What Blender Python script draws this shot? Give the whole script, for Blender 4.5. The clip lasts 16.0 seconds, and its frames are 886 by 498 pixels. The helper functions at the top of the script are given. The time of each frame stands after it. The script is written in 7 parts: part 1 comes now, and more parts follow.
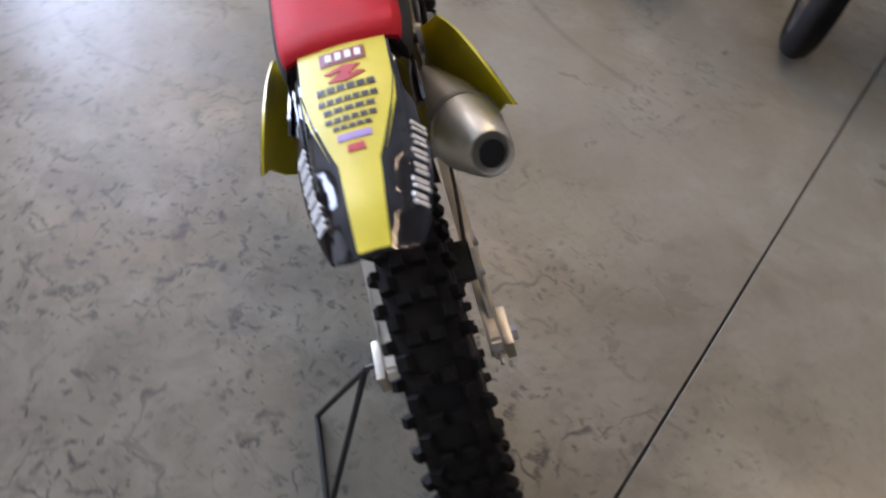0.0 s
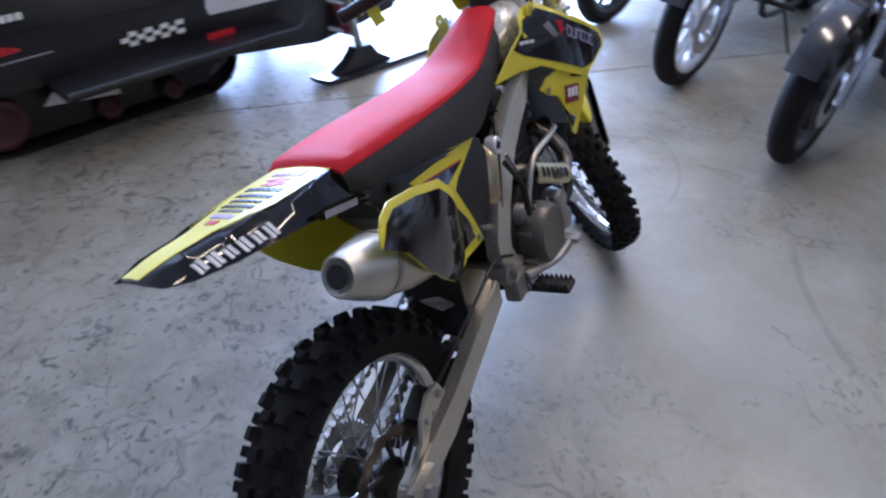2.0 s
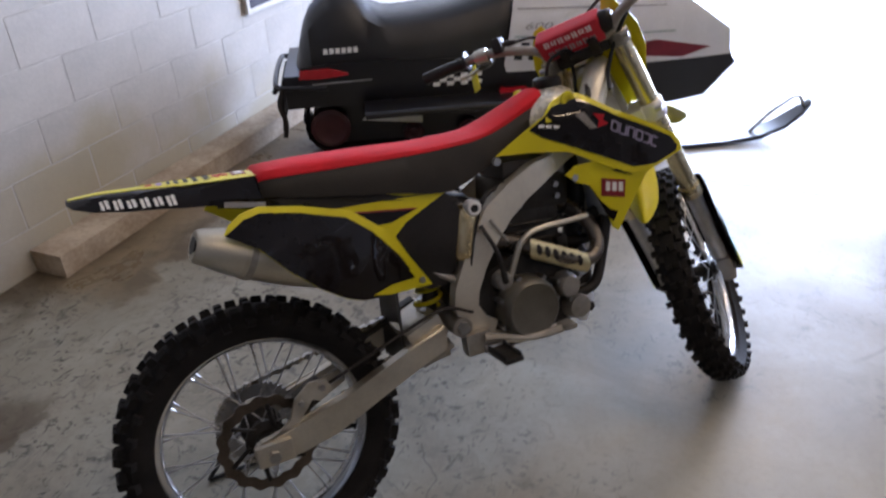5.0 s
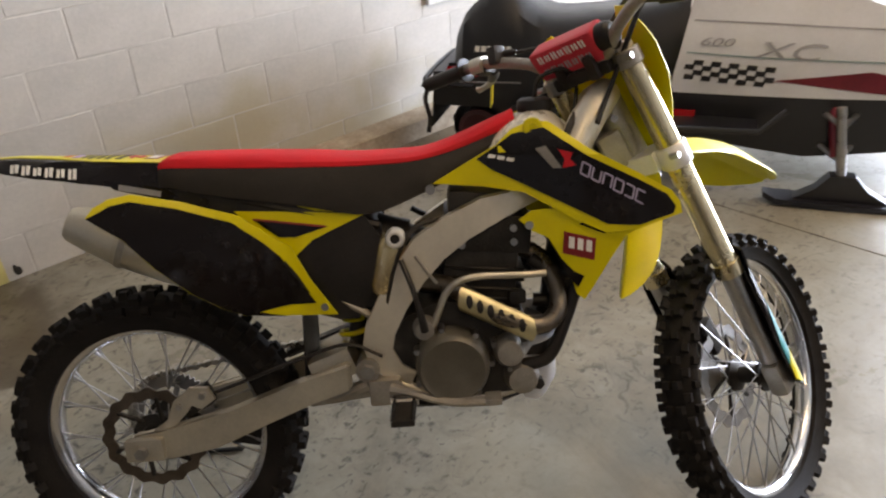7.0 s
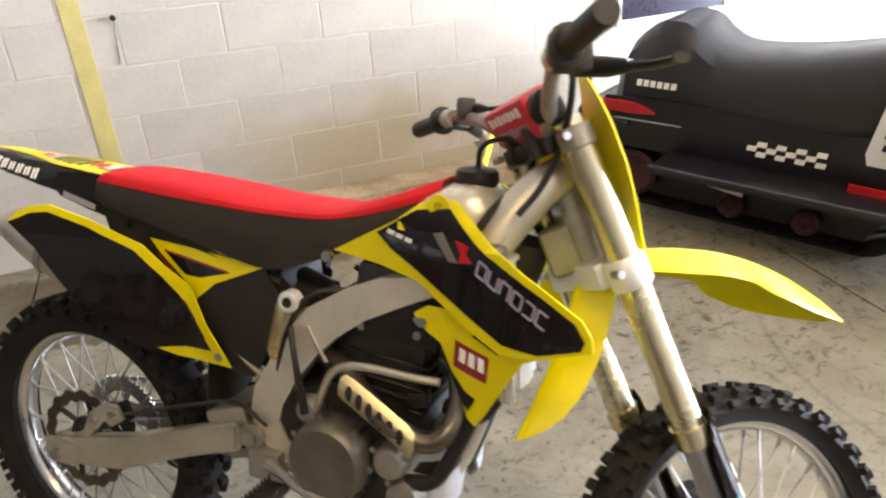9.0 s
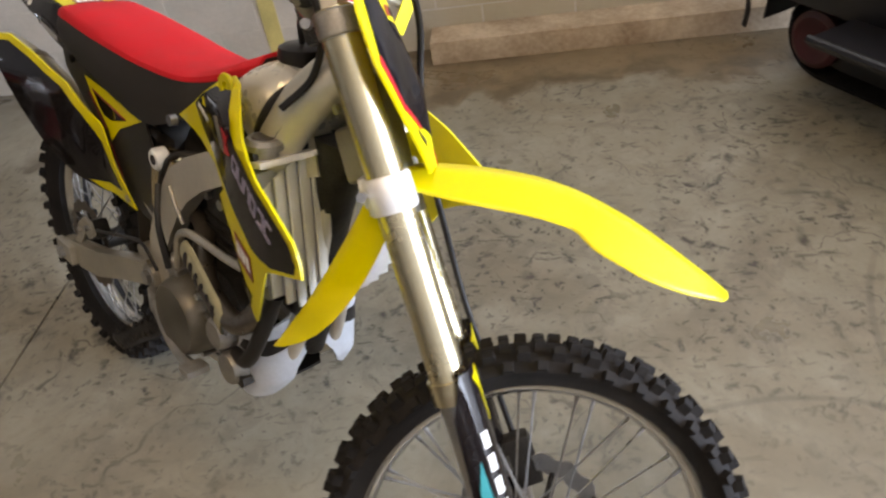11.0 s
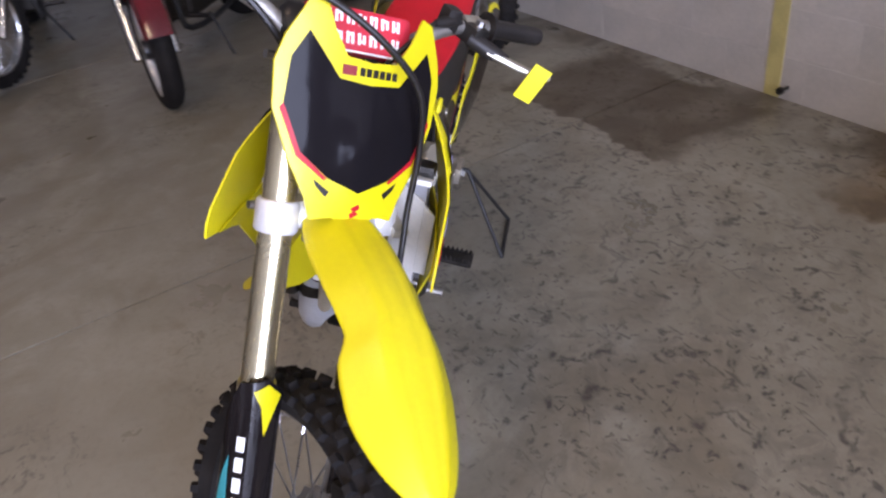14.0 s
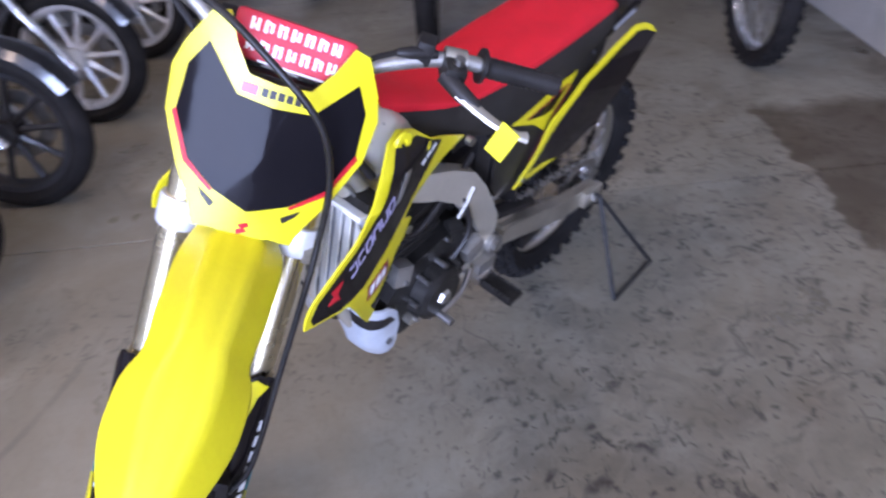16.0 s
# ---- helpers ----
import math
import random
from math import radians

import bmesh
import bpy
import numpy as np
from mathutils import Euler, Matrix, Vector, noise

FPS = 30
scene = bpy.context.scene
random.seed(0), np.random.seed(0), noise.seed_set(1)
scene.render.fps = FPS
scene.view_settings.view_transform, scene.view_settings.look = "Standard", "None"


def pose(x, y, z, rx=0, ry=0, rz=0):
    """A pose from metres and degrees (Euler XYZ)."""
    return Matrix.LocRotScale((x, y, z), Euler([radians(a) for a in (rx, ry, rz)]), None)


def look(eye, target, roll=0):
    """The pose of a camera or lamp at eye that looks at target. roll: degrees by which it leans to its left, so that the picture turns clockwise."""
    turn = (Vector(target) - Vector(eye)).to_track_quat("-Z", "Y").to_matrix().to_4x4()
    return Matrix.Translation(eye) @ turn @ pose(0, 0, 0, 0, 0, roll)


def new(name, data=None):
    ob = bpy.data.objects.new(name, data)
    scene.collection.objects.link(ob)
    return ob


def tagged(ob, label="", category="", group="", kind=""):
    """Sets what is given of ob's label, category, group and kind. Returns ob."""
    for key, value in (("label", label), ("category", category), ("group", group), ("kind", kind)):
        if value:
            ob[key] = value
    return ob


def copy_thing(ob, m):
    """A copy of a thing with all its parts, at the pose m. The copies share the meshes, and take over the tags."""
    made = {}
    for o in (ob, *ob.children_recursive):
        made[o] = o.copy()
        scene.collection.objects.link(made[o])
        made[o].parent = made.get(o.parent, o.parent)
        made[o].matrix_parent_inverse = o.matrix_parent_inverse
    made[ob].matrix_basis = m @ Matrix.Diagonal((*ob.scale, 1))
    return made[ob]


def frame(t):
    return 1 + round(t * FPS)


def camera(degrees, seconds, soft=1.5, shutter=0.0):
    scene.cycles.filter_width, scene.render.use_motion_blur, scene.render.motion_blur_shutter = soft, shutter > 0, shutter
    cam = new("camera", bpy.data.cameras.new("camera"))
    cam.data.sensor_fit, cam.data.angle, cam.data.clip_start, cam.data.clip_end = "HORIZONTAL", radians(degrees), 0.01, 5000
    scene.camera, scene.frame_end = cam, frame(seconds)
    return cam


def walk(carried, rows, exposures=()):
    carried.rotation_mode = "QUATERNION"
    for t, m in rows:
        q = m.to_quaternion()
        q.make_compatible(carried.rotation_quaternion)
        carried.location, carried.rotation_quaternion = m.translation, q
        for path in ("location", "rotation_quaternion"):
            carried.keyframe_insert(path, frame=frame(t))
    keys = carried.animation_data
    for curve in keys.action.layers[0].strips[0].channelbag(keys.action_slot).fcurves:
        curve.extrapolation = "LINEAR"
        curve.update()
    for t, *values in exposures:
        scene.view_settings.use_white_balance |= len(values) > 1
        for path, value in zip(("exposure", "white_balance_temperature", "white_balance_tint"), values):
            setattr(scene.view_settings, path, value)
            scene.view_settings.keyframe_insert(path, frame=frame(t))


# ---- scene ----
cam = camera(61.2, 16.0, soft=2.2, shutter=0.5)
PATH = [
    (0, (-0.297, 0.641, 1.512), (0.377, -0.487, 0.004), 7.7),
    (0.5, (-0.558, 0.586, 1.529), (0.4, -0.387, 0.068), 8.5),
    (1, (-0.674, 0.499, 1.518), (0.588, -0.37, 0.233), 4.4),
    (1.5, (-0.69, 0.292, 1.554), (0.664, -0.459, 0.288), 3.1),
    (2, (-0.843, 0.089, 1.572), (0.702, -0.364, 0.386), 1.0),
    (2.5, (-0.988, -0.101, 1.587), (0.616, -0.292, 0.408), 1.7),
    (3, (-0.952, -0.27, 1.589), (0.583, -0.366, 0.311), 4.4),
    (3.5, (-1.037, -0.458, 1.6), (0.557, -0.238, 0.412), 0.7),
    (4, (-1.147, -0.689, 1.632), (0.439, -0.263, 0.491), 1.7),
    (4.5, (-1.093, -0.863, 1.603), (0.467, -0.256, 0.509), -1.4),
    (5, (-0.966, -1.007, 1.63), (0.601, -0.311, 0.602), -2.9),
    (5.2, (-0.951, -1.085, 1.63), (0.612, -0.308, 0.653), -2.1),
    (7.3, (-0.166, -1.588, 1.52), (0.859, -0.188, 0.524), -6.0),
    (7.5, (-0.085, -1.624, 1.522), (0.859, -0.167, 0.528), -6.8),
    (8, (0.084, -1.562, 1.498), (0.937, -0.132, 0.39), -5.1),
    (8.5, (0.23, -1.499, 1.491), (0.889, -0.043, 0.289), -5.3),
    (9, (0.433, -1.632, 1.498), (0.987, 0.04, 0.551), -4.1),
    (9.2, (0.494, -1.675, 1.496), (0.974, -0.007, 0.502), -4.7),
    (11.5, (1.363, -1.461, 1.445), (0.938, 0.032, 0.183), -7.1),
    (12, (1.467, -1.324, 1.454), (0.823, 0.141, 0.254), -3.0),
    (12.5, (1.667, -1.286, 1.459), (0.536, -0.037, 0.382), -8.6),
    (13, (1.918, -1.26, 1.479), (0.567, -0.252, 0.401), -8.4),
    (13.5, (1.971, -1.125, 1.489), (0.582, -0.267, 0.334), -6.3),
    (14, (2.016, -0.991, 1.462), (0.543, -0.249, 0.329), -8.6),
    (14.5, (2.187, -0.792, 1.467), (0.567, -0.361, 0.375), -8.0),
    (15, (2.156, -0.653, 1.469), (0.537, -0.392, 0.325), -7.9),
    (15.5, (2.031, -0.523, 1.458), (0.443, -0.246, 0.274), -4.9),
    (16, (2.019, -0.325, 1.461), (0.382, -0.395, 0.314), -7.3),
]
walk(cam, [(t, look(eye, target, roll)) for t, eye, target, roll in PATH],
     exposures=[(0.0, 0.22, 7000, 24), (1.0, 0.28, 6300, 22), (2.0, 0.52, 5600, 24), (3.0, 0.4, 6200, 25), (4.0, 0.17, 6800, 24), (5.0, 0.05, 6900, 24), (7.5, 0.55, 8900, 18), (8.0, 0.9, 8900, 17), (9.0, 1.1, 8700, 18), (11.5, 0.27, 8400, 20), (12.5, 0.08, 8000, 24), (13.0, 0.05, 7600, 27), (13.5, 0.0, 7500, 28), (14.0, -0.07, 7400, 32), (14.5, 0.15, 6800, 35), (15.0, 0.3, 6500, 35), (16.0, 0.28, 6300, 33)])

# ---- light: daylight from the big open door, tube lamps under the ceiling ----
world = bpy.data.worlds.new("world")
scene.world = world
world.use_nodes = True
wn = world.node_tree
sky = wn.nodes.new("ShaderNodeTexSky")
sky.sky_type = "NISHITA"
sky.sun_disc = False
sky.sun_elevation = radians(38)
sky.sun_rotation = radians(120)
wn.nodes["Background"].inputs["Strength"].default_value = 0.12
wn.links.new(sky.outputs["Color"], wn.nodes["Background"].inputs["Color"])

WALL_N, WALL_S, WALL_E, WALL_W, CEIL = 1.66, -7.5, 8.2, -9.0, 4.4
DOOR_Y0, DOOR_Y1, DOOR_Z = -4.6, 0.6, 3.4


def lamp(name, kind, m, energy, color, sx=1.0, sy=1.0):
    data = bpy.data.lights.new(name, kind)
    data.energy, data.color = energy, color
    if kind == "AREA":
        data.shape, data.size, data.size_y = "RECTANGLE", sx, sy
    ob = new(name, data)
    ob.matrix_world = m
    return ob


DOOR_POWER, TUBE_POWER = 1600, 17
lamp("door_daylight", "AREA", look((WALL_E - 0.05, (DOOR_Y0 + DOOR_Y1) / 2, DOOR_Z / 2), (0, (DOOR_Y0 + DOOR_Y1) / 2, DOOR_Z / 2)),
     DOOR_POWER, (0.50, 0.69, 1.0), DOOR_Y1 - DOOR_Y0, DOOR_Z)
sun = lamp("sun", "SUN", look((0, 0, 0), (-0.75, -0.45, -0.62)), 3.0, (1.0, 0.95, 0.88))
sun.data.angle = radians(0.5)
TUBES = [(1.4, -1.5), (4.9, -1.7), (-1.7, -3.2), (1.6, -3.2), (4.9, -3.2)]

# ---- materials ----


def mat(name, col, rough=0.5, metal=0.0, var=0.12, scale=6.0, bump=0.0, bscale=150.0, coat=0.0, col2=None, spread=0.5, rvar=0.08, spec=0.5):
    """A surface with two scales of uneven colour, uneven gloss and a fine relief."""
    m = bpy.data.materials.new(name)
    m.use_nodes = True
    nt = m.node_tree
    b = nt.nodes["Principled BSDF"]
    tc = nt.nodes.new("ShaderNodeTexCoord")
    big, fine = nt.nodes.new("ShaderNodeTexNoise"), nt.nodes.new("ShaderNodeTexNoise")
    big.inputs["Scale"].default_value, big.inputs["Detail"].default_value = scale, 5
    fine.inputs["Scale"].default_value, fine.inputs["Detail"].default_value = scale * 11, 4
    for n in (big, fine):
        nt.links.new(tc.outputs["Object"], n.inputs["Vector"])
    add = nt.nodes.new("ShaderNodeMath")
    add.operation = "MULTIPLY_ADD"
    nt.links.new(fine.outputs["Fac"], add.inputs[0])
    add.inputs[1].default_value = 0.45
    nt.links.new(big.outputs["Fac"], add.inputs[2])
    ramp = nt.nodes.new("ShaderNodeValToRGB")
    lo, hi = 0.72 - spread * 0.4, 0.72 + spread * 0.4
    ramp.color_ramp.elements[0].position, ramp.color_ramp.elements[1].position = lo, hi
    c2 = col2 or tuple(min(1, c * (1 + var)) for c in col)
    ramp.color_ramp.elements[0].color = (*[c * (1 - var) for c in col], 1)
    ramp.color_ramp.elements[1].color = (*c2, 1)
    nt.links.new(add.outputs[0], ramp.inputs["Fac"])
    nt.links.new(ramp.outputs["Color"], b.inputs["Base Color"])
    rr = nt.nodes.new("ShaderNodeMapRange")
    rr.inputs["From Min"].default_value, rr.inputs["From Max"].default_value = 0.4, 1.05
    rr.inputs["To Min"].default_value, rr.inputs["To Max"].default_value = max(0.03, rough - rvar), min(1, rough + rvar)
    nt.links.new(add.outputs[0], rr.inputs["Value"])
    nt.links.new(rr.outputs["Result"], b.inputs["Roughness"])
    b.inputs["Metallic"].default_value = metal
    b.inputs["Coat Weight"].default_value = coat
    b.inputs["Coat Roughness"].default_value = 0.08
    b.inputs["Specular IOR Level"].default_value = spec
    if bump:
        grain = nt.nodes.new("ShaderNodeTexNoise")
        grain.inputs["Scale"].default_value, grain.inputs["Detail"].default_value = bscale, 3
        nt.links.new(tc.outputs["Object"], grain.inputs["Vector"])
        bp = nt.nodes.new("ShaderNodeBump")
        bp.inputs["Strength"].default_value, bp.inputs["Distance"].default_value = bump, 0.004
        nt.links.new(grain.outputs["Fac"], bp.inputs["Height"])
        nt.links.new(bp.outputs["Normal"], b.inputs["Normal"])
    return m


def emission(name, col, strength):
    m = bpy.data.materials.new(name)
    m.use_nodes = True
    b = m.node_tree.nodes["Principled BSDF"]
    b.inputs["Base Color"].default_value = (*col, 1)
    b.inputs["Emission Color"].default_value = (*col, 1)
    b.inputs["Emission Strength"].default_value = strength
    return m


YELLOW = mat("yellow_plastic", (0.61, 0.52, 0.009), 0.36, var=0.05, scale=9, bump=0.05, coat=0.06, spec=0.4)
BLACKG = mat("black_gloss_vinyl", (0.009, 0.007, 0.007), 0.07, var=0.1, scale=5, coat=0.0, rvar=0.015, spec=0.27, bump=0.30, bscale=9)
BLACKN = mat("black_number_vinyl", (0.008, 0.007, 0.008), 0.09, var=0.1, scale=5, rvar=0.01, spec=0.07, bump=0.45, bscale=7)
BLACKP = mat("black_plastic", (0.015, 0.013, 0.012), 0.40, var=0.3, scale=10, bump=0.1, spec=0.3)
REDS = mat("red_gripper_cover", (0.55, 0.014, 0.022), 0.7, var=0.1, scale=14, bump=0.25, bscale=420, spec=0.2)
SEATB = mat("black_seat_cover", (0.020, 0.017, 0.014), 0.62, var=0.25, scale=14, bump=0.2, bscale=380, spec=0.25)
RUBBER = mat("tyre_rubber", (0.010, 0.009, 0.009), 0.78, var=0.3, scale=16, bump=0.3, bscale=260, col2=(0.018, 0.016, 0.015), spec=0.2)
ALU = mat("brushed_aluminium", (0.55, 0.51, 0.43), 0.4, 0.9, var=0.12, scale=14, bump=0.12, bscale=300)
CLAMP = mat("silver_painted_clamp", (0.74, 0.74, 0.73), 0.42, 0.45, var=0.06, scale=12, bump=0.08)
ALUD = mat("dull_cast_aluminium", (0.33, 0.31, 0.28), 0.5, 0.85, var=0.2, scale=22, bump=0.25, bscale=260)
CHROME = mat("polished_rim", (0.66, 0.66, 0.66), 0.18, 1.0, var=0.08, scale=20, rvar=0.08)
GOLD = mat("fork_tube", (0.66, 0.57, 0.38), 0.27, 0.95, var=0.05, scale=6, rvar=0.02)
STEEL = mat("steel", (0.42, 0.41, 0.40), 0.32, 1.0, var=0.15, scale=30)
DARKM = mat("dark_engine_metal", (0.034, 0.031, 0.028), 0.45, 0.7, var=0.35, scale=26, bump=0.3, bscale=200)
TITAN = mat("muffler_titanium", (0.50, 0.46, 0.38), 0.38, 0.85, var=0.1, scale=12, bump=0.06)
TANKM = mat("tank_paint", (0.62, 0.58, 0.49), 0.28, 0.4, var=0.05, scale=5, rvar=0.03)
WHITEP = mat("white_vinyl", (0.8, 0.8, 0.78), 0.4, var=0.05, scale=20)
GREYV = mat("grey_vinyl", (0.30, 0.30, 0.32), 0.35, var=0.08, scale=20)
REDV = mat("red_vinyl", (0.48, 0.014, 0.022), 0.4, var=0.08, scale=20, spec=0.25)
DREDV = mat("dark_red_vinyl", (0.22, 0.015, 0.02), 0.35, var=0.08, scale=20)
TEAL = mat("teal_vinyl", (0.01, 0.24, 0.26), 0.35, var=0.08, scale=20)
PURPLE = mat("lilac_vinyl", (0.32, 0.2, 0.5), 0.4, var=0.08, scale=20)
PADM = mat("pad_cover", (0.55, 0.02, 0.04), 0.5, var=0.08, scale=14, bump=0.08)
LETTER = mat("lilac_grey_vinyl", (0.34, 0.30, 0.42), 0.35, var=0.08, scale=20)
LOUVRE = mat("pale_louvre_plastic", (0.66, 0.64, 0.59), 0.45, var=0.1, scale=14)
RESV = mat("champagne_anodised", (0.66, 0.52, 0.30), 0.26, 0.9, var=0.08, scale=14, rvar=0.03)
CHAINM = mat("chain_steel", (0.42, 0.40, 0.36), 0.28, 0.9, var=0.3, scale=60)
BLACKW = mat("black_painted_steel", (0.02, 0.02, 0.02), 0.5, var=0.3, scale=30)
WOOD = mat("weathered_board", (0.36, 0.255, 0.165), 0.8, var=0.3, scale=5, bump=0.3, bscale=90, col2=(0.50, 0.40, 0.29))
MORTAR = mat("painted_mortar", (0.455, 0.430, 0.388), 0.8, var=0.12, scale=9, bump=0.3)
CEILM = mat("ceiling_paint", (0.40, 0.39, 0.37), 0.85, var=0.08, scale=2)
METALSH = mat("wall_sheet", (0.34, 0.33, 0.32), 0.6, 0.0, var=0.1, scale=2)
GLASSY = mat("smoked_screen", (0.02, 0.02, 0.022), 0.08, var=0.1, scale=8, coat=0.6)
TAILL = mat("tail_light_lens", (0.42, 0.012, 0.02), 0.15, var=0.1, scale=30, coat=0.5)
CORE = mat("joint_filler", (0.075, 0.066, 0.054), 0.9, var=0.3, scale=20)


def block_paint():
    """Painted concrete block: chalky paint, a brown tint low down in patches, each block a little different."""
    m = mat("painted_block", (0.445, 0.420, 0.380), 0.66, var=0.1, scale=5, bump=0.15, bscale=90)
    nt = m.node_tree
    b = nt.nodes["Principled BSDF"]
    info, hsv = nt.nodes.new("ShaderNodeObjectInfo"), nt.nodes.new("ShaderNodeHueSaturation")
    rng = nt.nodes.new("ShaderNodeMapRange")
    rng.inputs["To Min"].default_value, rng.inputs["To Max"].default_value = 0.96, 1.04
    nt.links.new(info.outputs["Random"], rng.inputs["Value"])
    nt.links.new(rng.outputs["Result"], hsv.inputs["Value"])
    ramp = [n for n in nt.nodes if n.bl_idname == "ShaderNodeValToRGB"][0]
    nt.links.new(ramp.outputs["Color"], hsv.inputs["Color"])
    geo = nt.nodes.new("ShaderNodeNewGeometry")
    sep, blot = nt.nodes.new("ShaderNodeSeparateXYZ"), nt.nodes.new("ShaderNodeTexNoise")
    blot.inputs["Scale"].default_value, blot.inputs["Detail"].default_value = 1.7, 6
    nt.links.new(geo.outputs["Position"], sep.inputs[0])
    nt.links.new(geo.outputs["Position"], blot.inputs["Vector"])

    def span(v, lo, hi):
        n = nt.nodes.new("ShaderNodeMapRange")
        n.interpolation_type = "SMOOTHSTEP"
        n.inputs["From Min"].default_value, n.inputs["From Max"].default_value = lo, hi
        nt.links.new(v, n.inputs["Value"])
        return n.outputs["Result"]

    def op(kind, a, c, d=0.0):
        n = nt.nodes.new("ShaderNodeMath")
        n.operation = kind
        for i, v in enumerate((a, c, d)):
            if isinstance(v, (int, float)):
                n.inputs[i].default_value = v
            else:
                nt.links.new(v, n.inputs[i])
        return n.outputs[0]

    # brown tint low on the wall behind the timber, with a wandering upper edge
    low_brown = span(op("MULTIPLY_ADD", blot.outputs["Fac"], -1.3, op("ADD", sep.outputs["Z"], 0.28)), 0.12, -0.16)
    low_brown = op("MULTIPLY", low_brown, op("MULTIPLY", span(sep.outputs["X"], 0.3, 1.1), span(sep.outputs["X"], 3.4, 2.4)))
    low_brown = op("MULTIPLY", low_brown, 0.62)
    tint = nt.nodes.new("ShaderNodeMix")
    tint.data_type = "RGBA"
    nt.links.new(low_brown, tint.inputs["Factor"])
    sock = {i.name: i for i in tint.inputs if i.type == "RGBA"}
    nt.links.new(hsv.outputs["Color"], sock["A"])
    sock["B"].default_value = (0.36, 0.30, 0.175, 1)
    nt.links.new([o for o in tint.outputs if o.type == "RGBA"][0], b.inputs["Base Color"])
    return m


BLOCK = block_paint()


def concrete():
    """Worn sealed slab: clouds, scuffs in clusters, tyre rubs, rusty traffic film, a damp patch by the block wall."""
    m = bpy.data.materials.new("sealed_concrete")
    m.use_nodes = True
    nt = m.node_tree
    b = nt.nodes["Principled BSDF"]
    geo = nt.nodes.new("ShaderNodeNewGeometry")

    def noise(scale, detail=5, dist=0.0, stretch=None, rough=0.55):
        n = nt.nodes.new("ShaderNodeTexNoise")
        n.inputs["Scale"].default_value, n.inputs["Detail"].default_value = scale, detail
        n.inputs["Distortion"].default_value, n.inputs["Roughness"].default_value = dist, rough
        src = geo.outputs["Position"]
        if stretch:
            mp = nt.nodes.new("ShaderNodeMapping")
            mp.inputs["Rotation"].default_value = (0, 0, radians(stretch[0]))
            mp.inputs["Scale"].default_value = (stretch[1], stretch[2], 1)
            nt.links.new(src, mp.inputs["Vector"])
            src = mp.outputs["Vector"]
        nt.links.new(src, n.inputs["Vector"])
        return n.outputs["Fac"]

    def span(v, a, z, lo=0.0, hi=1.0):
        r = nt.nodes.new("ShaderNodeMapRange")
        r.interpolation_type = "SMOOTHSTEP"
        for k, val in zip(("From Min", "From Max", "To Min", "To Max"), (a, z, lo, hi)):
            r.inputs[k].default_value = val
        nt.links.new(v, r.inputs["Value"])
        return r.outputs["Result"]

    def op(kind, a, c):
        n = nt.nodes.new("ShaderNodeMath")
        n.operation = kind
        for i, v in enumerate((a, c)):
            if isinstance(v, (int, float)):
                n.inputs[i].default_value = v
            else:
                nt.links.new(v, n.inputs[i])
        return n.outputs[0]

    def mix(fac, a, c):
        n = nt.nodes.new("ShaderNodeMix")
        n.data_type = "RGBA"
        if isinstance(fac, (int, float)):
            n.inputs["Factor"].default_value = fac
        else:
            nt.links.new(fac, n.inputs["Factor"])
        for s, v in (("A", a), ("B", c)):
            sock = [i for i in n.inputs if i.name == s and i.type == "RGBA"][0]
            if isinstance(v, tuple):
                sock.default_value = (*v, 1)
            else:
                nt.links.new(v, sock)
        return [o for o in n.outputs if o.type == "RGBA"][0]

    def dashes(scale, half_len, half_wid, share, seed):
        """Short scuff strokes, one to a cell at most, each turned its own way; share is the part of the cells that carry one."""
        warp = nt.nodes.new("ShaderNodeTexNoise")
        warp.inputs["Scale"].default_value, warp.inputs["Detail"].default_value = scale * 1.4, 3
        off = nt.nodes.new("ShaderNodeVectorMath")
        off.operation = "ADD"
        nt.links.new(geo.outputs["Position"], off.inputs[0])
        off.inputs[1].default_value = (seed * 3.7, seed * 1.9, 0)
        nt.links.new(off.outputs[0], warp.inputs["Vector"])
        bend = nt.nodes.new("ShaderNodeVectorMath")
        bend.operation = "MULTIPLY_ADD"
        nt.links.new(warp.outputs["Color"], bend.inputs[0])
        bend.inputs[1].default_value = (1.05 / scale,) * 3
        nt.links.new(off.outputs[0], bend.inputs[2])
        vor = nt.nodes.new("ShaderNodeTexVoronoi")
        vor.voronoi_dimensions = "2D"
        vor.inputs["Scale"].default_value = scale
        nt.links.new(bend.outputs[0], vor.inputs["Vector"])
        rel = nt.nodes.new("ShaderNodeVectorMath")
        rel.operation = "SUBTRACT"
        nt.links.new(bend.outputs[0], rel.inputs[0])
        nt.links.new(vor.outputs["Position"], rel.inputs[1])
        d = nt.nodes.new("ShaderNodeSeparateXYZ")
        nt.links.new(rel.outputs[0], d.inputs[0])
        rgb = nt.nodes.new("ShaderNodeSeparateColor")
        nt.links.new(vor.outputs["Color"], rgb.inputs[0])
        ang = op("ADD", op("MULTIPLY", rgb.outputs[0], 2.9), 0.1)
        co, si = op("COSINE", ang, 0), op("SINE", ang, 0)
        u = op("ABSOLUTE", op("ADD", op("MULTIPLY", d.outputs[0], co), op("MULTIPLY", d.outputs[1], si)), 0)
        v = op("ABSOLUTE", op("SUBTRACT", op("MULTIPLY", d.outputs[1], co), op("MULTIPLY", d.outputs[0], si)), 0)
        size = op("ADD", op("MULTIPLY", op("POWER", rgb.outputs[1], 1.6), 1.25), 0.30)
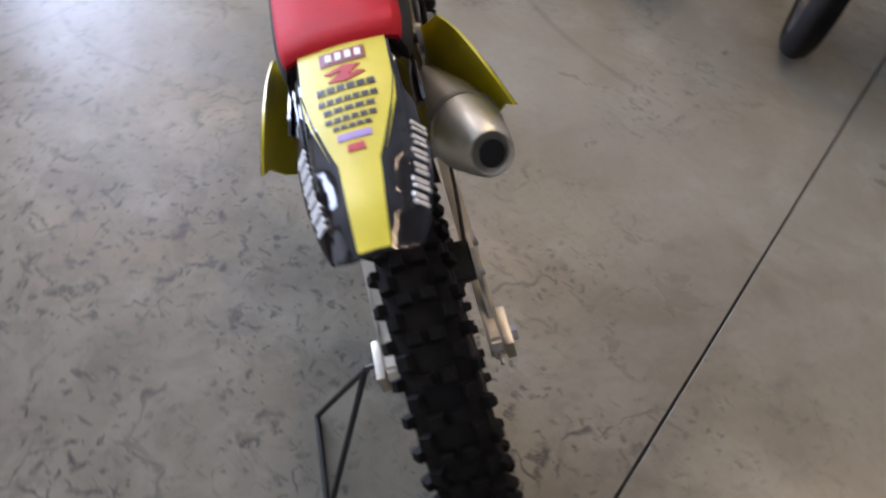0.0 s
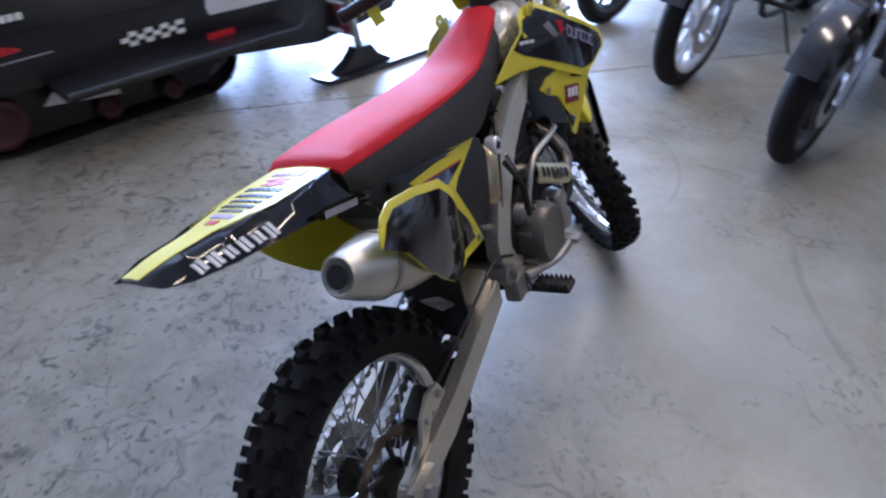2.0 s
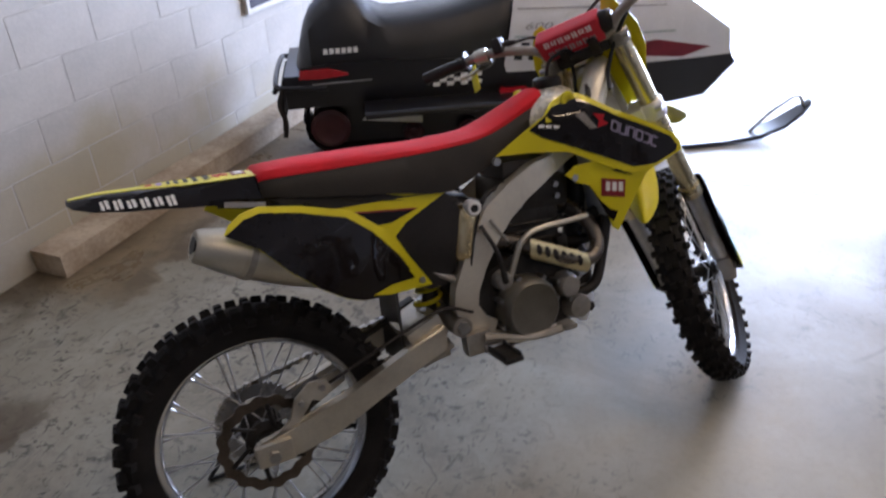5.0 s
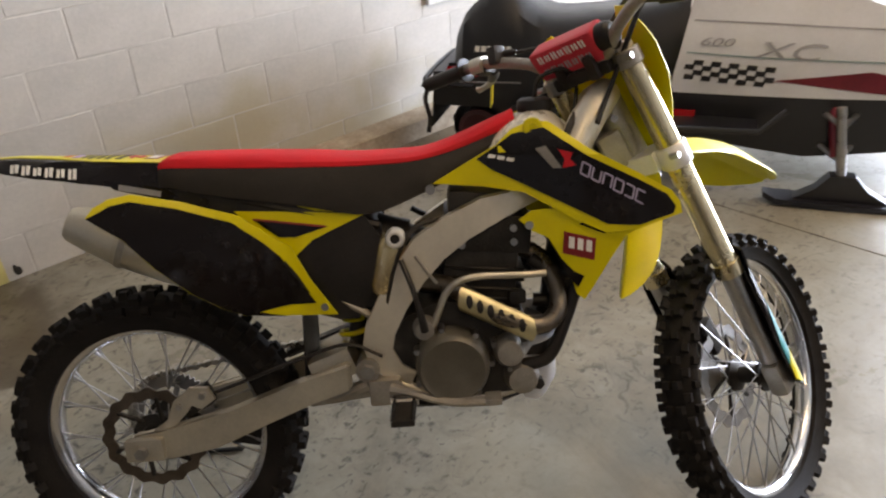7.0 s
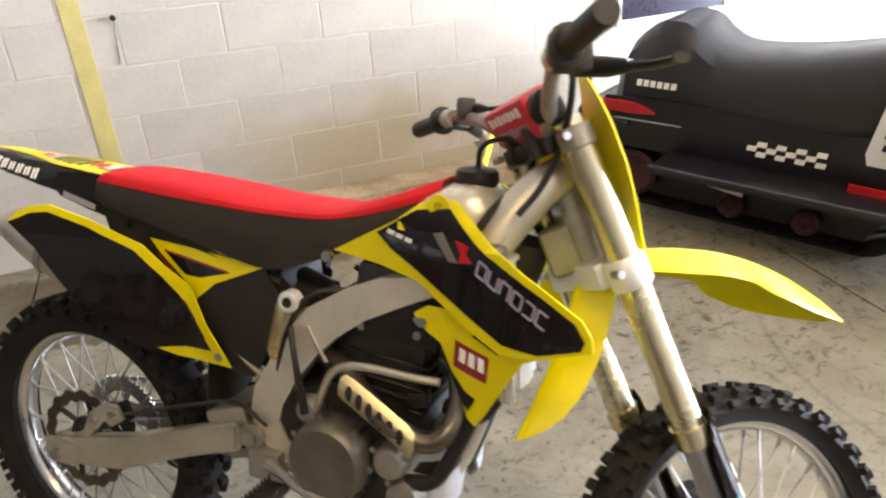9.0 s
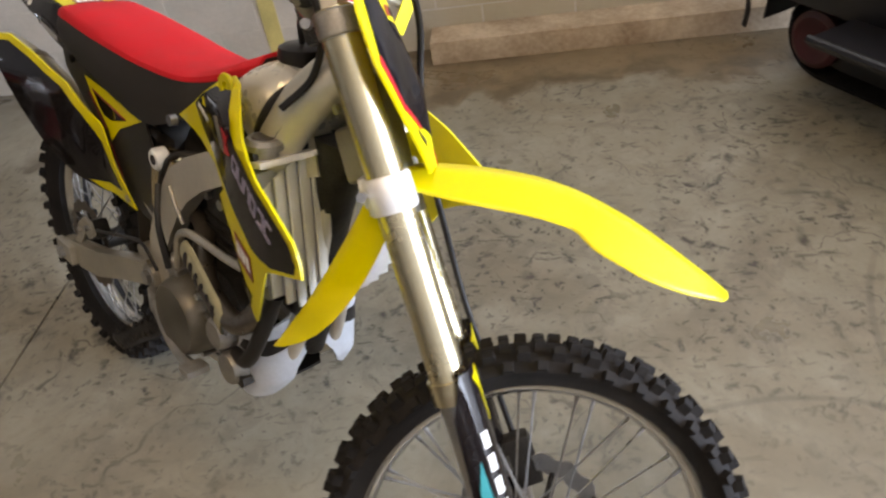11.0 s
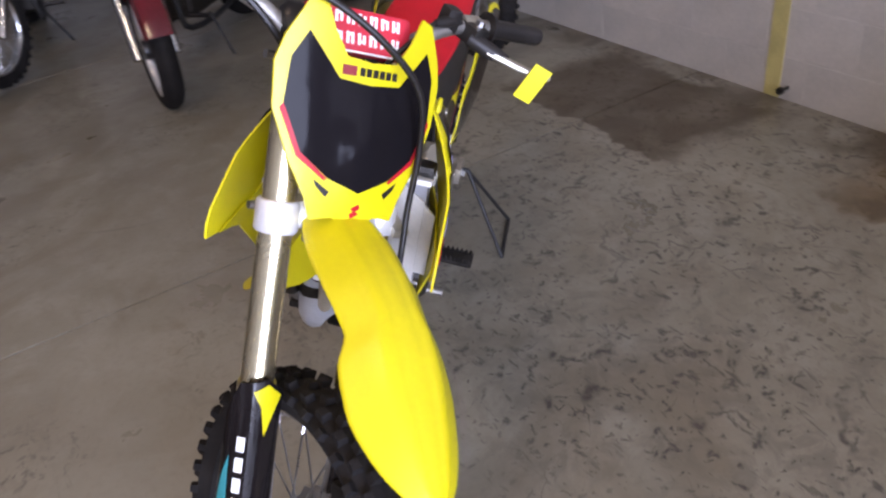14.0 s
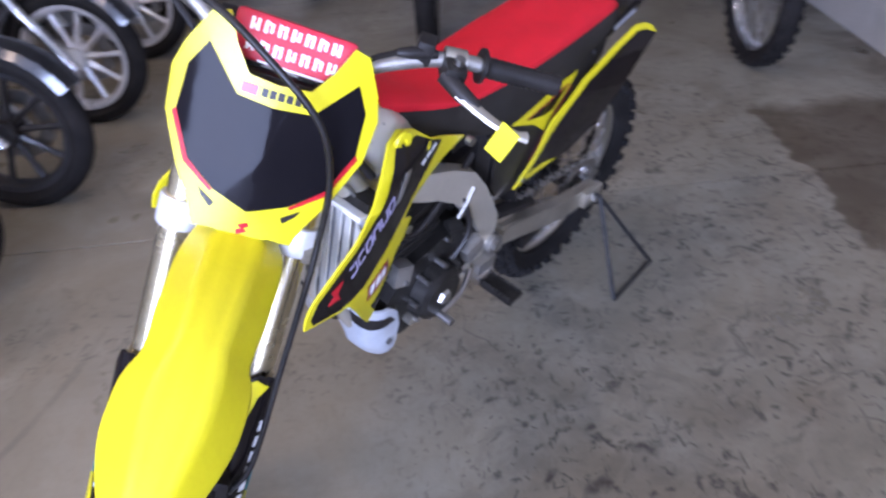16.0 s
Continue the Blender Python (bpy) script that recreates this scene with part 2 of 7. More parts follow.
        body = op("MULTIPLY", span(op("DIVIDE", u, size), half_len, half_len * 0.25), span(op("DIVIDE", v, size), half_wid, half_wid * 0.1))
        keep = op("LESS_THAN", rgb.outputs[2], share)
        return op("MULTIPLY", op("MULTIPLY", body, keep), span(noise(scale * 6, 3), 0.32, 0.55, 0.35, 1.0))

    xyz = nt.nodes.new("ShaderNodeSeparateXYZ")
    nt.links.new(geo.outputs["Position"], xyz.inputs[0])
    base = mix(span(noise(0.9, 6, 0.6), 0.35, 0.68), (0.216, 0.199, 0.153), (0.282, 0.265, 0.211))
    base = mix(span(noise(6, 8, 0.5, None, 0.65), 0.40, 0.70, 0, 0.55), base, (0.326, 0.307, 0.252))
    base = mix(span(noise(1.6, 7, 1.2, None, 0.62), 0.42, 0.66, 0, 0.72), base, (0.176, 0.150, 0.107))
    base = mix(span(noise(0.55, 4, 0.8), 0.46, 0.64, 0, 0.5), base, (0.240, 0.216, 0.166))
    base = mix(span(noise(45, 5, 0.2), 0.45, 0.75, 0, 0.22), base, (0.16, 0.14, 0.11))
    # the busiest stretch lies between the bike and the block wall
    wander = op("MULTIPLY", op("SUBTRACT", noise(1.2, 4, 0.4), 0.5), 1.6)
    busy = op("MULTIPLY", span(op("ADD", xyz.outputs["Y"], wander), -1.0, 0.05), span(op("ADD", xyz.outputs["X"], wander), -1.5, -0.8))
    some = span(noise(1.3, 4, 0.5), 0.44, 0.62)
    density = op("MAXIMUM", op("MULTIPLY", busy, span(noise(3.2, 3, 0.6), 0.32, 0.56, 0.30, 1.0)), op("MULTIPLY", some, 0.6))
    marks = None
    for sc, hl, hw, share, seed in ((11, 0.034, 0.0110, 0.34, 1), (19, 0.020, 0.0090, 0.40, 2), (29, 0.011, 0.0075, 0.45, 3), (6, 0.075, 0.010, 0.28, 4), (8, 0.026, 0.020, 0.24, 5), (4, 0.13, 0.0050, 0.38, 6), (5, 0.10, 0.0040, 0.34, 7), (2.2, 0.30, 0.0060, 0.40, 8), (13, 0.026, 0.0075, 0.26, 9)):
        v = dashes(sc, hl, hw, share, seed)
        marks = v if marks is None else op("MAXIMUM", marks, v)
    marks = op("MULTIPLY", marks, density)
    strokes = None
    for ang, sc, th in ((15, 9, 0.635), (125, 8, 0.64), (70, 14, 0.645), (0, 21, 0.65)):
        v = span(noise(sc, 4, 0.35, (ang, 1.0, 3.6)), th, th + 0.06, 0, 0.75)
        strokes = v if strokes is None else op("MAXIMUM", strokes, v)
    marks = op("MAXIMUM", marks, op("MULTIPLY", strokes, density))
    # rubbed-in grime round the scuffs, worn through in places
    grime = op("MULTIPLY", density, span(noise(9, 7, 1.0, None, 0.7), 0.46, 0.64, 0, 0.42))
    base = mix(grime, base, (0.105, 0.092, 0.073))
    worn = op("MULTIPLY", span(noise(3.5, 6, 0.8, None, 0.65), 0.34, 0.54, 0.50, 1.0), span(noise(70, 4, 0.3, None, 0.7), 0.34, 0.50, 0.78, 1.0))
    marks = op("MULTIPLY", marks, worn)
    base = mix(op("MULTIPLY", marks, 0.95), base, (0.042, 0.036, 0.031))
    # a few long curved tyre rubs
    for cx, cy, rad, wid in ((1.75, -1.05, 0.62, 0.012), (0.1, -3.0, 1.5, 0.02), (2.9, -0.4, 0.9, 0.014), (-1.6, -0.6, 0.8, 0.014)):
        rel = nt.nodes.new("ShaderNodeVectorMath")
        rel.operation = "DISTANCE"
        nt.links.new(geo.outputs["Position"], rel.inputs[0])
        rel.inputs[1].default_value = (cx, cy, 0)
        band = op("ABSOLUTE", op("SUBTRACT", rel.outputs["Value"], rad), 0)
        ring = op("MULTIPLY", span(band, wid, wid * 0.2), span(noise(1.6, 3, 0.2), 0.46, 0.60, 0, 0.32))
        base = mix(ring, base, (0.08, 0.07, 0.06))
    # damp brown patch beside the block wall, with a ragged edge
    wob = op("MULTIPLY", op("SUBTRACT", noise(5, 4), 0.5), 0.35)
    px = op("ADD", xyz.outputs["X"], wob)
    py = op("ADD", xyz.outputs["Y"], wob)
    patch = op("MULTIPLY", op("MULTIPLY", span(px, -0.92, -0.78), span(px, 0.26, 0.14)), op("MULTIPLY", span(py, 0.89, 0.92), span(py, 1.60, 1.50)))
    edge = op("MULTIPLY", span(py, 1.34, 1.58), span(noise(3, 4, 0.5), 0.38, 0.6))
    bank = op("ADD", py, op("MULTIPLY", op("SUBTRACT", noise(2.4, 5, 0.6), 0.5), 0.5))
    foot = op("MULTIPLY", op("MULTIPLY", span(px, 0.62, 0.86), span(px, 3.4, 2.6)), span(bank, 1.12, 1.22))
    rim = op("MULTIPLY", op("MULTIPLY", foot, span(bank, 1.36, 1.20)), span(noise(7, 5, 0.5), 0.36, 0.56, 0.25, 1.0))
    base = mix(op("MULTIPLY", foot, 0.72), base, (0.190, 0.128, 0.064))
    damp = op("MAXIMUM", op("MAXIMUM", op("MULTIPLY", patch, span(noise(4, 5, 0.6), 0.30, 0.62, 0.66, 0.95)), op("MULTIPLY", edge, 0.85)), op("MULTIPLY", rim, 0.8))
    base = mix(damp, base, (0.074, 0.053, 0.031))
    nt.links.new(base, b.inputs["Base Color"])
    gl = span(noise(2.6, 6, 0.4), 0.32, 0.70, 0.27, 0.48)
    gl = op("ADD", gl, op("MULTIPLY", marks, 0.12))
    nt.links.new(gl, b.inputs["Roughness"])
    bp = nt.nodes.new("ShaderNodeBump")
    bp.inputs["Strength"].default_value, bp.inputs["Distance"].default_value = 0.12, 0.004
    nt.links.new(noise(60, 6), bp.inputs["Height"])
    nt.links.new(bp.outputs["Normal"], b.inputs["Normal"])
    return m


SLAB = concrete()

# ---- mesh tools ----


def link(name, bm, material, parent=None, label="", xf=None, sharp=38, xf_local=False):
    """One mesh object out of a bmesh, smooth but for edges sharper than that many degrees."""
    if xf is not None:
        bmesh.ops.transform(bm, matrix=xf, verts=bm.verts)
    bmesh.ops.remove_doubles(bm, verts=bm.verts, dist=1e-6)
    bmesh.ops.recalc_face_normals(bm, faces=bm.faces)
    for fc in bm.faces:
        fc.smooth = True
    lim = radians(sharp)
    for e in bm.edges:
        if len(e.link_faces) == 2 and e.calc_face_angle(0) > lim:
            e.smooth = False
    me = bpy.data.meshes.new(name)
    bm.to_mesh(me)
    bm.free()
    me.materials.append(material)
    ob = new(name, me)
    if parent is not None:
        ob.parent = parent
    if label:
        ob["label"] = label
    return ob


def part(name, bm, material, parent, label="", xf=None, sharp=38):
    return link(name, bm, material, parent, label, xf, sharp)


def empty(name, m=None):
    ob = new(name)
    ob.empty_display_size = 0.1
    if m is not None:
        ob.matrix_world = m
    return ob


def loft(rings, closed=True, caps=True, bm=None):
    """Skin over rings of equally many points."""
    bm = bm or bmesh.new()
    vs = [[bm.verts.new(p) for p in r] for r in rings]
    n = len(rings[0])
    for a, c in zip(vs, vs[1:]):
        for i in range(n if closed else n - 1):
            j = (i + 1) % n
            bm.faces.new((a[i], a[j], c[j], c[i]))
    if caps and closed:
        bm.faces.new(vs[0][::-1])
        bm.faces.new(vs[-1])
    return bm


def smooth_path(pts, k=6):
    """A Catmull-Rom line through the points."""
    P = [Vector(p) for p in pts]
    P = [P[0] * 2 - P[1]] + P + [P[-1] * 2 - P[-2]]
    out = []
    for i in range(1, len(P) - 2):
        for s in range(k):
            t = s / k
            a, c, d, e = P[i - 1:i + 3]
            out.append(0.5 * ((2 * c) + (d - a) * t + (2 * a - 5 * c + 4 * d - e) * t * t + (3 * c - a - 3 * d + e) * t ** 3))
    return out + [P[-2]]


def tube(pts, r, n=10, bm=None, k=0, flat=1.0):
    """A round bar along a line; r may be one radius or one for each point."""
    P = smooth_path(pts, k) if k else [Vector(p) for p in pts]
    rs = [r] * len(P) if isinstance(r, (int, float)) else [np.interp(i / (len(P) - 1), np.linspace(0, 1, len(r)), r) for i in range(len(P))]
    rings, side = [], None
    for i, p in enumerate(P):
        d = (P[min(i + 1, len(P) - 1)] - P[max(i - 1, 0)]).normalized()
        if side is None:
            side = d.orthogonal().normalized() if abs(d.y) > 0.9 else d.cross(Vector((0, 1, 0))).normalized()
        side = (side - d * side.dot(d)).normalized()
        up = d.cross(side)
        rings.append([p + (side * math.cos(a) + up * math.sin(a) * flat) * rs[i] for a in [2 * math.pi * j / n for j in range(n)]])
    return loft(rings, bm=bm)


def lathe(profile, c, axis="y", n=48, bm=None, closed=False):
    """Profile of (radius, along) turned round an axis through c."""
    rings = []
    for j in range(n):
        a = 2 * math.pi * j / n
        ring = []
        for r, s in profile:
            u, v = r * math.cos(a), r * math.sin(a)
            ring.append(Vector(c) + Vector({"y": (u, s, v), "x": (s, u, v), "z": (u, v, s)}[axis]))
        rings.append(ring)
    bm = bm or bmesh.new()
    vs = [[bm.verts.new(p) for p in r] for r in rings]
    m = len(profile)
    for j in range(n):
        a, b2 = vs[j], vs[(j + 1) % n]
        for i in range(m if closed else m - 1):
            k = (i + 1) % m
            bm.faces.new((a[i], a[k], b2[k], b2[i]))
    if not closed:
        for i in (0, m - 1):
            if profile[i][0] > 1e-5:
                bm.faces.new([v[i] for v in vs])
    return bm


def block(c, size, bevel=0.004, rot=(0, 0, 0), bm=None, seg=2):
    bm = bm or bmesh.new()
    made = bmesh.ops.create_cube(bm, size=1, matrix=pose(*c, *rot) @ Matrix.Diagonal((*size, 1)))
    if bevel:
        es = list({e for v in made["verts"] for e in v.link_edges})
        bmesh.ops.bevel(bm, geom=es, offset=bevel, segments=seg, affect="EDGES", profile=0.7)
    return bm


def shell(poly, place, t=0.003, step=0.03, d0=0.0):
    """A thin curved sheet: the outline poly in (u, v), cut into a grid, laid by place(u, v, d)."""
    bm = bmesh.new()
    vs = [bm.verts.new((u, v, 0)) for u, v in poly]
    bm.faces.new(vs)
    for ax in (0, 1):
        lo, hi = min(p[ax] for p in poly), max(p[ax] for p in poly)
        for k in range(math.ceil((lo + 1e-4) / step), math.floor((hi - 1e-4) / step) + 1):
            co, no = [0, 0, 0], [0, 0, 0]
            co[ax], no[ax] = k * step, 1
            bmesh.ops.bisect_plane(bm, geom=bm.verts[:] + bm.edges[:] + bm.faces[:], plane_co=co, plane_no=no, dist=1e-5)
    bmesh.ops.triangulate(bm, faces=[f for f in bm.faces if len(f.verts) > 4])
    bm.verts.index_update()
    flat = [(v.co.x, v.co.y) for v in bm.verts]
    faces = [[v.index for v in f.verts] for f in bm.faces]
    rim = [[v.index for v in e.verts] for e in bm.edges if len(e.link_faces) == 1]
    bm.free()
    out = bmesh.new()
    top = [out.verts.new(place(u, v, d0)) for u, v in flat]
    low = [out.verts.new(place(u, v, d0 - t)) for u, v in flat]
    for f in faces:
        out.faces.new([top[i] for i in f])
        out.faces.new([low[i] for i in reversed(f)])
    for a, c in rim:
        out.faces.new((top[a], top[c], low[c], low[a]))
    return out


def prism(poly, place, d0, d1):
    """A solid between two copies of an outline."""
    return loft([[place(u, v, d0) for u, v in poly], [place(u, v, d1) for u, v in poly]])


def lerp(table):
    xs, *cols = zip(*sorted(table))
    return lambda x: [float(np.interp(x, xs, c)) for c in cols]


def letters(body, size, place, lift=0.002, lean=0.0):
    """Raised writing laid on a surface by place(u, v, d), starting at its origin."""
    curve = bpy.data.curves.new("writing", "FONT")
    curve.body, curve.size, curve.extrude, curve.shear = body, size, 0.001, lean
    ob = new("writing", curve)
    me = bpy.data.meshes.new_from_object(ob.evaluated_get(bpy.context.evaluated_depsgraph_get()))
    bm = bmesh.new()
    bm.from_mesh(me)
    for v in bm.verts:
        v.co = place(v.co.x, v.co.y, lift + v.co.z)
    bpy.data.objects.remove(ob)
    bpy.data.curves.remove(curve)
    bpy.data.meshes.remove(me)
    return bm


def glide(table):
    """Like lerp, but running smoothly through the rows."""
    rows = sorted(table)
    xs = np.array([r[0] for r in rows])
    cols = np.array([r[1:] for r in rows])
    step = np.diff(cols, axis=0) / np.diff(xs)[:, None]
    tang = np.vstack([step[:1], (step[1:] + step[:-1]) / 2, step[-1:]])
    tang[1:-1][step[1:] * step[:-1] <= 0] = 0

    def f(x):
        x = min(max(x, xs[0]), xs[-1])
        i = int(min(max(np.searchsorted(xs, x) - 1, 0), len(xs) - 2))
        h = xs[i + 1] - xs[i]
        t = (x - xs[i]) / h
        v = (2 * t ** 3 - 3 * t * t + 1) * cols[i] + (t ** 3 - 2 * t * t + t) * h * tang[i] + (3 * t * t - 2 * t ** 3) * cols[i + 1] + (t ** 3 - t * t) * h * tang[i + 1]
        return [float(q) for q in v]
    return f


def bar_quad(u0, v0, u1, v1, h, slant=0.0):
    """A slanting bar from one point to another, of height h, as an outline."""
    du, dv = u1 - u0, v1 - v0
    L = math.hypot(du, dv)
    nu, nv = -dv / L, du / L
    su, sv = du / L * slant, dv / L * slant
    return [(u0 - nu * h / 2, v0 - nv * h / 2), (u1 - nu * h / 2, v1 - nv * h / 2),
            (u1 + nu * h / 2 + su, v1 + nv * h / 2 + sv), (u0 + nu * h / 2 + su, v0 + nv * h / 2 + sv)]


# ---- the hall: slabs, block wall, sheet walls, ceiling, door, lamps ----
floor_ob = tagged(link("floor", block((-0.4, -2.92, -0.075), (17.2, 9.16, 0.12), 0), CORE), "dark joint filler and bed under the concrete slabs", "floor", kind="structure")
JOINTS = [WALL_W, -5.98, -3.15, -0.318, 2.513, 5.344, WALL_E]
for xa, xb in zip(JOINTS, JOINTS[1:]):
    s = part("slab", block(((xa + xb) / 2, -2.92, -0.03), (xb - xa - 0.0065, 9.16, 0.06), 0.002, seg=1), SLAB, floor_ob, "worn grey sealed concrete slab")
outside = tagged(link("ground", block((60, -2, -0.12), (103.6, 160, 0.1), 0), mat("yard_concrete", (0.42, 0.41, 0.39), 0.8, var=0.15, scale=0.5, bump=0.2, bscale=30)), "pale concrete yard outside the open door", "ground", kind="structure")

BW, BH, BT = 0.4064, 0.2032, 0.05
core = tagged(link("wall_north", block(((WALL_W + WALL_E) / 2, WALL_N + 0.1012, CEIL / 2), (WALL_E - WALL_W, 0.2, CEIL), 0), MORTAR), "wall of painted concrete blocks with recessed joints", "wall", kind="structure")


def make_block_wall():
    base = block((0, 0, 0), (BW - 0.007, BT, BH - 0.005), 0.002, seg=1)
    first = link("concrete_block", base, BLOCK, core)
    data = first.data
    near, far = [], []
    for row in range(int(CEIL / BH)):
        for colm in range(-23, 21):
            x = colm * BW + (0.232 if row % 2 == 0 else 0.029) + BW / 2
            z = (row + 0.5) * BH - 0.02
            if x - BW / 2 < WALL_W or x + BW / 2 > WALL_E:
                continue
            (near if -3.6 < x < 6.2 and row < 9 else far).append((x, z))
    rnd = random.Random(4)
    for i, (x, z) in enumerate(near):
        ob = first if i == 0 else new("concrete_block", data)
        ob.parent = core
        ob.location = (x, WALL_N + BT / 2 + rnd.uniform(-0.0005, 0.0005), z)
    bm = bmesh.new()
    for x, z in far:
        bmesh.ops.create_cube(bm, size=1, matrix=pose(x, WALL_N + BT / 2, z) @ Matrix.Diagonal((BW - 0.008, BT, BH - 0.006, 1)))
    tagged(link("block_courses", bm, BLOCK, core), kind="stuff")


tagged(link("wall_south", block(((WALL_W + WALL_E) / 2, WALL_S - 0.1, CEIL / 2), (WALL_E - WALL_W, 0.2, CEIL), 0), METALSH), "plain grey sheet wall behind the motorcycles", "wall", kind="structure")
tagged(link("wall_west", block((WALL_W - 0.1, -2.9, CEIL / 2), (0.2, 9.4, CEIL), 0), METALSH), "plain grey sheet wall", "wall", kind="structure")
bm = block((WALL_E + 0.1, (WALL_S + DOOR_Y0) / 2, CEIL / 2), (0.2, DOOR_Y0 - WALL_S, CEIL), 0)
block((WALL_E + 0.1, (DOOR_Y1 + WALL_N + 0.2) / 2, CEIL / 2), (0.2, WALL_N + 0.2 - DOOR_Y1, CEIL), 0, bm=bm)
block((WALL_E + 0.1, (DOOR_Y0 + DOOR_Y1) / 2, (DOOR_Z + CEIL) / 2), (0.2, DOOR_Y1 - DOOR_Y0, CEIL - DOOR_Z), 0, bm=bm)
tagged(link("wall_east", bm, METALSH), "grey wall round the open drive-in door", "wall", kind="structure")
tagged(link("ceiling", block((-0.4, -2.92, CEIL + 0.06), (17.4, 9.6, 0.12), 0), CEILM), "pale painted ceiling", "ceiling", kind="structure")
TUBEM = emission("lamp_tube", (1.0, 0.92, 0.78), 30)
for i, (x, y) in enumerate(TUBES):
    fx = tagged(empty("strip_light", pose(x, y, CEIL - 0.35)), "white twin tube strip lamp hung under the ceiling", "lamp", "ceiling lamps")
    part("housing", block((0, 0, 0.05), (1.25, 0.16, 0.06), 0.01), CEILM, fx)
    for s in (-1, 1):
        part("tube", tube([(-0.58, s * 0.045, 0), (0.58, s * 0.045, 0)], 0.014, 10), TUBEM, fx, "glowing white tube")
    for s in (-1, 1):
        part("hanger", tube([(s * 0.5, 0, 0.08), (s * 0.5, 0, 0.35)], 0.004, 6), STEEL, fx)
    lamp("tube_light", "AREA", pose(x, y, CEIL - 0.38), TUBE_POWER, (1.0, 0.79, 0.48), 1.15, 0.12)

# yellow painted stripe up the wall, peg in the wall, framed board
STRIPE = mat("faded_yellow_paint", (0.50, 0.43, 0.17), 0.7, var=0.15, scale=10, bump=0.2)
tagged(link("wall_stripe", block((0.085, WALL_N - 0.002, 1.4), (0.075, 0.004, 2.8), 0), STRIPE), "faded yellow painted stripe up the block wall", "marking", kind="structure")
peg = tagged(empty("wall_peg", pose(0.16, WALL_N, 0.055)), "small dark bolt sticking out of the block wall", "bolt")
part("shank", tube([(0, 0.02, 0), (0, -0.04, 0)], 0.008, 8), DARKM, peg)
part("head", tube([(0, -0.04, 0), (0, -0.055, 0)], 0.017, 6), DARKM, peg)
hook = tagged(empty("wall_hook", pose(0.231, WALL_N, 0.985)), "small dark nail with a thin wire on the block wall", "nail")
part("nail", tube([(0, 0.02, 0), (0, -0.03, 0.004)], 0.006, 8), DARKM, hook)
part("nail_head", tube([(0, -0.03, 0.004), (0, -0.034, 0.004)], 0.012, 10), DARKM, hook)
part("wire", tube([(0, -0.012, 0), (-0.004, -0.008, -0.06), (-0.010, -0.005, -0.12), (-0.016, -0.004, -0.18)], 0.0022, 6), STEEL, hook)
sign = tagged(empty("wall_board", pose(2.83, WALL_N, 0.66)), "dark framed notice board on the block wall", "board")
part("panel", block((0, -0.012, 0.34), (0.60, 0.014, 0.64), 0.002), mat("dark_board", (0.03, 0.025, 0.05), 0.3, var=0.3), sign)
for c, sz in (((0, -0.014, 0.008), (0.66, 0.026, 0.026)), ((0, -0.014, 0.672), (0.66, 0.026, 0.026)), ((-0.317, -0.014, 0.34), (0.026, 0.026, 0.638)), ((0.317, -0.014, 0.34), (0.026, 0.026, 0.638))):
    part("frame_bar", block(c, sz, 0.004), LOUVRE, sign)
plank = tagged(link("timber_board", block((1.98, 1.570, 0.052), (2.34, 0.17, 0.104), 0.006), WOOD), "weathered brown timber beam lying along the wall", "timber")

# ---- the yellow motocross bike ----
# Its own frame: x ahead, y to its left, z up, metres from under the rear axle; it leans onto a stand.
BIKE = Matrix.Translation((0, -0.13, 0.387)) @ pose(0, 0, 0, 0, 0, -42) @ pose(0, 0, 0, -16, 0, 0) @ Matrix.Translation((0, 0.13, -0.36))
FX, FZ, RAKE, TRAIL = 1.45, 0.35, 26.0, 0.105
HEAD = Vector((FX + TRAIL, 0, 0))
# the front end turned to the left lock
FORK = Matrix(((0.7413, -0.6608, -0.1174, 0.3776), (0.6646, 0.6981, 0.2662, -0.9945), (-0.0939, -0.2755, 0.9567, 0.1396), (0, 0, 0, 1)))
# the bars stand a little straighter than the wheel
BARS = Matrix(((0.7996, -0.5922, -0.0996, 0.2986), (0.5982, 0.7707, 0.2194, -0.8755), (-0.0532, -0.2351, 0.9705, 0.083), (0, 0, 0, 1)))
bike = tagged(empty("dirt_bike", BIKE), "yellow and black motocross bike with red seat, leaning on a stand", "motorcycle")


def B(name, bm, material, parent=None, label="", xf=None, sharp=38):
    return part(name, bm, material, parent or bike, label, xf, sharp)


def tyre_mesh(c, R, w, rim_r, n, rows, knob=0.014, wall=0.8):
    """Carcass of a knobbly tyre."""
    Rc = R - knob
    prof = [(rim_r - 0.004, -w * 0.34), (rim_r + 0.012, -w * 0.40), (Rc * 0.45 + rim_r * 0.55, -w * 0.5), (Rc - 0.022, -w * 0.49), (Rc - 0.008, -w * 0.36), (Rc, -w * 0.15),
            (Rc, w * 0.15), (Rc - 0.008, w * 0.36), (Rc - 0.022, w * 0.49), (Rc * 0.45 + rim_r * 0.55, w * 0.5), (rim_r + 0.012, w * 0.40), (rim_r - 0.004, w * 0.34)]
    return lathe(prof, c, "y", 72, closed=True)


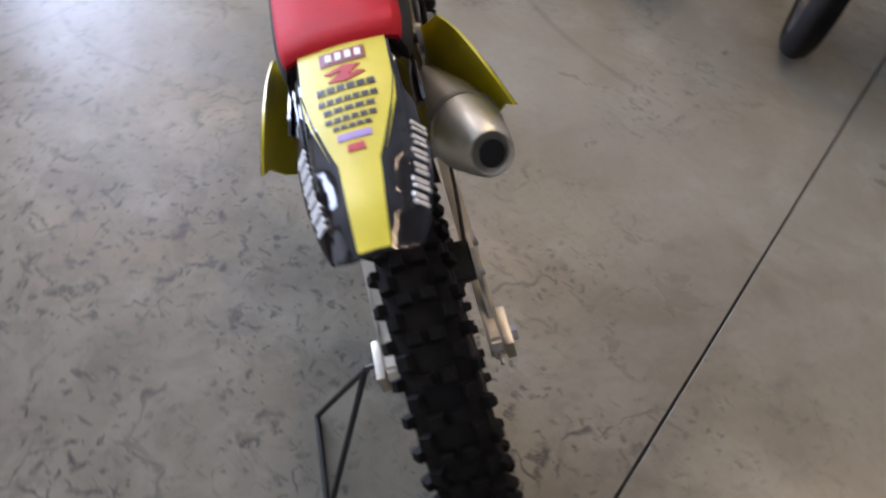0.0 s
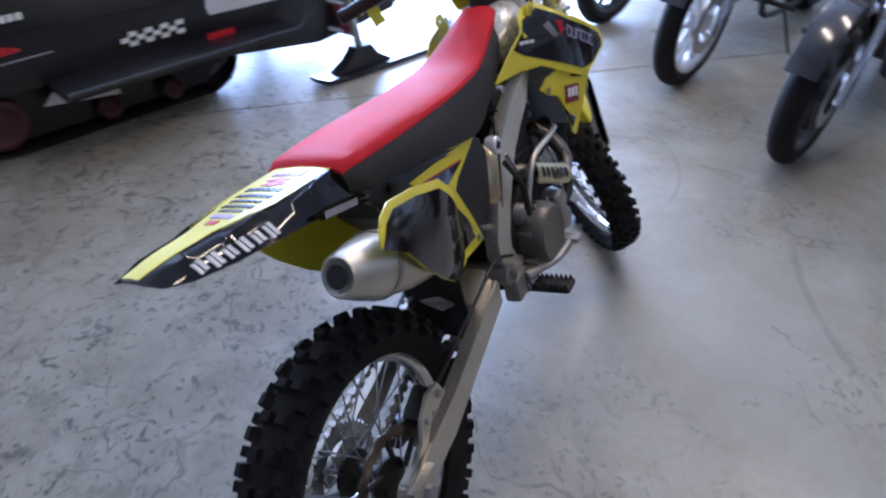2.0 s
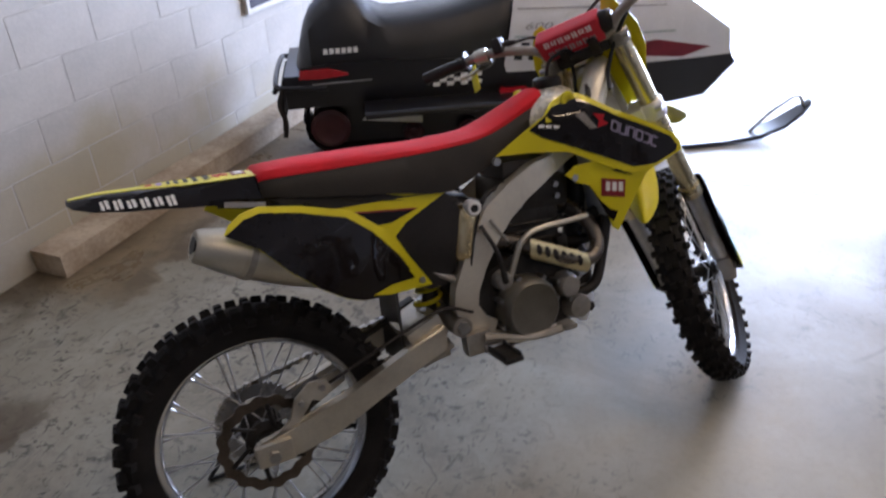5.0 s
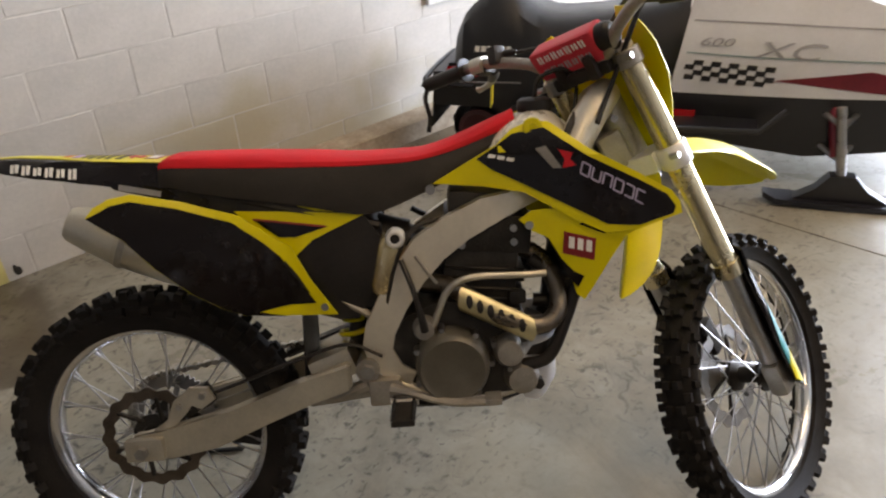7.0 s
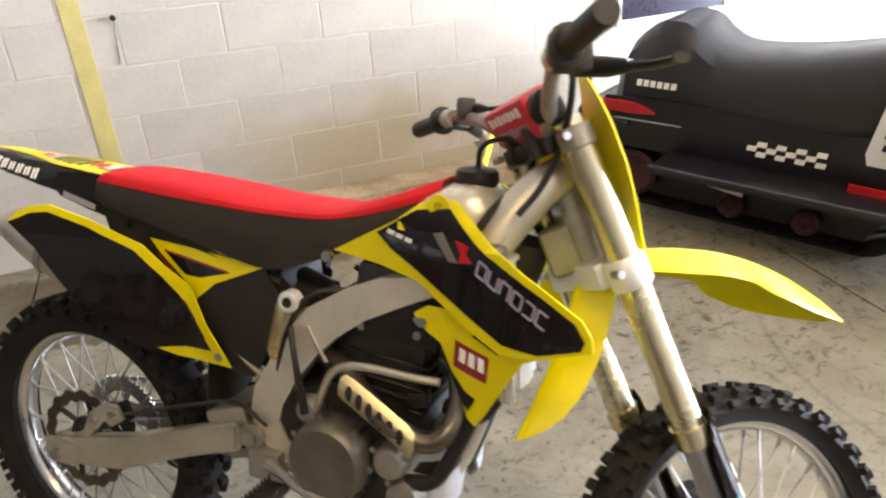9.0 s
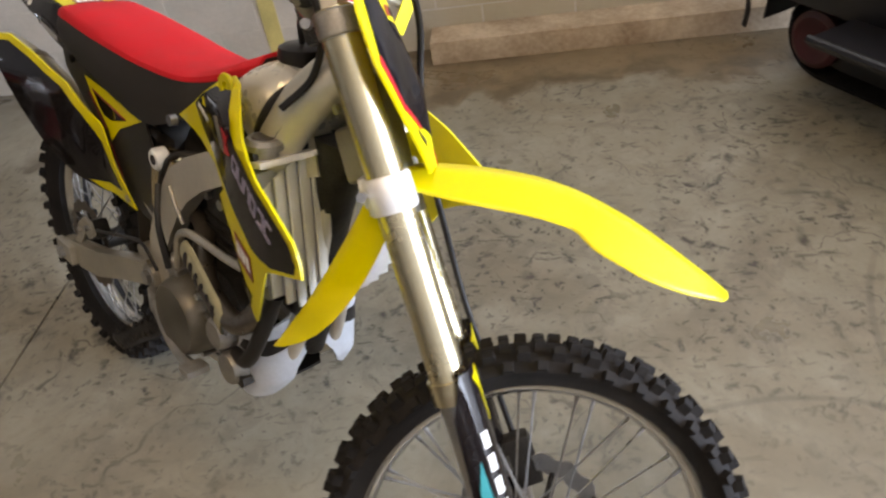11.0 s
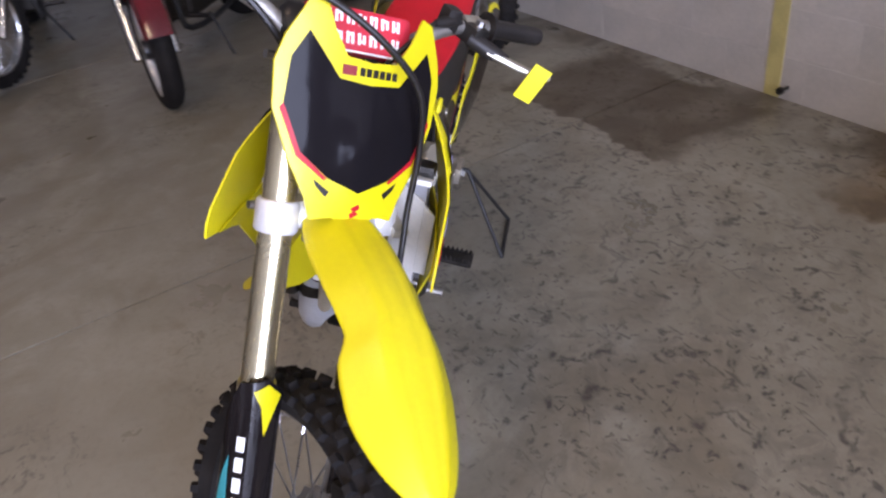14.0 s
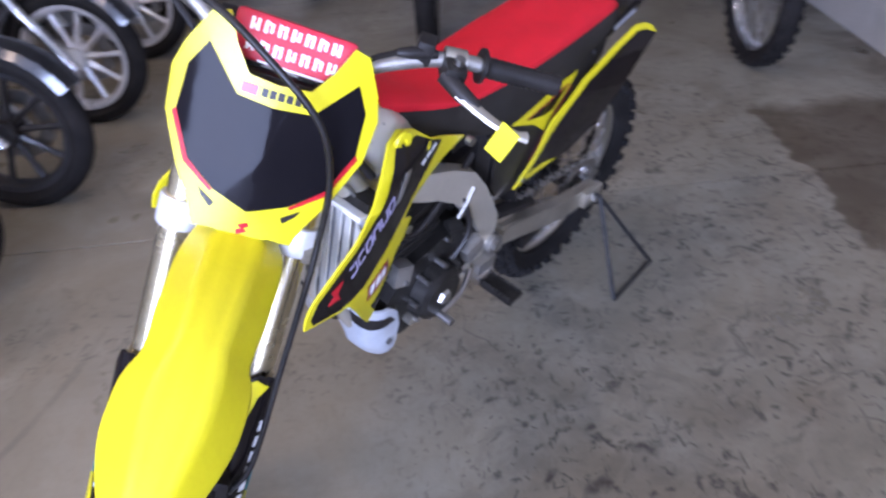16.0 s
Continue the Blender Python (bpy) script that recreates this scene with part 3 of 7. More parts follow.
def tread(parent, c, n, rows, knob, xf=None, single=True):
    """Rows of tread blocks on the carcass: single objects on shared meshes, or one joined piece for wheels far off."""
    joined = bmesh.new()
    for off, ys, length, breadth, rr, tilt in rows:
        rings = [[Vector((i * length / 2 * sh, j * breadth / 2 * sh, h)) for i, j in ((-1, -1), (1, -1), (1, 1), (-1, 1))] for h, sh in ((0, 1.0), (knob * 0.7 + 0.006, 0.92), (knob + 0.006, 0.82))]
        data = None
        for k in range(n):
            a = 2 * math.pi * (k + off) / n
            ea, er, ey = Vector((-math.sin(a), 0, math.cos(a))), Vector((math.cos(a), 0, math.sin(a))), Vector((0, 1, 0))
            for y in ys:
                tl = tilt * (1 if y > 0 else -1)
                out, side = er * math.cos(tl) + ey * math.sin(tl), ey * math.cos(tl) - er * math.sin(tl)
                foot = Vector(c) + er * (rr - 0.006) + ey * y
                m = Matrix((ea, side, out)).transposed().to_4x4()
                m.translation = foot
                if xf is not None:
                    m = xf @ m
                if not single:
                    loft([[m @ v for v in r] for r in rings], bm=joined)
                elif data is None:
                    ob = part("knob", loft(rings), RUBBER, parent, "", None, 20)
                    data = ob.data
                    ob.matrix_local = m
                else:
                    ob = new("knob", data)
                    ob.parent = parent
                    ob.matrix_local = m
    if single:
        joined.free()
    else:
        tagged(part("tread", joined, RUBBER, parent), kind="stuff")


def spoked_wheel(parent, name, c, R, w, rim_r, n_knob, rows, hub_r, hub_w, xf=None, rim_mat=None, rim_w=0.05, spokes=18, knob=0.014, label="", single=True):
    """Wheel with tyre, rim, hub and laced spokes."""
    rim_mat = rim_mat or CHROME
    hub = part(name, lathe([(0.012, -hub_w / 2 - 0.012), (hub_r * 0.55, -hub_w / 2 - 0.01), (hub_r * 0.6, -hub_w / 2), (hub_r, -hub_w / 2 + 0.004), (hub_r, -hub_w / 2 + 0.012), (hub_r * 0.5, -hub_w / 4),
                           (hub_r * 0.5, hub_w / 4), (hub_r, hub_w / 2 - 0.012), (hub_r, hub_w / 2 - 0.004), (hub_r * 0.6, hub_w / 2), (hub_r * 0.55, hub_w / 2 + 0.01), (0.012, hub_w / 2 + 0.012)], c, "y", 32), DARKM, parent, label, xf)
    part("tyre", tyre_mesh(c, R, w, rim_r, n_knob, rows, knob), RUBBER, hub, "black knobbly tyre", xf)
    tread(hub, c, n_knob, rows, knob, xf, single)
    hw = rim_w / 2
    part("rim", lathe([(rim_r - 0.024, -hw * 0.35), (rim_r - 0.018, -hw * 0.8), (rim_r - 0.010, -hw), (rim_r + 0.006, -hw * 1.12), (rim_r + 0.008, -hw), (rim_r - 0.004, -hw * 0.85),
                       (rim_r - 0.004, hw * 0.85), (rim_r + 0.008, hw), (rim_r + 0.006, hw * 1.12), (rim_r - 0.010, hw), (rim_r - 0.018, hw * 0.8), (rim_r - 0.024, hw * 0.35)], c, "y", 80, closed=True), rim_mat, hub, "polished aluminium rim", xf)
    for i in range(spokes):
        for s in (-1, 1):
            a0 = 2 * math.pi * (i + (0.25 if s > 0 else 0)) / spokes
            a1 = a0 + (0.62 if i % 2 else -0.62)
            p0 = Vector(c) + Vector((math.cos(a1) * hub_r * 0.92, s * (hub_w / 2 - 0.006), math.sin(a1) * hub_r * 0.92))
            p1 = Vector(c) + Vector((math.cos(a0) * (rim_r - 0.02), s * 0.006, math.sin(a0) * (rim_r - 0.02)))
            q = p1 + (p0 - p1).normalized() * 0.018
            bm = tube([p0, q], 0.0019, 5)
            tube([q, p1], 0.0036, 6, bm=bm)
            part("spoke", bm, STEEL, hub, "", xf)
    return hub


def disc_mesh(c, y, r0, r1, t, waves=14, holes=0):
    bm = bmesh.new()
    n = waves * 6
    rings = []
    for j in range(n):
        a = 2 * math.pi * j / n
        ro = r1 + 0.004 * math.cos(a * waves)
        ri = r0 + 0.003 * math.cos(a * waves)
        rings.append([Vector(c) + Vector((r * math.cos(a), yy, r * math.sin(a))) for r, yy in ((ri, y - t / 2), (ro, y - t / 2), (ro, y + t / 2), (ri, y + t / 2))])
    return loft(rings + [rings[0]], caps=False, bm=bm)


DISC = mat("browned_disc_steel", (0.13, 0.105, 0.085), 0.32, 0.9, var=0.25, scale=25)
REAR = (0, 0, 0.335)
rear_rows = [(0.0, (-0.017, 0.017), 0.021, 0.024, 0.326, 0.0), (0.5, (-0.036, 0.036), 0.026, 0.022, 0.321, 0.42), (0.0, (-0.050, 0.050), 0.020, 0.020, 0.304, 1.0)]
rear_wheel = spoked_wheel(bike, "rear_wheel", REAR, 0.34, 0.112, 0.256, 34, rear_rows, 0.052, 0.10, label="rear spoked wheel with black knobbly tyre")
B("brake_disc", disc_mesh(REAR, -0.055, 0.092, 0.118, 0.004, 16), DISC, rear_wheel, "dark wavy brake disc")
for k in range(6):
    a = k * math.pi / 3
    B("disc_arm", tube([(0.045 * math.cos(a), -0.053, 0.335 + 0.045 * math.sin(a)), (0.098 * math.cos(a + 0.35), -0.055, 0.335 + 0.098 * math.sin(a + 0.35))], 0.006, 6), DARKM, rear_wheel)
bm = bmesh.new()
nt_ = 49
ring_o, ring_i = [], []
for j in range(nt_ * 4):
    a = 2 * math.pi * j / (nt_ * 4)
    ro = 0.104 + (0.005 if j % 4 in (1, 2) else -0.002)
    ring_o.append((ro * math.cos(a), ro * math.sin(a)))
    ring_i.append((0.07 * math.cos(a), 0.07 * math.sin(a)))
rings = [[Vector((o[0], 0.052, 0.335 + o[1])), Vector((o[0], 0.058, 0.335 + o[1])), Vector((i[0], 0.058, 0.335 + i[1])), Vector((i[0], 0.052, 0.335 + i[1]))] for o, i in zip(ring_o, ring_i)]
B("sprocket", loft(rings + [rings[0]], caps=False), STEEL, rear_wheel, "toothed steel rear sprocket", Matrix.Translation((0, 0.012, 0)))
for k in range(6):
    a = k * math.pi / 3 + 0.2
    B("sprocket_arm", tube([(0.045 * math.cos(a), 0.054, 0.335 + 0.045 * math.sin(a)), (0.078 * math.cos(a), 0.055, 0.335 + 0.078 * math.sin(a))], 0.007, 6), STEEL, rear_wheel)

# drive chain round the sprockets on the left
path_c = []
for a in np.linspace(radians(100), radians(262), 26):
    path_c.append((0.104 * math.cos(a), 0.335 + 0.104 * math.sin(a)))
for a in np.linspace(radians(275), radians(455), 10):
    path_c.append((0.555 + 0.032 * math.cos(a), 0.50 + 0.032 * math.sin(a)))
path_c.append(path_c[0])
bm = bmesh.new()
carry = 0.0
idx = 0
for (xa, za), (xb, zb) in zip(path_c, path_c[1:]):
    L = math.hypot(xb - xa, zb - za)
    s = carry
    ang = math.degrees(math.atan2(zb - za, xb - xa))
    while s < L:
        wide = idx % 2
        bmesh.ops.create_cube(bm, size=1, matrix=pose(xa + (xb - xa) * s / L, 0.055, za + (zb - za) * s / L, 0, -ang, 0) @ Matrix.Diagonal((0.0135, 0.018 if wide else 0.009, 0.013 if wide else 0.009, 1)))
        s += 0.0135
        idx += 1
    carry = s - L
B("chain", bm, CHAINM, None, "oily drive chain", Matrix.Translation((0, 0.012, 0)))
B("chain_guide", block((0.20, 0.055, 0.275), (0.10, 0.03, 0.055), 0.006, (0, 12, 0)), BLACKP)
B("chain_slider", tube([(0.30, 0.075, 0.47), (0.46, 0.075, 0.525)], 0.012, 8, flat=2.0), BLACKP)


# swingarm
def side_place(s, y0):
    return lambda u, v, d: Vector((u, s * (y0 + d), v))


arm = None
for s in (-1, 1):
    poly = [(0.47, 0.505), (0.36, 0.469), (0.20, 0.412), (0.06, 0.372), (-0.025, 0.366), (-0.043, 0.345), (-0.036, 0.314), (0.06, 0.306), (0.16, 0.324), (0.35, 0.404), (0.47, 0.442)]
    bm = prism(poly, side_place(s, 0), 0.084, 0.114)
    bmesh.ops.bevel(bm, geom=bm.edges[:], offset=0.006, segments=2, affect="EDGES")
    o = B("swingarm_leg", bm, ALU, arm, "brushed aluminium swingarm leg")
    B("axle_block", block((0.004, s * 0.121, 0.338), (0.085, 0.018, 0.052), 0.005), ALU, o)
    B("axle_nut", tube([(0, s * 0.110, 0.335), (0, s * 0.142, 0.335)], 0.015, 6), STEEL, o)
    B("adjuster_bolt", tube([(-0.04, s * 0.10, 0.34), (-0.060, s * 0.10, 0.338)], 0.005, 6), STEEL, o)
B("swingarm_bridge", block((0.43, 0, 0.485), (0.10, 0.18, 0.065), 0.012, (0, -20, 0)), ALU)
B("swingarm_pivot", tube([(0.51, -0.125, 0.49), (0.51, 0.125, 0.49)], 0.026, 16), ALUD)
B("mud_flap", shell([(0.40, -0.08), (0.72, -0.07), (0.72, 0.07), (0.40, 0.08)], lambda u, v, d: Vector((0.385 + 0.05 * (u - 0.4) + 0.10 * max(0, u - 0.6) - abs(v) * 0.25 + d, v, u)), 0.004, 0.04), BLACKP, None, "black rubber mud flap behind the shock")
B("shock_spring", loft([[Vector((0.47 + 0.06 * t + 0.033 * math.cos(a) + 0.006 * math.cos(b2) * math.cos(a), 0.033 * math.sin(a) + 0.006 * math.cos(b2) * math.sin(a), 0.52 + 0.2 * t + 0.006 * math.sin(b2))) for b2 in [i * math.pi / 3 for i in range(6)]]
                        for t, a in [(i / 90, i / 90 * 2 * math.pi * 6) for i in range(91)]]), YELLOW, None, "coil shock spring")
B("shock_body", tube([(0.47, 0, 0.50), (0.54, 0, 0.77)], 0.02, 12), DARKM)
B("shock_reservoir", lathe([(0.0, 0), (0.018, 0.002), (0.027, 0.010), (0.031, 0.024), (0.032, 0.112), (0.028, 0.130), (0.018, 0.140), (0.0, 0.143)], (0, 0, 0), "z", 24), RESV, None, "champagne shock reservoir",
  pose(0.553, -0.085, 0.645, 0, 14, 0))
B("reservoir_cap", lathe([(0.009, -0.119), (0.013, -0.121), (0.018, -0.120), (0.021, -0.115), (0.021, -0.095)], (0.592, 0, 0.775), "y", 20), CLAMP, None, "bright round cap")
B("reservoir_screw", tube([(0.592, -0.118, 0.775), (0.592, -0.121, 0.775)], 0.010, 10), BLACKP)
for z0, z1 in (((0.50, 0.40), (0.36, 0.385)),):
    B("link_rod", tube([(z0[0], -0.02, z0[1]), (z1[0], -0.02, z1[1])], 0.018, 8), ALUD)
B("link_arm", tube([(0.50, -0.05, 0.43), (0.42, -0.05, 0.40), (0.40, -0.05, 0.45)], 0.016, 8), ALUD)

# rear brake
cal = B("rear_caliper", block((0.118, -0.078, 0.432), (0.075, 0.042, 0.050), 0.012, (0, -24, 0)), DARKM, None, "dark rear brake caliper with silver bracket")
B("caliper_bracket", shell([(0.02, 0.372), (0.055, 0.395), (0.075, 0.440), (0.115, 0.470), (0.155, 0.468), (0.168, 0.440), (0.135, 0.418), (0.115, 0.428), (0.098, 0.408), (0.075, 0.385), (0.04, 0.365)], side_place(-1, 0.106), 0.008, 0.03), ALU, cal, "bright silver bracket")
B("caliper_pin", tube([(0.142, -0.10, 0.452), (0.142, -0.116, 0.452)], 0.008, 8), STEEL, cal)
B("caliper_pin", tube([(0.088, -0.10, 0.428), (0.088, -0.114, 0.428)], 0.007, 8), STEEL, cal)
B("rear_brake_hose", tube([(0.11, -0.085, 0.43), (0.22, -0.10, 0.47), (0.36, -0.11, 0.52), (0.47, -0.115, 0.55), (0.545, -0.12, 0.52)], 0.004, 8, k=5), BLACKP)

SPAR = mat("satin_frame_alloy", (0.66, 0.61, 0.51), 0.42, 0.75, var=0.08, scale=9, bump=0.06)

# frame spars, cradle, subframe
for s in (-1, 1):
    poly = [(0.99, 0.93), (0.90, 0.885), (0.832, 0.852), (0.775, 0.845), (0.70, 0.812), (0.628, 0.768), (0.58, 0.705), (0.545, 0.647), (0.512, 0.585), (0.503, 0.54), (0.515, 0.50), (0.55, 0.46), (0.60, 0.445),
            (0.615, 0.475), (0.585, 0.495), (0.567, 0.53), (0.575, 0.565), (0.605, 0.62), (0.645, 0.675), (0.69, 0.722), (0.747, 0.763), (0.82, 0.80), (0.88, 0.825), (1.0, 0.86)]

    def spar_place(u, v, d, s=s):
        return Vector((u, s * (0.112 - 0.06 * max(0.0, (u - 0.78) / 0.22) ** 1.5 - 0.004 * ((v - 0.6) / 0.2) ** 2 + d), v))
    bm = shell(poly, spar_place, 0.034, 0.04)
    B("frame_spar", bm, SPAR, None, "brushed aluminium twin-spar frame side")
    B("spar_weld", tube([(0.632, s * 0.113, 0.735), (0.652, s * 0.114, 0.70), (0.672, s * 0.113, 0.672)], 0.004, 6), ALUD)
    B("cradle_rail", tube([(0.56, s * 0.095, 0.455), (0.64, s * 0.098, 0.418), (0.72, s * 0.092, 0.398), (0.82, s * 0.065, 0.405), (0.90, s * 0.05, 0.47), (0.95, s * 0.035, 0.60), (0.985, s * 0.02, 0.78), (0.995, s * 0.01, 0.90)], 0.017, 10, k=5), SPAR)
    B("subframe_rail", tube([(0.56, s * 0.085, 0.80), (0.38, s * 0.09, 0.845), (0.15, s * 0.075, 0.90), (0.02, s * 0.055, 0.915)], 0.010, 8, k=4), BLACKP)
    B("subframe_stay", tube([(0.53, s * 0.09, 0.60), (0.35, s * 0.088, 0.72), (0.15, s * 0.07, 0.885)], 0.009, 8), ALUD)
    B("peg_bracket", block((0.545, s * 0.115, 0.44), (0.07, 0.04, 0.06), 0.010), ALUD)
    B("bolt", tube([(0.672, s * 0.105, 0.872), (0.672, s * 0.118, 0.872)], 0.010, 10), STEEL)
    B("bolt", tube([(0.51, s * 0.12, 0.49), (0.51, s * 0.135, 0.49)], 0.016, 6), STEEL)
    px_ = 0.585 if s < 0 else 0.552
    pegm = block((px_, s * 0.185, 0.415), (0.05, 0.10, 0.014), 0.005)
    B("peg_pivot", tube([(px_ - 0.03, s * 0.132, 0.42), (px_ + 0.03, s * 0.132, 0.42)], 0.012, 10), STEEL)
    for k in range(8):
        for e in (-1, 1):
            bmesh.ops.create_cone(pegm, segments=4, radius1=0.006, radius2=0.001, depth=0.012, cap_ends=True, matrix=pose(px_ + e * 0.021, s * (0.142 + k * 0.012), 0.427))
    B("footpeg", pegm, DARKM, None, "dark toothed steel footpeg")
B("head_tube", tube([(HEAD.x - 0.84 * math.tan(radians(RAKE)), 0, 0.84), (HEAD.x - 1.02 * math.tan(radians(RAKE)), 0, 1.02)], 0.034, 20), ALUD)
B("brake_pedal", tube([(0.56, -0.135, 0.45), (0.60, -0.15, 0.445), (0.68, -0.165, 0.425), (0.76, -0.17, 0.425)], [0.014, 0.009, 0.009, 0.012], 8, k=4), ALUD)
B("pedal_tip", block((0.775, -0.172, 0.43), (0.035, 0.045, 0.014), 0.004), ALUD)
B("shift_lever", tube([(0.60, 0.125, 0.47), (0.66, 0.145, 0.455), (0.735, 0.15, 0.445)], 0.007, 8, k=4), STEEL)
B("shift_tip", tube([(0.735, 0.145, 0.445), (0.735, 0.185, 0.445)], 0.009, 10), STEEL)

# engine
B("crankcase", loft([[Vector((x, y, z)) for x, z in ((0.57, 0.47), (0.60, 0.43), (0.70, 0.405), (0.82, 0.415), (0.87, 0.47), (0.865, 0.55), (0.81, 0.61), (0.68, 0.63), (0.60, 0.60), (0.56, 0.54))] for y in (-0.105, -0.06, 0.06, 0.105)]), DARKM, None, "dark cast engine case")
B("clutch_cover", lathe([(0.0, -0.164), (0.060, -0.163), (0.068, -0.166), (0.073, -0.161), (0.077, -0.150), (0.079, -0.14), (0.082, -0.10)], (0.694, 0, 0.494), "y", 40), mat("clutch_cover", (0.115, 0.105, 0.085), 0.42, 0.5, var=0.15, scale=20, bump=0.1), None, "brown-grey round clutch cover")
for k in range(7):
    a = k * 2 * math.pi / 7
    B("cover_bolt", tube([(0.694 + 0.083 * math.cos(a), -0.10, 0.494 + 0.083 * math.sin(a)), (0.694 + 0.083 * math.cos(a), -0.140, 0.494 + 0.083 * math.sin(a))], 0.0065, 8), STEEL)
B("filter_cover", lathe([(0.0, -0.15), (0.026, -0.149), (0.032, -0.14), (0.034, -0.10)], (0.816, 0, 0.517), "y", 24), ALUD)
for k in range(3):
    a = k * 2.09 + 0.5
    B("cover_bolt", tube([(0.816 + 0.038 * math.cos(a), -0.10, 0.517 + 0.038 * math.sin(a)), (0.816 + 0.038 * math.cos(a), -0.142, 0.517 + 0.038 * math.sin(a))], 0.006, 8), STEEL)
B("water_pump", lathe([(0.0, -0.145), (0.030, -0.142), (0.038, -0.12), (0.04, -0.09)], (0.842, 0, 0.452), "y", 20), ALUD)
B("oil_plug", tube([(0.875, -0.10, 0.44), (0.875, -0.135, 0.44)], 0.014, 6), DARKM)
B("ignition_cover", lathe([(0.0, 0.15), (0.055, 0.148), (0.066, 0.138), (0.07, 0.10)], (0.73, 0, 0.50), "y", 32), DARKM)
for k in range(8):
    a = k * math.pi / 4 + 0.2
    B("cover_bolt", tube([(0.73 + 0.074 * math.cos(a), 0.10, 0.50 + 0.074 * math.sin(a)), (0.73 + 0.074 * math.cos(a), 0.134, 0.50 + 0.074 * math.sin(a))], 0.0065, 8), STEEL)
B("cover_boss", lathe([(0.0, 0.158), (0.016, 0.157), (0.02, 0.152), (0.022, 0.145)], (0.73, 0, 0.50), "y", 6), STEEL)
B("engine_sticker", block((0.79, 0.086, 0.79), (0.05, 0.003, 0.022), 0.001), REDV, None, "small red sticker")
B("stator_lead", tube([(0.68, 0.12, 0.56), (0.64, 0.125, 0.62), (0.65, 0.11, 0.70), (0.70, 0.09, 0.76)], 0.006, 8, k=5), BLACKP)
B("drain_bolt", tube([(0.80, 0.105, 0.455), (0.80, 0.125, 0.455)], 0.012, 6), ALU)
for x, z in ((0.64, 0.60), (0.82, 0.585), (0.855, 0.53), (0.60, 0.455), (0.69, 0.62)):
    B("case_bolt", tube([(x, 0.103, z), (x, 0.114, z)], 0.0065, 8), STEEL)
B("chain_guide", block((0.60, 0.115, 0.535), (0.06, 0.03, 0.05), 0.010, (0, 20, 0)), ALUD)
B("left_hose", tube([(0.98, 0.08, 0.67), (0.92, 0.09, 0.63), (0.87, 0.075, 0.66), (0.84, 0.06, 0.70)], 0.014, 10, k=5), BLACKP)
B("hose_clamp", tube([(0.935, 0.087, 0.642), (0.925, 0.089, 0.634)], 0.0165, 12), STEEL)
B("sprocket_cover", block((0.575, 0.10, 0.51), (0.08, 0.02, 0.09), 0.012), BLACKP)
cyl = block((0.765, 0, 0.665), (0.16, 0.15, 0.16), 0.016, (0, 6, 0))
B("cylinder", cyl, DARKM)
for k in range(5):
    B("cylinder_fin", block((0.765 + k * 0.003, 0, 0.60 + k * 0.022), (0.172, 0.162, 0.006), 0.002, (0, 6, 0), seg=1), DARKM)
B("cylinder_head", block((0.785, 0, 0.765), (0.19, 0.168, 0.085), 0.016, (0, 6, 0)), DARKM)
B("head_cover", block((0.785, 0, 0.822), (0.16, 0.135, 0.06), 0.018, (0, 6, 0)), mat("black_head_cover", (0.03, 0.028, 0.027), 0.5, 0.4, var=0.3, scale=20, bump=0.2))
for k in range(4):
    B("head_bolt", tube([(0.73 + (k % 2) * 0.11, -0.085, 0.745 + (k // 2) * 0.03), (0.73 + (k % 2) * 0.11, -0.093, 0.745 + (k // 2) * 0.03)], 0.008, 8), STEEL)
B("airbox", loft([[Vector((x, y * w, z)) for y, z in ((-1, zb), (-1, zt), (1, zt), (1, zb))] for x, zb, zt, w in ((0.22, 0.80, 0.87, 0.06), (0.30, 0.72, 0.86, 0.075), (0.42, 0.64, 0.84, 0.085), (0.54, 0.62, 0.82, 0.085), (0.56, 0.66, 0.79, 0.06))]), BLACKP, None, "black airbox under the seat")
# dark pieces from here also close see-through gaps round the engine
B("intake_duct", block((0.62, 0, 0.70), (0.14, 0.12, 0.13), 0.03, (0, 10, 0)), BLACKP)
B("down_tube", tube([(1.0, 0, 0.92), (0.965, 0, 0.76), (0.935, 0, 0.60), (0.90, 0, 0.48)], [0.045, 0.038, 0.034, 0.03], 14), DARKM, None, "dark frame down tube")
B("radiator_pipe", tube([(0.98, -0.08, 0.68), (0.93, -0.07, 0.665), (0.875, -0.06, 0.70)], 0.016, 12, k=4), BLACKP)
# added black block that keeps the gap round the shock dark
B("shock_gap_fill", block((0.55, 0, 0.60), (0.10, 0.11, 0.20), 0.02, (0, -20, 0)), BLACKP)
B("throttle_body", tube([(0.69, 0, 0.72), (0.60, 0, 0.75)], 0.036, 16), DARKM)
B("intake_boot", tube([(0.61, 0, 0.75), (0.54, 0, 0.77)], 0.042, 16), BLACKP)
B("coolant_pipe", tube([(0.90, -0.125, 0.683), (0.849, -0.13, 0.684), (0.745, -0.135, 0.687), (0.697, -0.135, 0.665), (0.672, -0.13, 0.616), (0.655, -0.125, 0.579), (0.625, -0.115, 0.565)], 0.0078, 10, k=4), ALU, None, "bare aluminium coolant pipe")
B("kick_boss", lathe([(0.0, -0.135), (0.02, -0.134), (0.026, -0.12), (0.028, -0.09)], (0.640, 0, 0.575), "y", 18), ALUD)
B("starter_lever", tube([(0.64, -0.135, 0.575), (0.625, -0.14, 0.66), (0.60, -0.12, 0.73)], [0.009, 0.006, 0.006], 8, k=4), DARKM)
B("sump_hose", tube([(0.845, -0.12, 0.48), (0.90, -0.13, 0.50), (0.94, -0.12, 0.58), (0.97, -0.11, 0.66)], 0.014, 10, k=5), BLACKP)
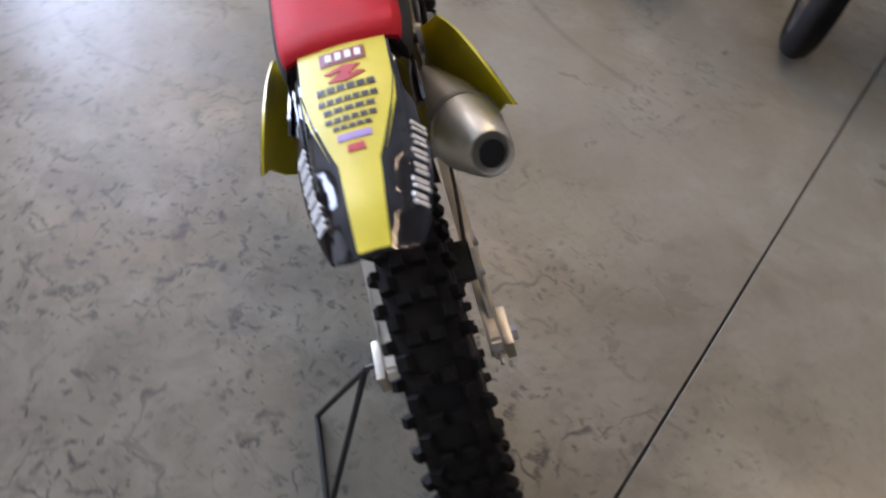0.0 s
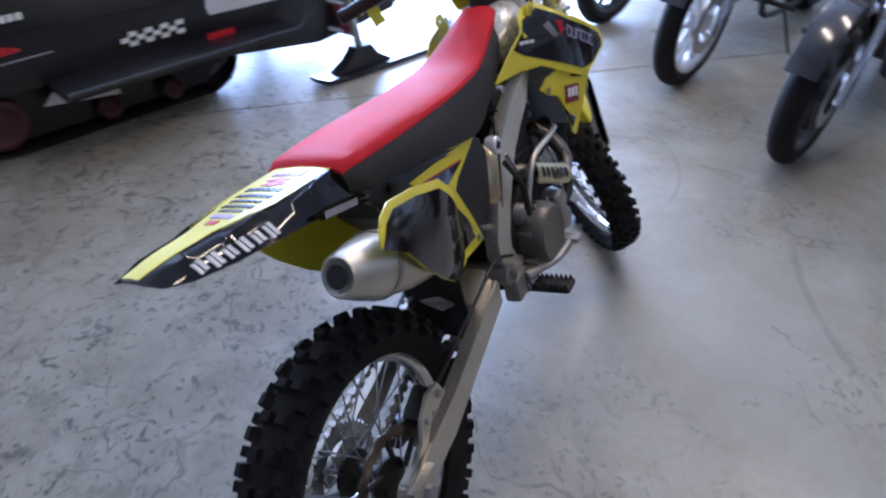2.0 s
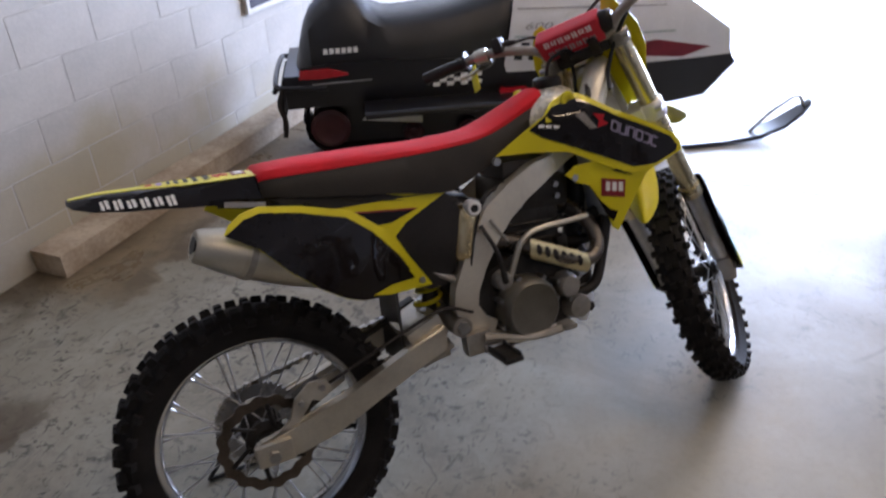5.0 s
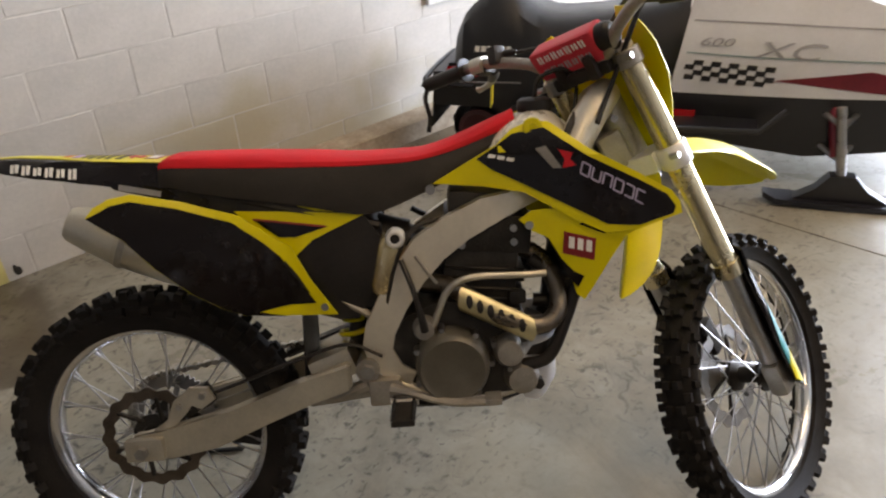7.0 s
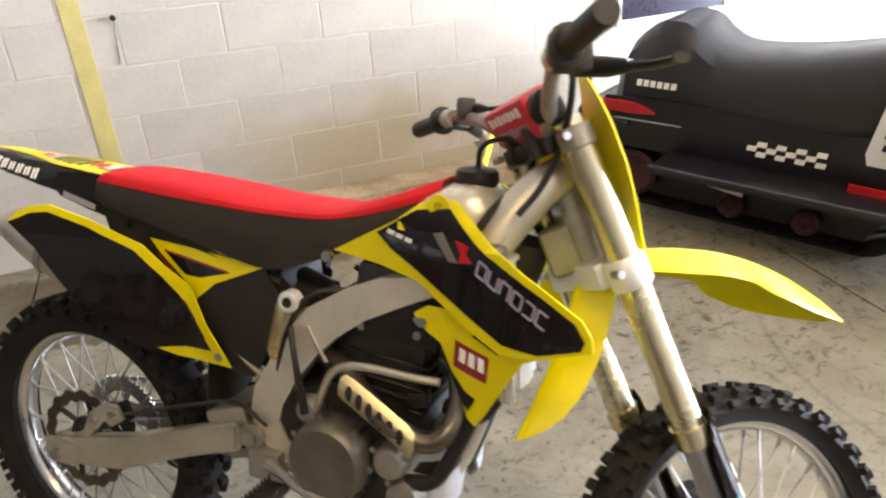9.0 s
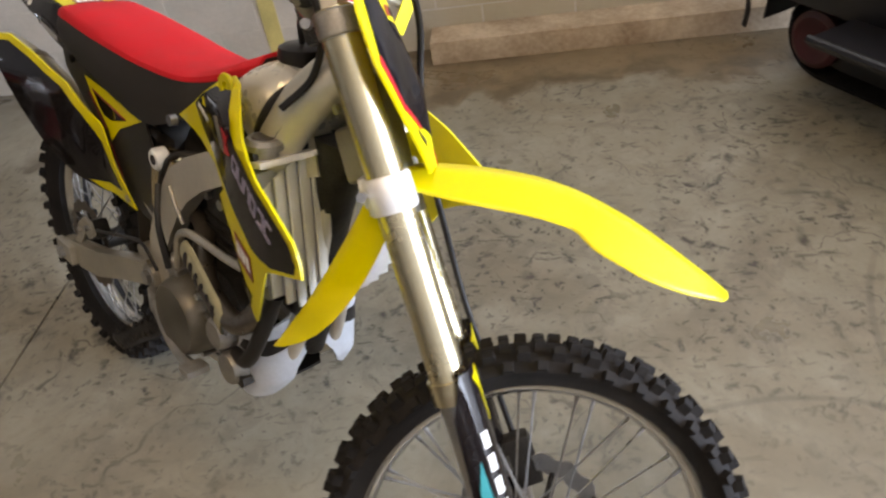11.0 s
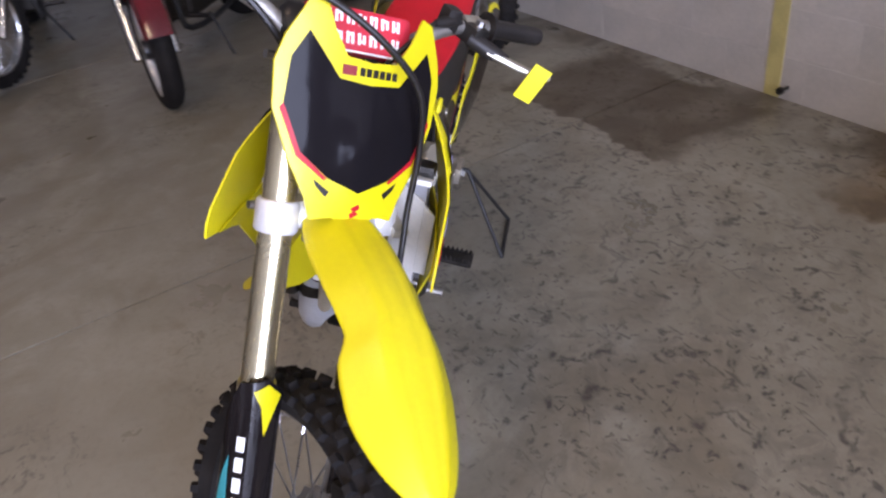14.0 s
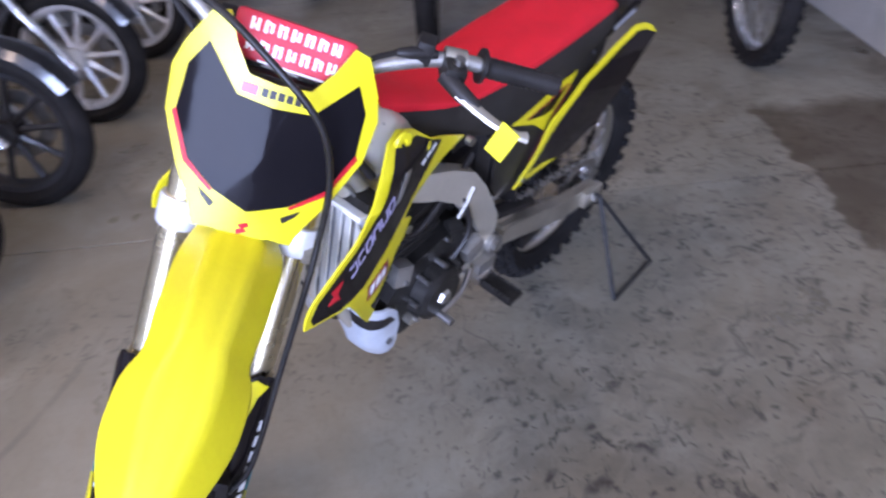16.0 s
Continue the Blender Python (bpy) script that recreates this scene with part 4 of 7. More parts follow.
B("breather_hose", tube([(0.70, -0.06, 0.80), (0.63, -0.10, 0.79), (0.58, -0.11, 0.70), (0.55, -0.10, 0.56)], 0.006, 8, k=5), BLACKP)
B("wiring_loom", tube([(0.62, 0.09, 0.80), (0.72, 0.10, 0.74), (0.80, 0.10, 0.70), (0.86, 0.09, 0.74)], 0.007, 8, k=5), BLACKP)
for k, (x, y, z, q) in enumerate(((0.84, -0.07, 0.62, 0.03), (0.88, -0.03, 0.55, 0.035), (0.70, -0.09, 0.645, 0.028), (0.82, 0.09, 0.60, 0.04), (0.66, 0.10, 0.62, 0.035))):
    B("engine_fitting", block((x, y, z), (q * 1.3, q, q), 0.006, (10 * k, 25 * k, 15)), ALUD if k % 2 else DARKM)

# exhaust
HEADER = mat("browned_header_steel", (0.16, 0.135, 0.11), 0.3, 0.9, var=0.25, scale=12)
SHIELD = mat("gold_heat_shield", (0.52, 0.46, 0.28), 0.33, 0.85, var=0.15, scale=18)
B("header_pipe", tube([(0.855, -0.03, 0.72), (0.895, -0.045, 0.70), (0.925, -0.09, 0.65), (0.922, -0.125, 0.60), (0.880, -0.14, 0.574), (0.80, -0.138, 0.600), (0.74, -0.115, 0.635), (0.68, -0.075, 0.660), (0.58, -0.055, 0.665), (0.48, -0.055, 0.655), (0.41, -0.070, 0.655)], 0.020, 14, k=5), HEADER, None, "browned steel exhaust header pipe")


def shield_place(u, v, d):
    c, a = Vector((0.715 + 0.157 * u, -0.140 + 0.018 * (1 - u), 0.645 - 0.080 * u)), v * 1.15
    return c + Vector((0.12 * math.sin(a) * 0.03, -(0.024 + d) * math.cos(a), (0.030 + d) * math.sin(a)))


B("heat_shield", shell([(0.0, -0.5), (0.04, -0.9), (0.15, -1.0), (0.85, -1.0), (0.96, -0.8), (1.0, 0.0), (0.96, 0.8), (0.85, 1.0), (0.15, 1.0), (0.04, 0.9), (0.0, 0.5)], shield_place, 0.003, 0.12), SHIELD, None, "pierced gold heat shield")
for k in range(6):
    u0 = 0.14 + k * 0.135
    B("shield_hole", shell([(u0 + 0.045 * math.cos(a), 0.1 + 0.42 * math.sin(a)) for a in [2 * math.pi * n / 12 for n in range(12)]], shield_place, 0.001, 0.3, 0.0012), BLACKP)
M0, M1 = Vector((-0.052, -0.152, 0.860)), Vector((0.42, -0.072, 0.640))
axis = (M1 - M0).normalized()
side_v, up_v = axis.cross(Vector((0, 0, 1))).normalized(), None
up_v = side_v.cross(axis)


def muffler_rings(spec, n=20):
    return [[M0 + axis * s + (side_v * math.cos(a) * r * 0.92 + up_v * math.sin(a) * r) for a in [2 * math.pi * j / n for j in range(n)]] for s, r in spec]


B("muffler_can", loft(muffler_rings([(0.09, 0.052), (0.10, 0.056), (0.22, 0.060), (0.36, 0.052), (0.46, 0.036), (0.51, 0.023)])), TITAN, None, "dull titanium silencer can")
B("muffler_end_cap", loft(muffler_rings([(0.004, 0.020), (0.0, 0.024), (-0.004, 0.030), (0.004, 0.036), (0.06, 0.049), (0.095, 0.054), (0.11, 0.0565)]) + []), mat("end_cap", (0.55, 0.52, 0.44), 0.42, 0.75, var=0.08, scale=16), None, "pale tapered silencer end cap")
B("muffler_outlet", loft(muffler_rings([(-0.0055, 0.0195), (-0.0056, 0.014), (0.0, 0.0135)])), BLACKP, None, "dark exhaust outlet")
B("muffler_strap", loft(muffler_rings([(0.105, 0.057), (0.105, 0.059), (0.118, 0.0595), (0.118, 0.058)])), ALUD)

# guard plate in front of the engine: two rounded lobes that wrap round to its sides
def guard_sheet(u, v, d):
    a = abs(u)
    r = 0.05 + d
    turn = min(max((a - 0.066) / 0.05, 0.0), math.pi / 2)
    flat, past = min(a, 0.066), max(0.0, a - 0.066 - 0.05 * math.pi / 2)
    under = 0.6 * max(0.0, 0.435 - v)
    return Vector((0.872 + r * math.cos(turn) - past - under + 0.10 * max(0.0, v - 0.52), math.copysign(flat + r * math.sin(turn), u), v - d * 0.2))


GUARDM = mat("guard_white_alloy", (0.52, 0.55, 0.59), 0.36, 0.25, var=0.1, scale=14)
gh = [(0.0, 0.615), (0.040, 0.612), (0.058, 0.575), (0.090, 0.560), (0.150, 0.548), (0.172, 0.520), (0.182, 0.470), (0.176, 0.430), (0.150, 0.402), (0.115, 0.392), (0.080, 0.398), (0.056, 0.420), (0.040, 0.455), (0.020, 0.482), (0.0, 0.488)]
guard = B("engine_guard", shell(gh + [(-u, v) for u, v in reversed(gh[1:-1])], guard_sheet, 0.005, 0.012), GUARDM, None, "pale scuffed engine guard with two rounded lobes", None, 50)
for s in (-1, 1):
    B("guard_band", shell([(s * 0.030, 0.520), (s * 0.030, 0.545), (s * 0.150, 0.522), (s * 0.165, 0.500), (s * 0.100, 0.500)], guard_sheet, 0.002, 0.012, 0.002), BLACKP, guard, "black band across the guard")
    B("guard_bolt", tube([guard_sheet(s * 0.150, 0.440, 0.0), guard_sheet(s * 0.150, 0.440, 0.008)], 0.007, 8), STEEL, guard)
B("skid_plate", shell([(-0.09, 0.60), (-0.095, 0.80), (-0.05, 0.865), (0.05, 0.865), (0.095, 0.80), (0.09, 0.60)], lambda u, v, d: Vector((v, u, 0.376 + 0.12 * max(0.0, v - 0.78) + 0.9 * u * u - d)), 0.005, 0.03), DARKM, None, "dark skid plate under the engine")

# tank, cap, radiators
tank_t = glide([(0.80, 0.90, 0.965, 0.070), (0.85, 0.88, 1.000, 0.088), (0.90, 0.86, 1.014, 0.092), (0.94, 0.86, 1.006, 0.082), (0.965, 0.88, 0.978, 0.062), (0.985, 0.90, 0.945, 0.036)])
rings = []
for x in np.linspace(0.80, 0.985, 14):
    lo, hi, hw = tank_t(x)
    mid, hh = (lo + hi) / 2, (hi - lo) / 2
    rings.append([Vector((x, hw * math.copysign(abs(math.cos(a)) ** 0.7, math.cos(a)), mid + hh * math.copysign(abs(math.sin(a)) ** 0.7, math.sin(a)))) for a in [2 * math.pi * j / 24 for j in range(24)]])
B("fuel_tank", loft(rings), TANKM, None, "pale metallic fuel tank")
for s, r in ((-1, 0.034), (1, 0.026)):
    bm = tube([(1.056, s * 0.018, 1.040), (1.036, s * 0.040, 1.024), (1.000, s * 0.064, 0.980), (0.968, s * 0.082, 0.925), (0.935, s * 0.094, 0.865)], [r * 0.9, r, r * 1.05, r, r * 0.9], 16, k=5)
    B("head_spar", bm, SPAR, None, "pale cast spar from the steering head")
    B("spar_seam", tube([(1.020, s * 0.088, 0.985), (0.990, s * 0.106, 0.940), (0.965, s * 0.116, 0.890)], 0.003, 6, k=4), ALUD)
    B("head_bolt", tube([(1.062, s * 0.040, 0.985), (1.062, s * 0.058, 0.985)], 0.008, 8), STEEL)
    B("coolant_hose", tube([(0.985, s * 0.060, 1.005), (0.968, s * 0.088, 0.985), (0.950, s * 0.100, 0.955), (0.930, s * 0.100, 0.925)], 0.008, 8, k=4), BLACKP)
B("steering_gusset", block((1.070, 0, 0.915), (0.060, 0.075, 0.085), 0.014, (0, -RAKE, 0), seg=3), ALUD, None, "cast gusset under the steering head")
B("tank_cap", lathe([(0.0, 0.026), (0.028, 0.025), (0.037, 0.020), (0.039, 0.004), (0.036, -0.006)], (0.905, 0, 1.012), "z", 20), BLACKP, None, "black fuel cap")
B("vent_hose", tube([(0.905, 0, 1.034), (0.915, -0.01, 1.075), (0.96, -0.02, 1.092), (1.01, -0.01, 1.075)], 0.005, 8, k=5), BLACKP)
for s in (-1, 1):
    B("radiator", block((0.966, s * 0.088, 0.772), (0.035, 0.10, 0.21), 0.008, (0, -6, 0)), GREYV)
    for k in range(6):
        y, z0 = s * (0.036 + k * 0.0222), 0.632 + 0.0026 * k * k
        B("radiator_slat", shell([(z0, -0.0122), (0.896 - 0.0022 * k * k, -0.0122), (0.894 - 0.0026 * k * k, 0.0122), (z0 + 0.008, 0.0122)], lambda u, v, d, y=y, s=s: Vector((1.008 - (u - 0.632) * 0.10 - 0.10 * max(0.0, abs(y) - 0.10) + v * 0.5 + d, y + v * s, u)), 0.004, 0.03), LOUVRE, None, "pale radiator louvre slat")
    B("radiator_frame", block((0.988, s * 0.095, 0.898), (0.03, 0.10, 0.010), 0.003, (0, -12, 0)), LOUVRE)
    B("radiator_tank", block((0.962, s * 0.095, 0.905), (0.045, 0.10, 0.024), 0.010, (0, -12, 0)), DARKM)
cap = B("radiator_cap", lathe([(0.0, 0.024), (0.024, 0.023), (0.030, 0.017), (0.030, 0.008), (0.022, 0.006), (0.022, -0.012)], (0.972, -0.118, 0.908), "z", 20), ALUD, None, "bright radiator cap")
B("cap_label", lathe([(0.0, 0.0255), (0.016, 0.0252), (0.018, 0.0235)], (0.972, -0.118, 0.908), "z", 16), HEADER, cap, "browned label")
B("radiator_hose", tube([(0.99, -0.07, 0.66), (0.95, -0.05, 0.60), (0.88, -0.04, 0.60)], 0.015, 10, k=5), BLACKP)

# seat
seat_t = glide([(0.112, 0.962, 0.948, 0.912, 0.068, 0.080, 0.085), (0.125, 0.970, 0.950, 0.910, 0.074, 0.084, 0.09), (0.20, 0.969, 0.946, 0.893, 0.078, 0.090, 0.10), (0.30, 0.964, 0.940, 0.875, 0.080, 0.094, 0.106), (0.42, 0.955, 0.934, 0.852, 0.080, 0.095, 0.11),
               (0.54, 0.946, 0.929, 0.828, 0.074, 0.090, 0.105), (0.64, 0.946, 0.930, 0.856, 0.066, 0.082, 0.095), (0.72, 0.964, 0.944, 0.89, 0.056, 0.070, 0.085), (0.79, 0.991, 0.966, 0.925, 0.046, 0.058, 0.07), (0.855, 1.016, 0.988, 0.965, 0.038, 0.05, 0.058)])
xs = [0.112, 0.116, 0.125] + list(np.linspace(0.15, 0.855, 26))
cover, body = [], []
for x in xs:
    zt, zr, zb, ht, hr, hb = seat_t(x)
    top = [(hr, zr), (hr * 0.97, zr + (zt - zr) * 0.45), (ht, zt - 0.004), (ht * 0.5, zt), (-ht * 0.5, zt), (-ht, zt - 0.004), (-hr * 0.97, zr + (zt - zr) * 0.45), (-hr, zr)]
    cover.append([Vector((x, y, z)) for y, z in top] + [Vector((x, y * 0.95, z - 0.006)) for y, z in reversed(top)])
    body.append([Vector((x, y, z)) for y, z in ((hb, zb), (hb * 0.99 + 0.001, zb + (zr - zb) * 0.5), (hr - 0.0015, zr - 0.0005), (ht * 0.9, zt - 0.008), (-ht * 0.9, zt - 0.008), (-hr + 0.0015, zr - 0.0005), (-hb * 0.99 - 0.001, zb + (zr - zb) * 0.5), (-hb, zb))])
seat = B("seat", loft(body), SEATB, None, "black seat sides")
B("seat_cover", loft(cover), REDS, seat, "red ribbed gripper seat top")

# rear fender
fen_t = glide([(0.17, 0.955, 0.064, 0.088, 0.885), (0.13, 0.960, 0.064, 0.088, 0.892), (0.05, 0.967, 0.062, 0.085, 0.912), (-0.05, 0.974, 0.057, 0.081, 0.930), (-0.15, 0.981, 0.047, 0.070, 0.945), (-0.22, 0.986, 0.040, 0.056, 0.958), (-0.268, 0.986, 0.028, 0.042, 0.974)])


def fender_place(u, v, d):
    zt, ht, hw, zl = fen_t(u)
    a = abs(v)
    z = zt - 0.004 * (a / ht) ** 2 if a <= ht else zt - 0.004 - (zt - 0.004 - zl) * ((a - ht) / max(1e-4, hw - ht)) ** 0.85
    return Vector((u, v, z + d)) if a <= ht else Vector((u, v + math.copysign(d * 0.9, v), z + d * 0.4))


outline = [(0.15, 0.088)] + [(x, fen_t(x)[2]) for x in (0.05, -0.05, -0.15, -0.22)] + [(-0.258, 0.044), (-0.268, 0.03), (-0.268, -0.03), (-0.258, -0.044)] + [(x, -fen_t(x)[2]) for x in (-0.22, -0.15, -0.05, 0.05)] + [(0.15, -0.088)]
rear_fender = B("rear_fender", shell(outline, fender_place, 0.004, 0.0125), BLACKG, None, "glossy black and yellow rear mudguard")
B("fender_decal", shell([(0.125, 0.060), (0.02, 0.058), (-0.03, 0.050), (-0.11, 0.030), (-0.13, 0.024), (-0.264, 0.017), (-0.264, -0.017), (-0.13, -0.024), (-0.11, -0.030), (-0.03, -0.050), (0.02, -0.058), (0.125, -0.060)], fender_place, 0.001, 0.02, 0.0014), YELLOW, rear_fender, "yellow graphic")
for s in (-1, 1):
    B("fender_streak", shell([(0.02, s * 0.060), (-0.06, s * 0.047), (-0.12, s * 0.033), (-0.10, s * 0.038), (-0.03, s * 0.056)], fender_place, 0.001, 0.02, 0.0022), YELLOW, rear_fender)
    for k in range(6):
        a0 = -0.206 + k * 0.0255
        w = fen_t(a0)[1] * 0.42 + fen_t(a0)[2] * 0.58 + 0.001
        h = 0.0062 + 0.0010 * (k % 2)
        for b0, b1 in ((0.0, 0.0065), (0.0095, 0.0165)):
            B("letter_bar", shell([(a0 + b0, s * (w - h)), (a0 + b1, s * (w - h + 0.001)), (a0 + b1 + 0.002, s * (w + h)), (a0 + b0 + 0.002, s * (w + h - 0.001))], fender_place, 0.003, 0.01, 0.0036), WHITEP, rear_fender)
for (u0, u1, v, col, n) in ((0.098, 0.068, 0.030, DREDV, 1), (0.020, 0.008, 0.038, BLACKP, 6), (-0.005, -0.015, 0.038, BLACKP, 7), (-0.025, -0.034, 0.033, BLACKP, 5), (-0.044, -0.053, 0.032, BLACKP, 6), (-0.061, -0.068, 0.024, BLACKP, 5), (-0.078, -0.09, 0.020, PURPLE, 1), (-0.099, -0.112, 0.010, REDV, 1)):
    for m in range(n):
        v0, v1 = v - 2 * v * m / n, v - 2 * v * (m + (0.8 if n > 1 else 1.0)) / n
        B("sticker", shell([(u0, v0), (u1, v0), (u1, v1), (u0, v1)], fender_place, 0.001, 0.02, 0.0026), col, rear_fender)
B("logo_shape", shell([(0.062, 0.002), (0.050, 0.026), (0.045, 0.018), (0.050, 0.004), (0.030, 0.022), (0.026, -0.002), (0.038, -0.026), (0.043, -0.018), (0.038, -0.004), (0.058, -0.022)], fender_place, 0.001, 0.02, 0.0026), REDV, rear_fender)
for k in range(4):
    B("letter_bar", shell([(0.092, 0.022 - k * 0.013), (0.075, 0.022 - k * 0.013), (0.075, 0.014 - k * 0.013), (0.092, 0.014 - k * 0.013)], fender_place, 0.001, 0.02, 0.0036), WHITEP, rear_fender)


# side number plates
def plate_place(s):
    bulge = 0.092 if s < 0 else 0.035

    def f(u, v, d):
        k = min(1.0, max(0.0, (0.36 - u) / 0.36))
        y = 0.122 + bulge * k ** 0.75 - 0.018 * max(0.0, (v - 0.80) / 0.1) ** 2 - 0.012 * max(0.0, (0.70 - v) / 0.08)
        return Vector((u, s * (y + d), v))
    return f


PLATE = [(0.004, 0.876), (0.018, 0.893), (0.045, 0.907), (0.085, 0.912), (0.174, 0.890), (0.285, 0.850), (0.358, 0.786), (0.375, 0.775), (0.409, 0.702), (0.457, 0.618), (0.36, 0.622), (0.27, 0.640), (0.232, 0.660), (0.176, 0.704), (0.118, 0.762), (0.066, 0.828)]
PBLACK = [(0.005, 0.8745), (0.024, 0.882), (0.048, 0.894), (0.085, 0.899), (0.17, 0.877), (0.27, 0.839), (0.325, 0.79), (0.352, 0.758), (0.385, 0.70), (0.415, 0.648), (0.34, 0.648), (0.30, 0.643), (0.352, 0.6235), (0.271, 0.6405), (0.233, 0.6605), (0.177, 0.7045), (0.119, 0.7625), (0.067, 0.8285)]
for s in (-1, 1):
    pl = B("side_plate", shell(PLATE, plate_place(s), 0.004, 0.03), YELLOW, None, "glossy side number plate, black with yellow edge")
    B("plate_decal", shell(PBLACK, plate_place(s), 0.001, 0.03, 0.0014), BLACKG, pl, "glossy black vinyl")
    B("plate_lettering", shell([(0.362, 0.745), (0.385, 0.712), (0.405, 0.672), (0.398, 0.670), (0.378, 0.708), (0.356, 0.742)], plate_place(s), 0.001, 0.03, 0.0014), BLACKP, pl)
    B("screw", tube([plate_place(s)(0.432, 0.637, 0), plate_place(s)(0.432, 0.637, 0.004)], 0.008, 10), STEEL, pl)
    pp = plate_place(s)

    def cover_place(u, v, d, s=s):
        return Vector((u, s * (0.104 - 0.006 * ((v - 0.74) / 0.1) ** 2 + d), v))
    side = B("side_cover", shell([(0.13, 0.905), (0.28, 0.878), (0.42, 0.852), (0.53, 0.828), (0.56, 0.78), (0.545, 0.68), (0.50, 0.60), (0.46, 0.60), (0.40, 0.62), (0.28, 0.78), (0.16, 0.85)], cover_place, 0.004, 0.03), BLACKP, None, "black airbox side cover with yellow graphics")
    B("cover_graphic", shell([(0.262, 0.852), (0.40, 0.842), (0.533, 0.829), (0.47, 0.803), (0.42, 0.782), (0.372, 0.742), (0.362, 0.768), (0.33, 0.795), (0.29, 0.825)], cover_place, 0.001, 0.03, 0.0014), YELLOW, side)
    B("cover_graphic", shell([(0.300, 0.832), (0.455, 0.808), (0.385, 0.790), (0.350, 0.792)], cover_place, 0.001, 0.03, 0.0024), BLACKG, side)
    for e0, e1 in (((0.285, 0.824), (0.358, 0.764)), ((0.366, 0.740), (0.402, 0.672)), ((0.30, 0.833), (0.45, 0.8085))):
        B("trim_line", shell(bar_quad(*e0, *e1, 0.004), cover_place, 0.001, 0.03, 0.0030), DREDV, side, "thin dark red line")
    B("cover_graphic", shell([(0.37, 0.862), (0.45, 0.846), (0.53, 0.831), (0.43, 0.842)], cover_place, 0.001, 0.03, 0.0016), YELLOW, side)
    tail = B("tail_cover", shell([(0.155, 0.888), (0.13, 0.905), (0.05, 0.925), (0.0, 0.932), (0.02, 0.912), (0.10, 0.89), (0.20, 0.868), (0.32, 0.852), (0.30, 0.872)], lambda u, v, d, s=s: Vector((u, s * (0.090 + d), v)), 0.004, 0.03), BLACKG, None, "glossy black tail side panel")
    B("letter_bar", shell(bar_quad(0.03, 0.917, 0.115, 0.897, 0.012), lambda u, v, d, s=s: Vector((u, s * (0.090 + d), v)), 0.001, 0.03, 0.0014), GREYV, tail)
    B("panel_bolt", tube([(0.205, s * 0.095, 0.875), (0.205, s * 0.104, 0.875)], 0.008, 10), DARKM, tail)


# radiator shrouds
def shroud_place(s):
    prof = lerp([(0.66, 0.098), (0.76, 0.112), (0.85, 0.135), (0.95, 0.165), (1.05, 0.184), (1.17, 0.192)])

    def f(u, v, d):
        y = prof(u)[0] - 0.9 * max(0.0, v - (0.955 - 0.35 * max(0, u - 0.92))) - 0.10 * max(0.0, 0.76 - v)
        return Vector((u, s * (y + d), v))
    return f


SH_UP = [(0.678, 0.882), (0.764, 0.930), (0.81, 0.955), (0.842, 0.982), (0.88, 0.997), (0.917, 0.994), (0.989, 0.940), (1.082, 0.888), (1.142, 0.852), (1.158, 0.83), (1.163, 0.806), (1.081, 0.779), (1.017, 0.772), (0.95, 0.805), (0.86, 0.858), (0.78, 0.872)]
SH_BLACK = [(0.770, 0.928), (0.842, 0.974), (0.905, 0.984), (0.982, 0.928), (1.08, 0.876), (1.133, 0.845), (1.150, 0.82), (1.145, 0.806), (1.08, 0.786), (1.02, 0.790), (0.93, 0.838), (0.85, 0.880), (0.80, 0.905)]
SH_LOW = [(0.849, 0.800), (0.875, 0.819), (0.933, 0.824), (1.02, 0.800), (1.128, 0.797), (1.09, 0.783), (1.055, 0.764), (1.027, 0.718), (0.992, 0.655), (0.975, 0.628), (0.960, 0.640), (0.952, 0.668), (0.930, 0.715), (0.905, 0.763), (0.875, 0.776)]
